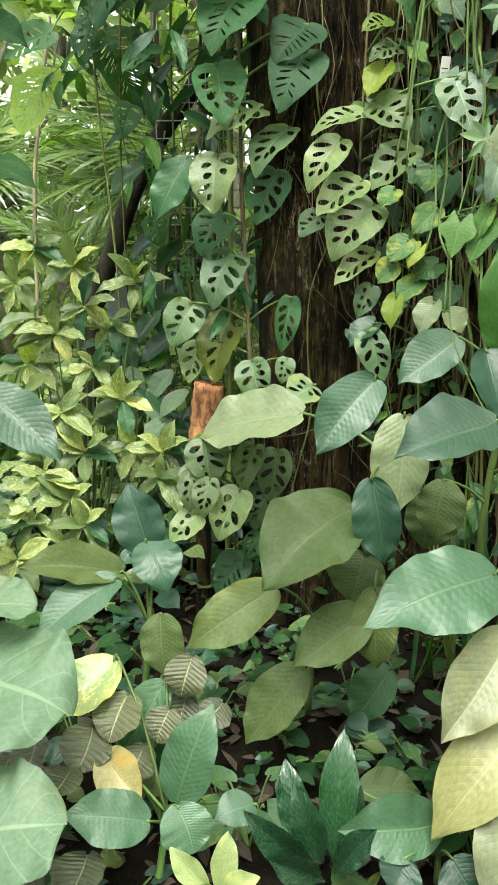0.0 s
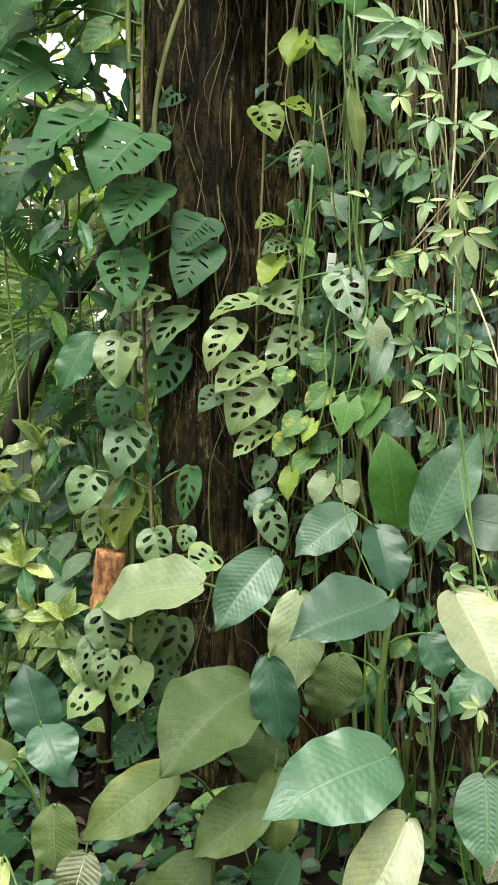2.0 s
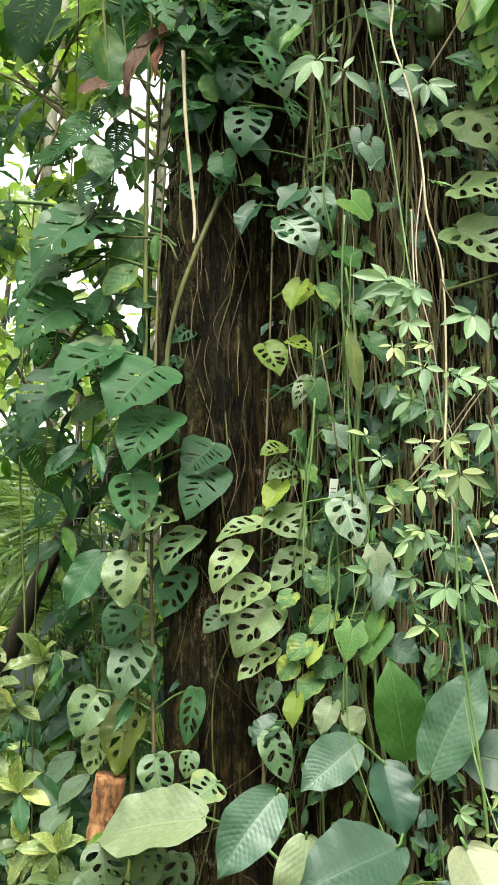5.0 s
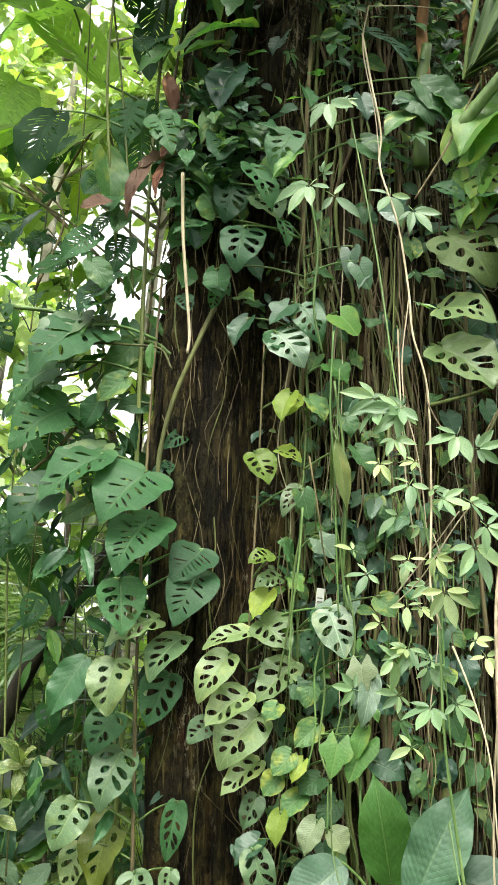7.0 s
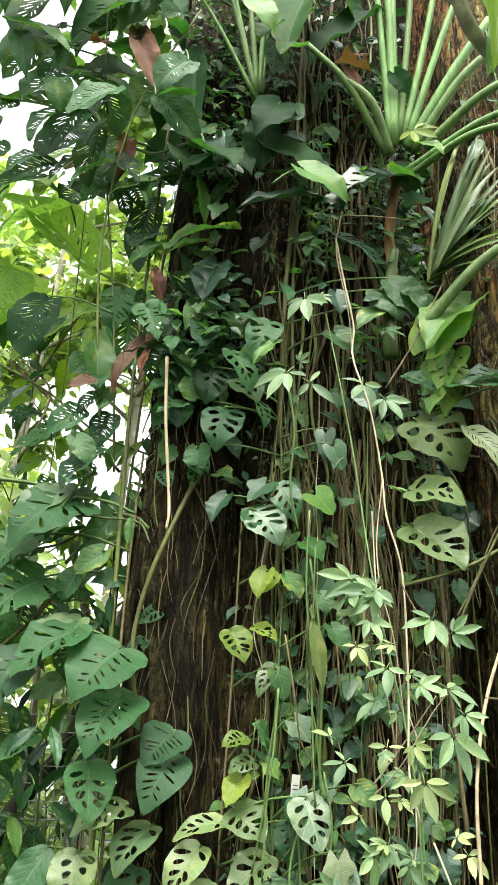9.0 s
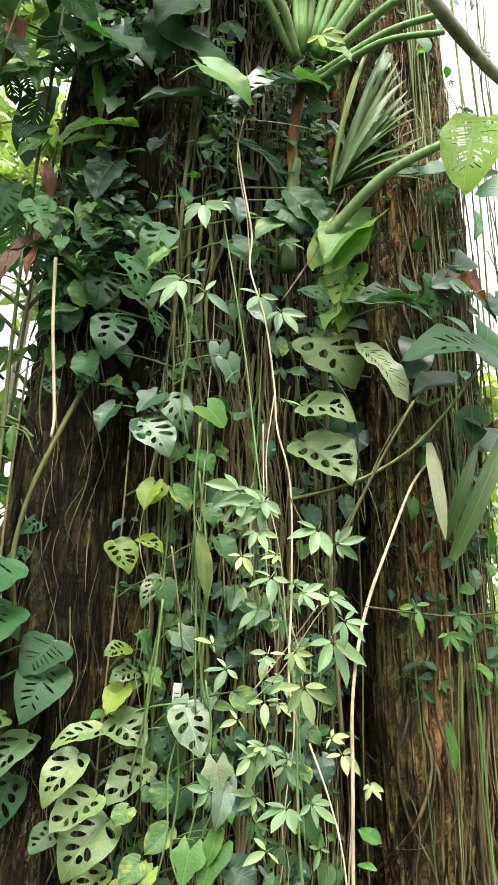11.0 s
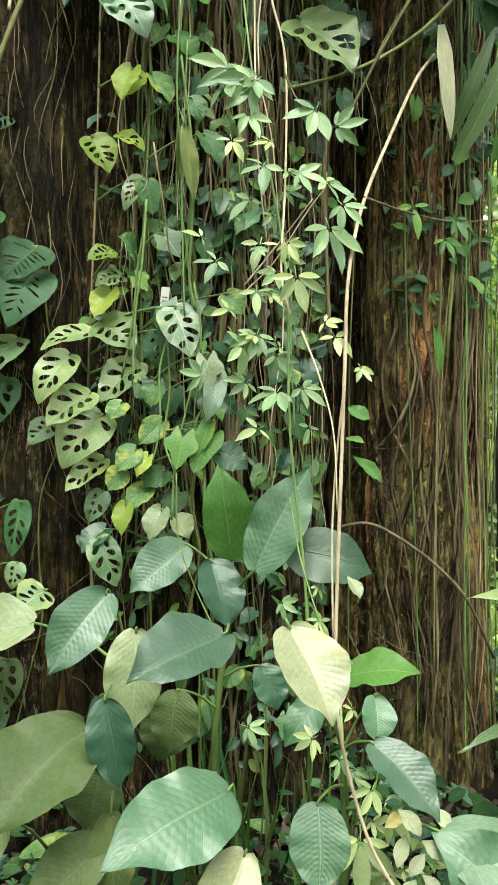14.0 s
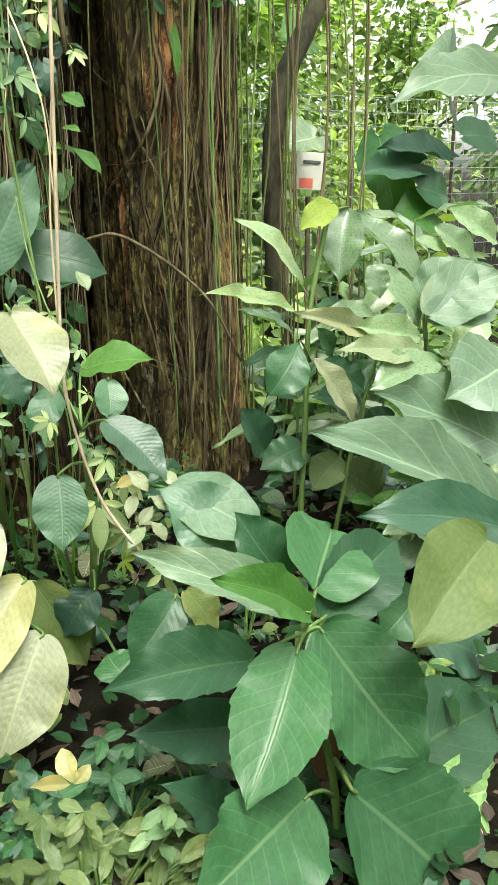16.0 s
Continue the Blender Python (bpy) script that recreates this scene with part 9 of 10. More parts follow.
# ---- the gold-spotted shrub and the low growth of the bed ----
def leafy_shrub(label, at, radii, n, size, choices, seed, group=""):
    """A shrub whose leaves are near enough to be told apart: shoots with rosettes of leaves at their ends."""
    ob = thing("spotted_shrub" if "spotted" in label else "low_shrub", at, label, "shrub", group)
    rng = random.Random(seed)
    for i in range(n):
        w, q = rng.uniform(0, 6.28), rng.random() ** 0.5
        tip = Vector((at[0] + radii[0] * q * math.cos(w), at[1] + radii[1] * q * math.sin(w), at[2] + radii[2] * (0.35 + 1.65 * rng.random()) * (1 - 0.45 * q * q)))
        tube("twig", [at, (at[0] * 0.5 + tip.x * 0.5, at[1] * 0.5 + tip.y * 0.5, tip.z * 0.45), tip], 0.006, 0.003, GREEN_STEM, ob, 5, 3, 0.05, seed=i)
        kind, material = rng.choice(choices)
        turn = rng.uniform(0, 6.28)
        for j in range(rng.choice([6, 7, 8])):
            a = turn + j * 1.3
            s = rng.uniform(*size)
            t = 1.0 if j < 4 else rng.uniform(0.45, 0.95)
            foot = Vector((at[0] + (tip.x - at[0]) * (0.5 + 0.5 * t) if t < 1 else tip.x, at[1] + (tip.y - at[1]) * (0.5 + 0.5 * t) if t < 1 else tip.y, at[2] + (tip.z - at[2]) * (0.45 + 0.55 * t) if t < 1 else tip.z))
            d = Vector((math.cos(a), math.sin(a) * 0.8 - 0.25, rng.uniform(-0.7, 0.3))).normalized() * s
            leaf(ob, kind, material, foot, foot + d, s * rng.uniform(0.38, 0.5), (d.x * 0.3, -0.6, 0.8))
    return ob


leafy_shrub("gold-spotted shrub with yellow-splashed green leaves", (-0.8, 4.0, 0.05), (0.5, 0.3, 0.6), 30, (0.09, 0.15), [("spoon", SPOTTED), ("spoon", MID), ("spoon", SPOTTED), ("broad", FRESH)], 3)
leafy_shrub("gold-spotted shrub with yellow-splashed green leaves", (-1.25, 3.4, 0.05), (0.45, 0.4, 0.55), 24, (0.08, 0.14), [("spoon", SPOTTED), ("broad", FRESH)], 4)


def gold_shoots(foot, tips):
    """Leaning shoots of the gold-splashed shrub, each ending in a whorl of broad leaves."""
    ob = thing("spotted_shrub", foot, "gold-splashed shrub with yellow and green whorled leaves", "shrub")
    rng = random.Random(17)
    foot = Vector(foot)
    for i, (tip, gold) in enumerate(tips):
        tip = Vector(tip)
        tube("twig", [foot, foot.lerp(tip, 0.5) + Vector((0.0, 0.05, -0.08)), tip], 0.007, 0.003, GREEN_STEM, ob, 5, 4, 0.05, seed=i)
        turn = rng.uniform(0, 6.28)
        for j in range(rng.choice([5, 6, 7])):
            a, s = turn + j * 1.15 + rng.uniform(-0.3, 0.3), rng.uniform(0.11, 0.19)
            d = Vector((math.cos(a), -0.3 + rng.uniform(-0.3, 0.2), math.sin(a) * 0.75 - 0.2)).normalized() * s
            leaf(ob, rng.choice(["spoon", "broad"]), rng.choice([GOLD, GOLD, SPOTTED]) if rng.random() < gold * 0.75 else rng.choice([SPOTTED, FRESH, FRESH, MID]), tip, tip + d, s * rng.uniform(0.36, 0.46), (d.x * 2, -0.7, 0.7))


gold_shoots((-0.75, 3.7, 0.08), (((-0.70, 3.70, 1.38), 0.5), ((-0.80, 3.60, 1.28), 1.0), ((-0.59, 3.75, 1.30), 0.6), ((-0.65, 3.60, 1.14), 1.0), ((-0.52, 3.50, 1.02), 1.0), ((-0.91, 3.70, 1.34), 0.7), ((-0.94, 3.70, 1.15), 0.8), ((-0.35, 3.45, 0.81), 0.7), ((-0.68, 3.50, 0.80), 0.9), ((-0.47, 3.50, 0.82), 0.7), ((-0.83, 3.40, 0.73), 0.7), ((-0.36, 3.40, 0.72), 0.6), ((-0.72, 3.40, 0.63), 0.7), ((-1.01, 3.80, 1.48), 0.7), ((-0.77, 3.85, 1.55), 0.8), ((-0.95, 3.90, 1.63), 0.7), ((-0.51, 3.90, 1.48), 0.5), ((-0.96, 3.60, 1.02), 0.7), ((-0.77, 3.50, 0.97), 0.7), ((-0.64, 3.55, 0.93), 0.5), ((-0.85, 3.30, 0.57), 0.8), ((-0.65, 3.30, 0.55), 0.8), ((-0.90, 3.20, 0.44), 0.8)))
leafy_shrub("low shrub with dark lance-shaped leaves", (-0.35, 4.6, 0.05), (0.4, 0.35, 0.5), 22, (0.16, 0.28), [("lance", DEEP), ("lance", MID)], 7)
leafy_shrub("low shrub with small light green leaves", (0.66, 1.28, 0.0), (0.34, 0.2, 0.13), 56, (0.05, 0.085), [("spoon", FRESH), ("broad", FRESH), ("spoon", CREEPER), ("broad", OLIVE)], 8)
leafy_shrub("low shrub with small mid-green leaves", (0.8, 1.5, 0.0), (0.34, 0.2, 0.14), 34, (0.055, 0.09), [("broad", MID), ("spoon", FRESH)], 9)


def arching_palm(at, crown, tips, seed):
    """A young palm: a slender stem, its fronds arching out and down from one crown."""
    ob = thing("palm", at, "young feather palm with glossy arching fronds", "palm", "palms behind the bed")
    rng = random.Random(seed)
    crown = Vector(crown)
    tube("stem", [at, Vector(at).lerp(crown, 0.5) + Vector((0.03, 0, 0)), crown], 0.02, 0.013, GREEN_ROOT, ob, 8, 5, 0.1)
    for tip, width in tips:
        leaf(ob, "frond", FROND, crown, tip, width * rng.uniform(1.1, 1.4), (rng.uniform(-0.3, 0.3), -0.45, 0.9), name="frond")


arching_palm((-0.42, 5.05, 0.05), (-0.369, 5.000, 2.066), (((-1.379, 4.900, 2.501), 0.50), ((-1.204, 5.100, 2.770), 0.50), ((-1.402, 4.800, 2.172), 0.50), ((-0.941, 5.200, 2.820), 0.45), ((-1.210, 4.700, 1.903), 0.50), ((-0.978, 4.700, 1.756), 0.42)), 1)
arching_palm((-0.99, 4.95, 0.05), (-0.942, 4.900, 1.519), (((-1.423, 4.800, 1.883), 0.45), ((-0.458, 4.900, 1.879), 0.45), ((-0.361, 4.800, 1.636), 0.42), ((-1.281, 5.000, 2.106), 0.45), ((-0.683, 5.000, 2.100), 0.40)), 2)
arching_palm((-1.76, 5.35, 0.05), (-1.710, 5.300, 2.015), (((-1.025, 5.200, 2.433), 0.50), ((-0.741, 5.200, 2.246), 0.50), ((-0.768, 5.100, 1.958), 0.50), ((-1.268, 5.300, 2.607), 0.45)), 3)
plant = thing('lance_leaved_plant', (-0.441, 4.100, 0.050), 'dark shade plant with long drooping lance leaves', 'plant')
tube('stem', [(-0.441, 4.100, 0.050), (-0.417, 4.150, 1.312), (-0.349, 4.200, 2.035)], 0.012, 0.008, GREEN_STEM, plant, 8, 6, 0.08)
leaf(plant, 'lance', SHADE_LEAF, (-0.264, 4.100, 1.937), (-0.458, 4.000, 1.711), 0.133, stalk=(-0.394, 4.150, 1.905))
leaf(plant, 'lance', MID, (-0.475, 4.200, 2.011), (-0.656, 4.150, 1.871), 0.105, stalk=(-0.392, 4.150, 1.968))
leaf(plant, 'lance', DEEP, (-0.373, 4.100, 1.714), (-0.558, 4.050, 1.571), 0.088, stalk=(-0.401, 4.150, 1.678))
leaf(plant, 'lance', DEEP, (-0.646, 4.000, 1.311), (-0.517, 3.950, 1.082), 0.104, stalk=(-0.413, 4.150, 1.259))
leaf(plant, 'lance', DEEP, (-0.336, 4.000, 1.244), (-0.515, 3.950, 1.116), 0.099, stalk=(-0.415, 4.150, 1.192))
leaf(plant, 'lance', MID, (-0.423, 4.100, 1.342), (-0.546, 4.000, 1.189), 0.090, stalk=(-0.412, 4.150, 1.299))
leaf(plant, 'lance', TARO, (-0.348, 3.900, 1.087), (-0.474, 3.850, 0.949), 0.102, stalk=(-0.420, 4.150, 1.015))
leaf(plant, 'lance', TARO, (-0.568, 3.950, 1.095), (-0.479, 3.900, 0.998), 0.072, stalk=(-0.420, 4.150, 1.029))
leaf(plant, 'lance', TARO, (-0.272, 3.800, 1.012), (-0.407, 3.750, 0.895), 0.090, stalk=(-0.423, 4.150, 0.919))
leaf(plant, 'lance', DEEP, (-0.362, 4.200, 1.522), (-0.437, 4.100, 1.316), 0.096, stalk=(-0.406, 4.150, 1.484))
leaf(plant, 'lance', SHADE_LEAF, (-0.305, 4.200, 1.678), (-0.444, 4.100, 1.524), 0.106, stalk=(-0.402, 4.150, 1.639))
leaf(plant, 'lance', MID, (-0.525, 3.900, 0.998), (-0.364, 3.800, 0.860), 0.087, stalk=(-0.423, 4.150, 0.919))
leaf(plant, 'broad', TARO, (-0.363, 3.800, 0.885), (-0.449, 3.700, 0.779), 0.115, stalk=(-0.426, 4.150, 0.821))
leaf(plant, 'lance', DEEP, (-0.451, 4.100, 1.316), (-0.304, 4.050, 1.161), 0.090, stalk=(-0.413, 4.150, 1.272))
leaf(plant, 'lance', SHADE_LEAF, (-0.375, 4.200, 2.035), (-0.292, 4.100, 1.826), 0.109, stalk=(-0.391, 4.150, 1.992))
leaf(plant, 'lance', BRIGHT, (-0.378, 4.000, 1.154), (-0.473, 3.950, 1.082), 0.068, stalk=(-0.418, 4.150, 1.097))
leaf(plant, 'lance', DEEP, (-0.533, 4.300, 2.074), (-0.376, 4.200, 1.985), 0.080, stalk=(-0.391, 4.150, 2.005))
plant = thing('broadleaf_plant', (-1.122, 3.300, 0.050), 'tall broad-leaved plant with dark leaves', 'plant', 'low broadleaf plants')
tube('stem', [(-1.122, 3.300, 0.050), (-1.030, 3.300, 1.496), (-0.949, 3.300, 2.411)], 0.01, 0.006, GREEN_STEM, plant, 8, 6, 0.08)
leaf(plant, 'broad', SHADE_LEAF, (-0.977, 3.300, 1.919), (-0.744, 3.200, 1.839), 0.142)
leaf(plant, 'broad', SHADE_LEAF, (-0.920, 3.300, 2.393), (-0.748, 3.200, 2.302), 0.118)
cane = thing('bamboo_cane', (-1.182, 4.700, 0.050), 'thin pale upright cane among the palms', 'cane')
tube('shaft', [(-1.182, 4.700, 0.050), (-1.153, 4.700, 1.758), (-1.096, 4.700, 2.295), (-1.015, 4.700, 2.778)], 0.012, 0.008, PALE_STEM, cane, 8, 6, 0.06)


def undergrowth():
    """Seedlings and runners over the soil."""
    rng = random.Random(77)
    for i in range(64):
        x, y = rng.uniform(-1.6, 3.2), rng.uniform(1.35, 3.4)
        if i % 3 == 0:
            x, y = rng.uniform(-0.8, 1.6), rng.uniform(1.5, 2.9)
        z = ground_height(x, y)
        ob = thing("seedling", (x, y, z), "small green seedling on the dark soil", "seedling", "seedlings in the bed")
        kind, material = rng.choice([("heart", SHADE_LEAF), ("ivy", IVY), ("broad", SHADE_LEAF), ("palmate", IVY), ("broad", DEEP), ("ivy", DEEP), ("spoon", OLIVE), ("round", PATTERN)])
        h = rng.uniform(0.04, 0.2)
        for j in range(rng.choice([4, 5, 6, 7])):
            w = rng.uniform(0, 6.28)
            s = rng.uniform(0.05, 0.13)
            b = Vector((x + 0.06 * math.cos(w), y + 0.06 * math.sin(w), z + h * rng.uniform(0.5, 1.1)))
            d = Vector((math.cos(w), math.sin(w), rng.uniform(-0.5, 0.3))).normalized() * s
            leaf(ob, kind, material, b, b + d, s * rng.uniform(0.55, 0.8), (0.1 * d.x, -0.4, 0.9), (x, y, z))


undergrowth()


def cane_bush(at, radii, n, choices, seed, label):
    """A loose bush of slender canes hung with narrow leaves."""
    ob = thing("cane_bush", at, label, "shrub", "cane bushes behind the climbers")
    rng = random.Random(seed)
    items = []
    for c in range(12):
        foot = Vector((at[0] + rng.uniform(-0.15, 0.15), at[1] + rng.uniform(-0.15, 0.15), at[2]))
        tip = Vector((at[0] + rng.uniform(-1, 1) * radii[0], at[1] + rng.uniform(-1, 1) * radii[1], at[2] + radii[2] * rng.uniform(0.55, 1.0)))
        mid = (foot + tip) / 2 + Vector((0, 0, 0.25 * radii[2]))
        tube("cane", [foot, mid, tip], 0.006, 0.003, GREEN_STEM, ob, 5, 4, 0.05, seed=c)
        for i in range(n // 12):
            t = rng.uniform(0.25, 1.0)
            b = (foot.lerp(mid, t * 2) if t < 0.5 else mid.lerp(tip, t * 2 - 1)) + Vector((rng.uniform(-0.12, 0.12), rng.uniform(-0.12, 0.12), rng.uniform(-0.1, 0.1)))
            w, s = rng.uniform(0, 6.28), rng.uniform(0.1, 0.22)
            d = Vector((math.cos(w), math.sin(w), rng.uniform(-0.8, 0.3))).normalized() * s
            kind, material = rng.choice(choices)
            items.append((kind, material, b, b + d, s * rng.uniform(0.22, 0.42), (rng.uniform(-0.4, 0.4), -0.5, 0.8)))
    scatter("foliage", ob, items)


LIGHTS = [("lance", FRESH), ("lance", BRIGHT), ("lance", MID), ("lance", FAR_MID), ("broad", MID)]
for i, (x, y, h) in enumerate(((-0.55, 5.5, 1.5), (-1.25, 4.5, 1.1), (-0.3, 4.75, 2.5), (-1.8, 5.2, 1.5), (-0.7, 6.1, 2.8))):
    cane_bush((x, y, 0.05), (0.5, 0.4, h), 130, LIGHTS, 410 + i, "loose light green bush of slender canes and narrow leaves")


def ground_cover(n, xs, ys, size, choices, seed, label, lift=0.16):
    """Low creeping growth over the soil, in drifts."""
    rng = random.Random(seed)
    items = []
    while len(items) < n:
        x, y = rng.uniform(*xs), rng.uniform(*ys)
        if noise.noise((x * 1.9, y * 1.9, seed * 0.61)) < -0.2:
            continue
        z = ground_height(x, y) + rng.uniform(0.01, lift)
        kind, material = rng.choice(choices)
        w, s = rng.uniform(0, 6.28), rng.uniform(*size)
        d = Vector((math.cos(w), math.sin(w), rng.uniform(-0.5, 0.5))).normalized() * s
        items.append((kind, material, (x, y, z), (x + d.x, y + d.y, max(z + d.z, z * 0.5 + 0.01)), s * rng.uniform(0.45, 0.8) if kind != "palmate" else s, (rng.uniform(-0.4, 0.4), -0.45, 0.9)))
    tagged(scatter("ground_cover", None, items), label, "ground cover", kind="stuff")


COVER = [("broad", DEEP), ("spoon", DEEP), ("ivy", SHADE_LEAF), ("broad", SHADE_LEAF), ("heart", SHADE_LEAF), ("ivy", SHADE_LEAF), ("spoon", SHADE_LEAF), ("heart", DEEP), ("ivy", DEEP), ("heart", IVY), ("ivy", IVY), ("broad", SHADE_LEAF), ("spoon", OLIVE), ("heart", SHADE_LEAF), ("palmate", IVY), ("broad", SHADE_LEAF), ("round", SHADE_LEAF)]
ground_cover(1300, (-1.5, 1.7), (1.3, 3.3), (0.03, 0.09), COVER, 5, "low creeping green growth over the dark soil of the bed")
ground_cover(1500, (1.5, 4.2), (1.3, 4.2), (0.04, 0.12), COVER + [("lance", LANCE), ("lance", MID)], 6, "low mixed green growth beside the roots", 0.24)
ground_cover(1700, (0.3, 3.6), (0.3, 1.5), (0.03, 0.07), COVER, 8, "low creeping green growth at the edge of the path", 0.05)
ground_cover(1000, (-2.4, 0.2), (3.2, 5.4), (0.06, 0.15), [("spoon", SPOTTED), ("lance", MID), ("lance", BRIGHT), ("broad", DEEP), ("spoon", SHADE_LEAF), ("lance", DEEP)], 7, "mixed green growth behind the bed", 0.4)


# ---- garden fittings: label, signs, fence, trellis, other trunks ----
def plain_material(name, colour, rough=0.6, wear=(0.25, 0.23, 0.18)):
    k = Nodes(name)
    co = k.add("TexCoord").outputs["Object"]
    col = k.mix(k.math("MULTIPLY", k.smooth(k.noise(co, 9.0, 6.0, 0.7), 0.5, 0.75), 0.4), colour, wear)
    k.set(k.bsdf, "Base Color", col)
    k.set(k.bsdf, "Roughness", k.math("MULTIPLY_ADD", k.noise(co, 40.0), 0.25, rough - 0.1))
    return k.m


def slab(name, centre, size, material, parent, turn=(0, 0, 0), label="", bevel=0.004):
    """A box with bevelled edges."""
    bm = bmesh.new()
    bmesh.ops.create_cube(bm, size=1.0, matrix=Matrix.Diagonal((*size, 1)))
    bmesh.ops.bevel(bm, geom=list(bm.edges), offset=min(bevel, min(size) * 0.3), segments=2, affect="EDGES")
    me = bpy.data.meshes.new(name)
    bm.to_mesh(me)
    bm.free()
    me.materials.append(material)
    return child(name, me, parent, label, pose(*centre, *turn))


WHITE = plain_material("white_painted_card", (0.42, 0.42, 0.38))
RED = plain_material("faded_red_print", (0.45, 0.1, 0.07))
GREY = plain_material("grey_painted_metal", (0.24, 0.27, 0.28))
INK = plain_material("dark_print", (0.05, 0.05, 0.05))
WIRE = plain_material("weathered_wire", (0.2, 0.22, 0.2), 0.5)
POST = grain_material("weathered_post_wood", (0.05, 0.04, 0.028), (0.13, 0.1, 0.07), (0.22, 0.18, 0.13), scale=20, stretch=(1, 1, 0.1))

tag = thing("plant_label", (0.655, 3.06, 2.12), "small white plant label pinned to the bark", "plant label")
slab("card", (0.655, 3.06, 2.165), (0.03, 0.003, 0.085), WHITE, tag, (6, 4, 3))
for i in range(3):
    slab("print_bar", (0.655, 3.0575, 2.185 - 0.014 * i), (0.02, 0.001, 0.004), INK, tag, (6, 4, 3), bevel=0.0002)

stump = thing("broken_stump", (-0.19, 3.42, 0.08), "rust-orange broken stump with flaking bark", "stump")
tube("stump_foot", [(-0.20, 3.43, 0.08), (-0.19, 3.42, 0.5), (-0.178, 3.41, 0.9)], 0.03, 0.035, BARK, stump, 10, 5, 0.15)
v, fc = tube_data([(-0.18, 3.41, 0.84), (-0.172, 3.41, 0.95), (-0.155, 3.4, 1.095)], 0.066, 0.058, 26, 7, 0.07, 3)
child("stump_wood", mesh_of("stump_wood", v, fc, None, RUST), stump)
board = thing("sign_board", (3.66, 5.0, 0.05), "small white and red sign board on a thin post", "sign")
slab("post", (3.66, 5.02, 0.7), (0.03, 0.03, 1.4), POST, board)
slab("panel", (3.66, 5.0, 1.57), (0.26, 0.012, 0.25), WHITE, board, (0, 3, 8))
slab("red_field", (3.62, 4.99, 1.49), (0.13, 0.004, 0.07), RED, board, (0, 3, 8), bevel=0.001)
slab("print_bar", (3.67, 4.988, 1.63), (0.16, 0.003, 0.02), INK, board, (0, 3, 8), bevel=0.001)

box = thing("utility_panel", (-0.81, 5.1, 0.05), "grey metal panel on a post among the shrubs", "panel")
slab("post", (-0.81, 5.14, 0.64), (0.05, 0.05, 1.29), GREY, box)
slab("plate", (-0.809, 5.1, 1.387), (0.14, 0.035, 0.34), GREY, box, (4, -10, 12))


def wire_panel(name, x0, x1, y, z0, z1, step, r, label, posts):
    """A mesh of crossed wires between posts."""
    ob = thing(name, ((x0 + x1) / 2, y, z0), label, "fence")
    verts, faces = [], []

    def strand(a, b):
        v, f = tube_data([a, b], r, r, 4, 1)
        n = len(verts)
        verts.extend(v)
        faces.extend(tuple(i + n for i in q) for q in f)

    x = x0
    while x <= x1:
        strand((x, y, z0), (x, y, z1))
        x += step
    z = z0
    while z <= z1:
        strand((x0, y - r * 2, z), (x1, y - r * 2, z))
        z += step
    child("wire_mesh", mesh_of("wire_mesh", verts, faces, None, WIRE), ob)
    for i in range(posts):
        px = x0 + (x1 - x0) * i / max(1, posts - 1)
        tube("post", [(px, y + 0.03, 0.0), (px + 0.01, y + 0.03, (z0 + z1) / 2), (px, y + 0.03, z1 + 0.1)], r * 7, r * 6, POST, ob, 8, 3, 0.04, seed=i)
    return ob


wire_panel("wire_fence", 3.0, 8.6, 7.4, 0.05, 2.3, 0.14, 0.004, "wire mesh fence on weathered posts", 5)
wire_panel("trellis", -0.45, 0.08, 4.35, 1.5, 2.7, 0.08, 0.003, "dark wire trellis behind the climbers", 2)


DARK_BARK = grain_material("dark_wet_bark", (0.008, 0.007, 0.004), (0.035, 0.03, 0.018), (0.1, 0.085, 0.06), scale=22, stretch=(1, 1, 0.3), depth=0.008)


def side_tree(points, r0, r1, label):
    ob = thing("garden_tree", points[0], label, "tree", "small trees beside the bed")
    tube("trunk", points, r0, r1, DARK_BARK, ob, 10, 6, 0.06)
    tip = Vector(points[-1])
    rng = random.Random(int(tip.x * 100))
    pts = []
    for i in range(8):
        q = tip + Vector((rng.uniform(-1, 1), rng.uniform(-0.8, 0.8), rng.uniform(0.1, 1.0)))
        tube("limb", [tip, (tip + q) / 2 + Vector((0, 0, 0.15)), q], r1 * 0.8, 0.01, GREY_BARK, ob, 6, 4, 0.06, seed=i)
        pts.append(blob_points(50, q, (0.5, 0.45, 0.3), i + 5, 0.9))
    p = np.concatenate(pts)
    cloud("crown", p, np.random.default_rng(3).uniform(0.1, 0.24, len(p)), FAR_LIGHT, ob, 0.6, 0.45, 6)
    return ob


side_tree([(-0.962, 4.550, 0.000), (-0.862, 4.550, 1.173), (-0.800, 4.550, 1.407), (-0.692, 4.500, 1.662), (-0.598, 4.450, 1.879), (-0.435, 4.400, 2.163), (-0.280, 4.400, 2.366), (-0.145, 4.500, 2.689)], 0.055, 0.04, "leaning slender tree with brown bark")
side_tree([(3.4, 5.05, 0.0), (3.38, 5.0, 0.9), (3.36, 5.0, 1.7), (3.45, 5.0, 2.15), (3.66, 5.0, 2.55), (4.0, 5.0, 3.2), (4.1, 5.1, 4.2)], 0.08, 0.06, "curved grey-barked tree beside the hanging lianas")

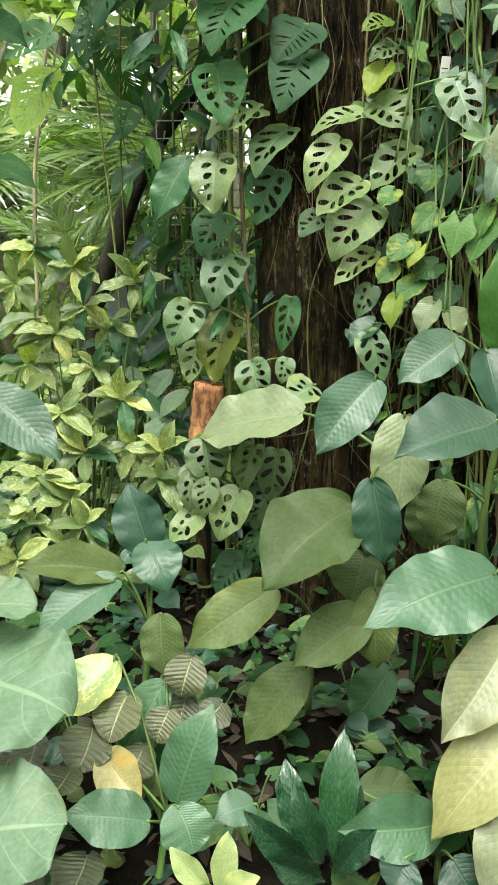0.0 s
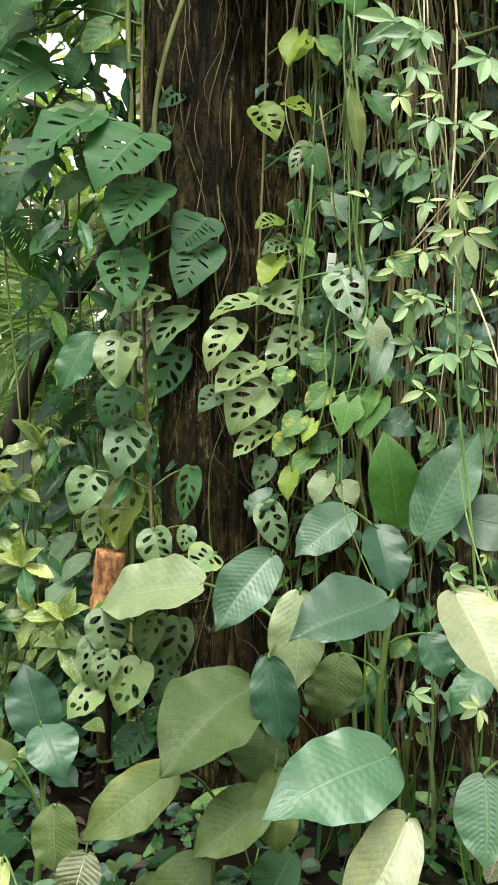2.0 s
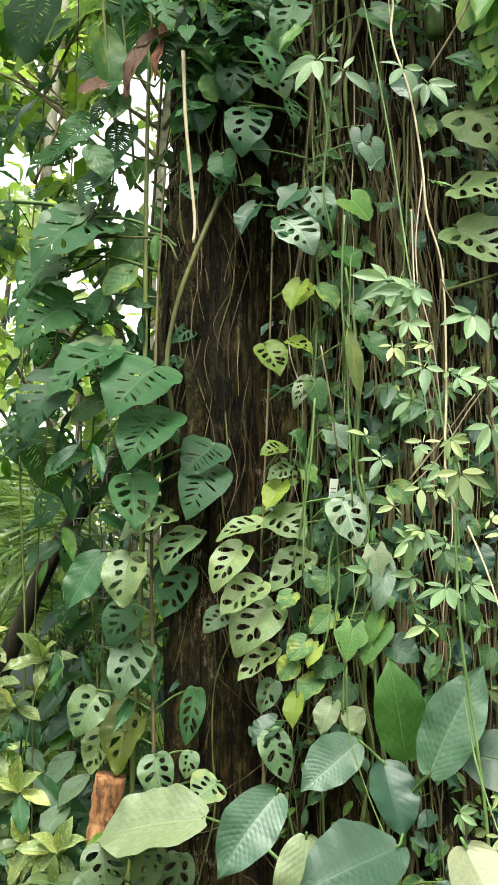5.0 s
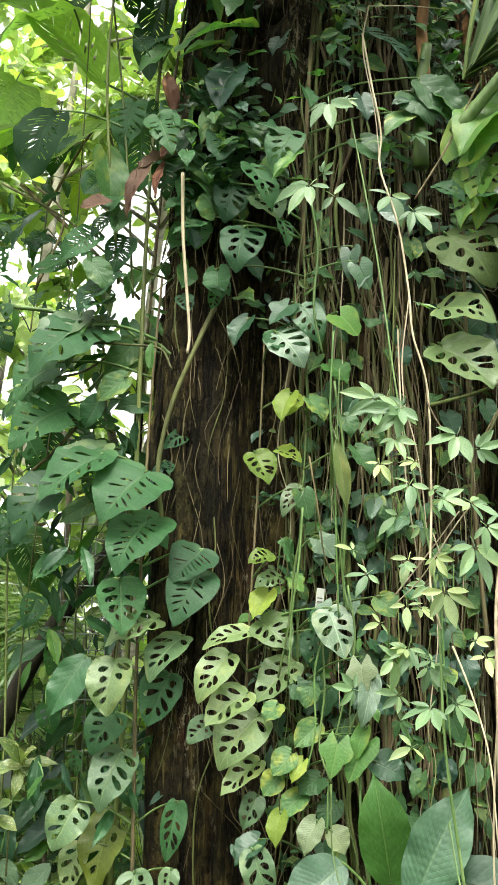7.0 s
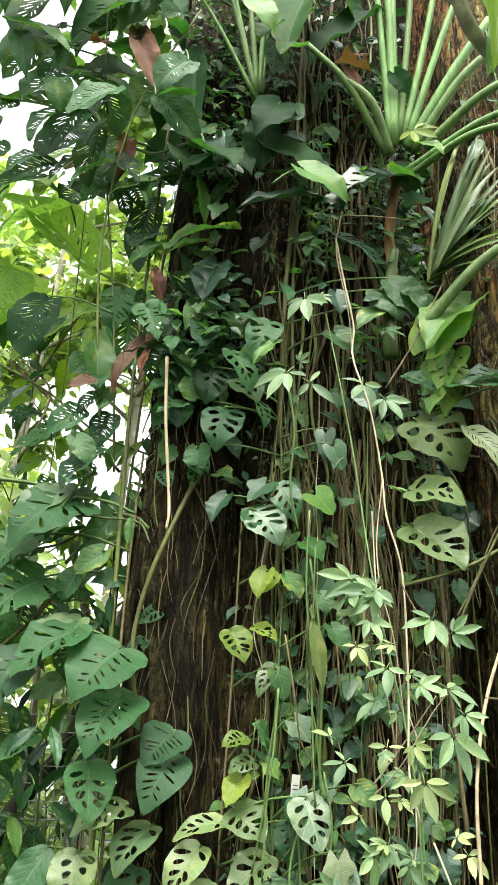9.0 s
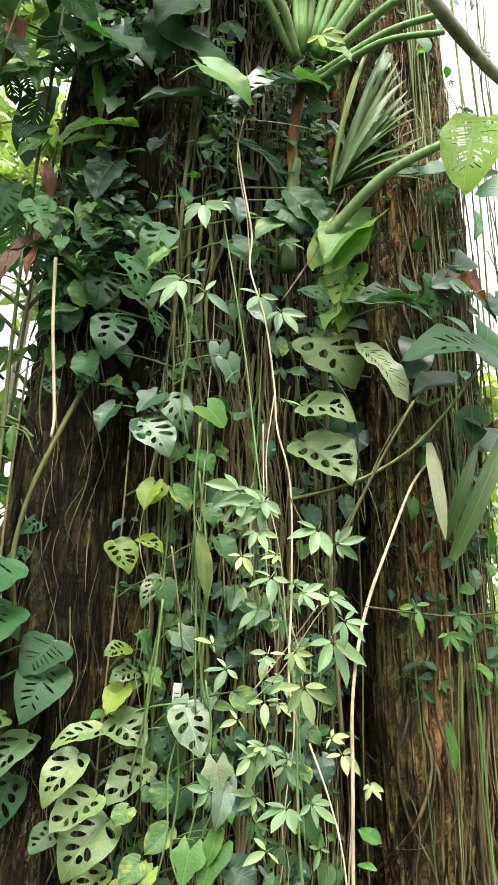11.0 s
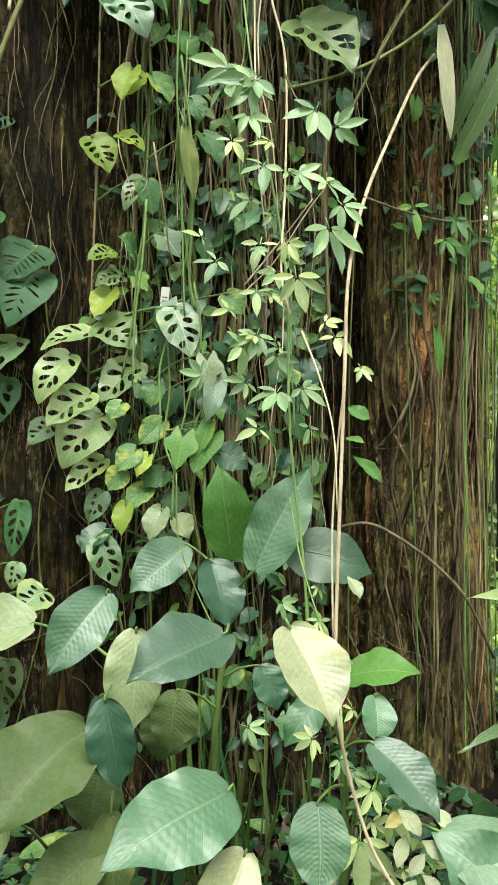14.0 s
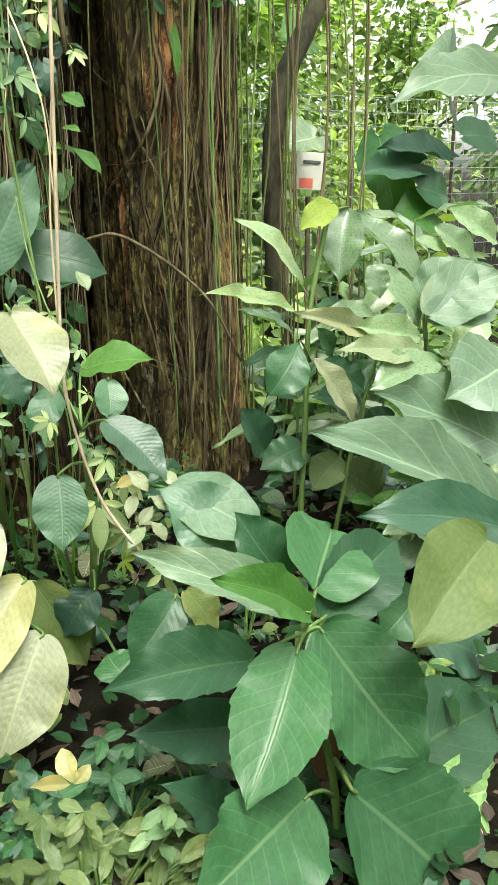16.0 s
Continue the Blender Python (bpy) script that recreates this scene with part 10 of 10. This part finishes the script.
# low leafy cover on the right of the tree, and brighter bushes beyond
for i, (x, y, n) in enumerate(((2.75, 3.1, 26), (3.2, 3.7, 26), (2.5, 2.2, 18), (3.9, 4.3, 24))):
    leafy_shrub("low shrub with smooth green leaves", (x, y, 0.03), (0.45, 0.35, 0.3), n, (0.12, 0.22), [("broad", MID), ("lance", LANCE), ("broad", BRIGHT), ("lance", DEEP)], 90 + i, "low shrubs beside the tree")


def grass_clump(at, n, seed, height, choices):
    """Narrow arching leaves and thin stems from one foot."""
    ob = thing("grassy_clump", at, "clump of narrow arching green leaves", "plant", "grassy clumps at the trunk")
    rng = random.Random(seed)
    for i in range(n):
        w = rng.uniform(0, 6.28)
        b = Vector((at[0] + rng.uniform(-0.09, 0.09), at[1] + rng.uniform(-0.07, 0.07), at[2]))
        h = height * rng.uniform(0.5, 1.1)
        tip = b + Vector((math.cos(w) * h * rng.uniform(0.1, 0.5), math.sin(w) * h * 0.25 - 0.05, h))
        leaf(ob, "strap", rng.choice(choices), b, tip, rng.uniform(0.008, 0.02), (math.cos(w), -0.8, 0.4))
    return ob


for i, (x, y, h) in enumerate(((0.62, 2.85, 0.8), (0.8, 2.9, 0.9), (0.98, 2.85, 0.9), (1.15, 2.8, 0.8), (1.1, 2.5, 0.6))):
    grass_clump((x, y, ground_height(x, y)), 9, 200 + i, h * 0.85, [MID, BRIGHT, OLIVE])

more = thing("ginger_plant", (2.3, 2.6, 0.05), "dense clump of cane stems with smooth pale lance leaves", "plant", "ginger clumps")
rng = random.Random(5)
for c in range(9):
    foot = Vector((rng.uniform(2.2, 3.3), rng.uniform(2.85, 3.5), 0.05))
    top = foot + Vector((rng.uniform(-0.15, 0.15), rng.uniform(-0.15, 0.05), rng.uniform(0.7, 1.35)))
    tube("cane", [foot, (foot + top) / 2 + Vector((0.02, 0, 0)), top], 0.008, 0.005, GREEN_STEM, more, 6, 4, 0.05, seed=c)
    for i in range(7):
        t = 0.45 + 0.55 * i / 6
        b = foot.lerp(top, t)
        w = i * 2.6 + c
        s = rng.uniform(0.2, 0.4)
        d = Vector((math.cos(w), math.sin(w) * 0.6 - 0.2, rng.uniform(-0.35, 0.5))).normalized() * s
        leaf(more, "lance", rng.choice([LANCE, LANCE, SILVER, MID]), b, b + d, s * rng.uniform(0.15, 0.23), (0.0, -0.4, 0.9))

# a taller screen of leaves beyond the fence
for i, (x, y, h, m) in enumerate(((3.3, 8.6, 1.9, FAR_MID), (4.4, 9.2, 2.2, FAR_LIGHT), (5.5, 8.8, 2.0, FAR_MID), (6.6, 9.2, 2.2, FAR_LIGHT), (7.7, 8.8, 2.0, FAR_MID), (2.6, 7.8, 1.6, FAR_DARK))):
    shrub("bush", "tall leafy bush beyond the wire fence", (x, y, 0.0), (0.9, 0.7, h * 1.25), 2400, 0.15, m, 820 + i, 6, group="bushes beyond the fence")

# added trees and hedges, never in view, that block low light behind and beside the path
for i, (x, y, h, s) in enumerate(((-5.5, 1.5, 5.5, 1.7), (-4.5, -3.0, 6.0, 2.0), (-1.8, -5.6, 6.5, 2.2), (1.6, -5.8, 6.0, 2.2), (4.8, -4.0, 6.5, 2.2), (6.5, 0.5, 6.0, 1.9), (6.8, 4.2, 6.5, 1.6), (-5.6, 5.2, 6.0, 1.6))):
    far_tree((x, y, 0.0), h, s, 1700, 0.3, (FAR_DARK, FAR_MID)[i % 2], 300 + i, 0.12)
for i in range(13):
    w = math.pi * (0.97 + 1.06 * i / 12)
    x, y = 0.8 + 6.8 * math.cos(w), 1.2 + 7.2 * math.sin(w)
    shrub("bush", "dense leafy green bush, added unseen across the path to block low light", (x, y, 0.0), (1.2, 1.0, 1.5), 700, 0.26, (FAR_DARK, FAR_MID)[i % 2], 900 + i, 4, group="bushes across the path")
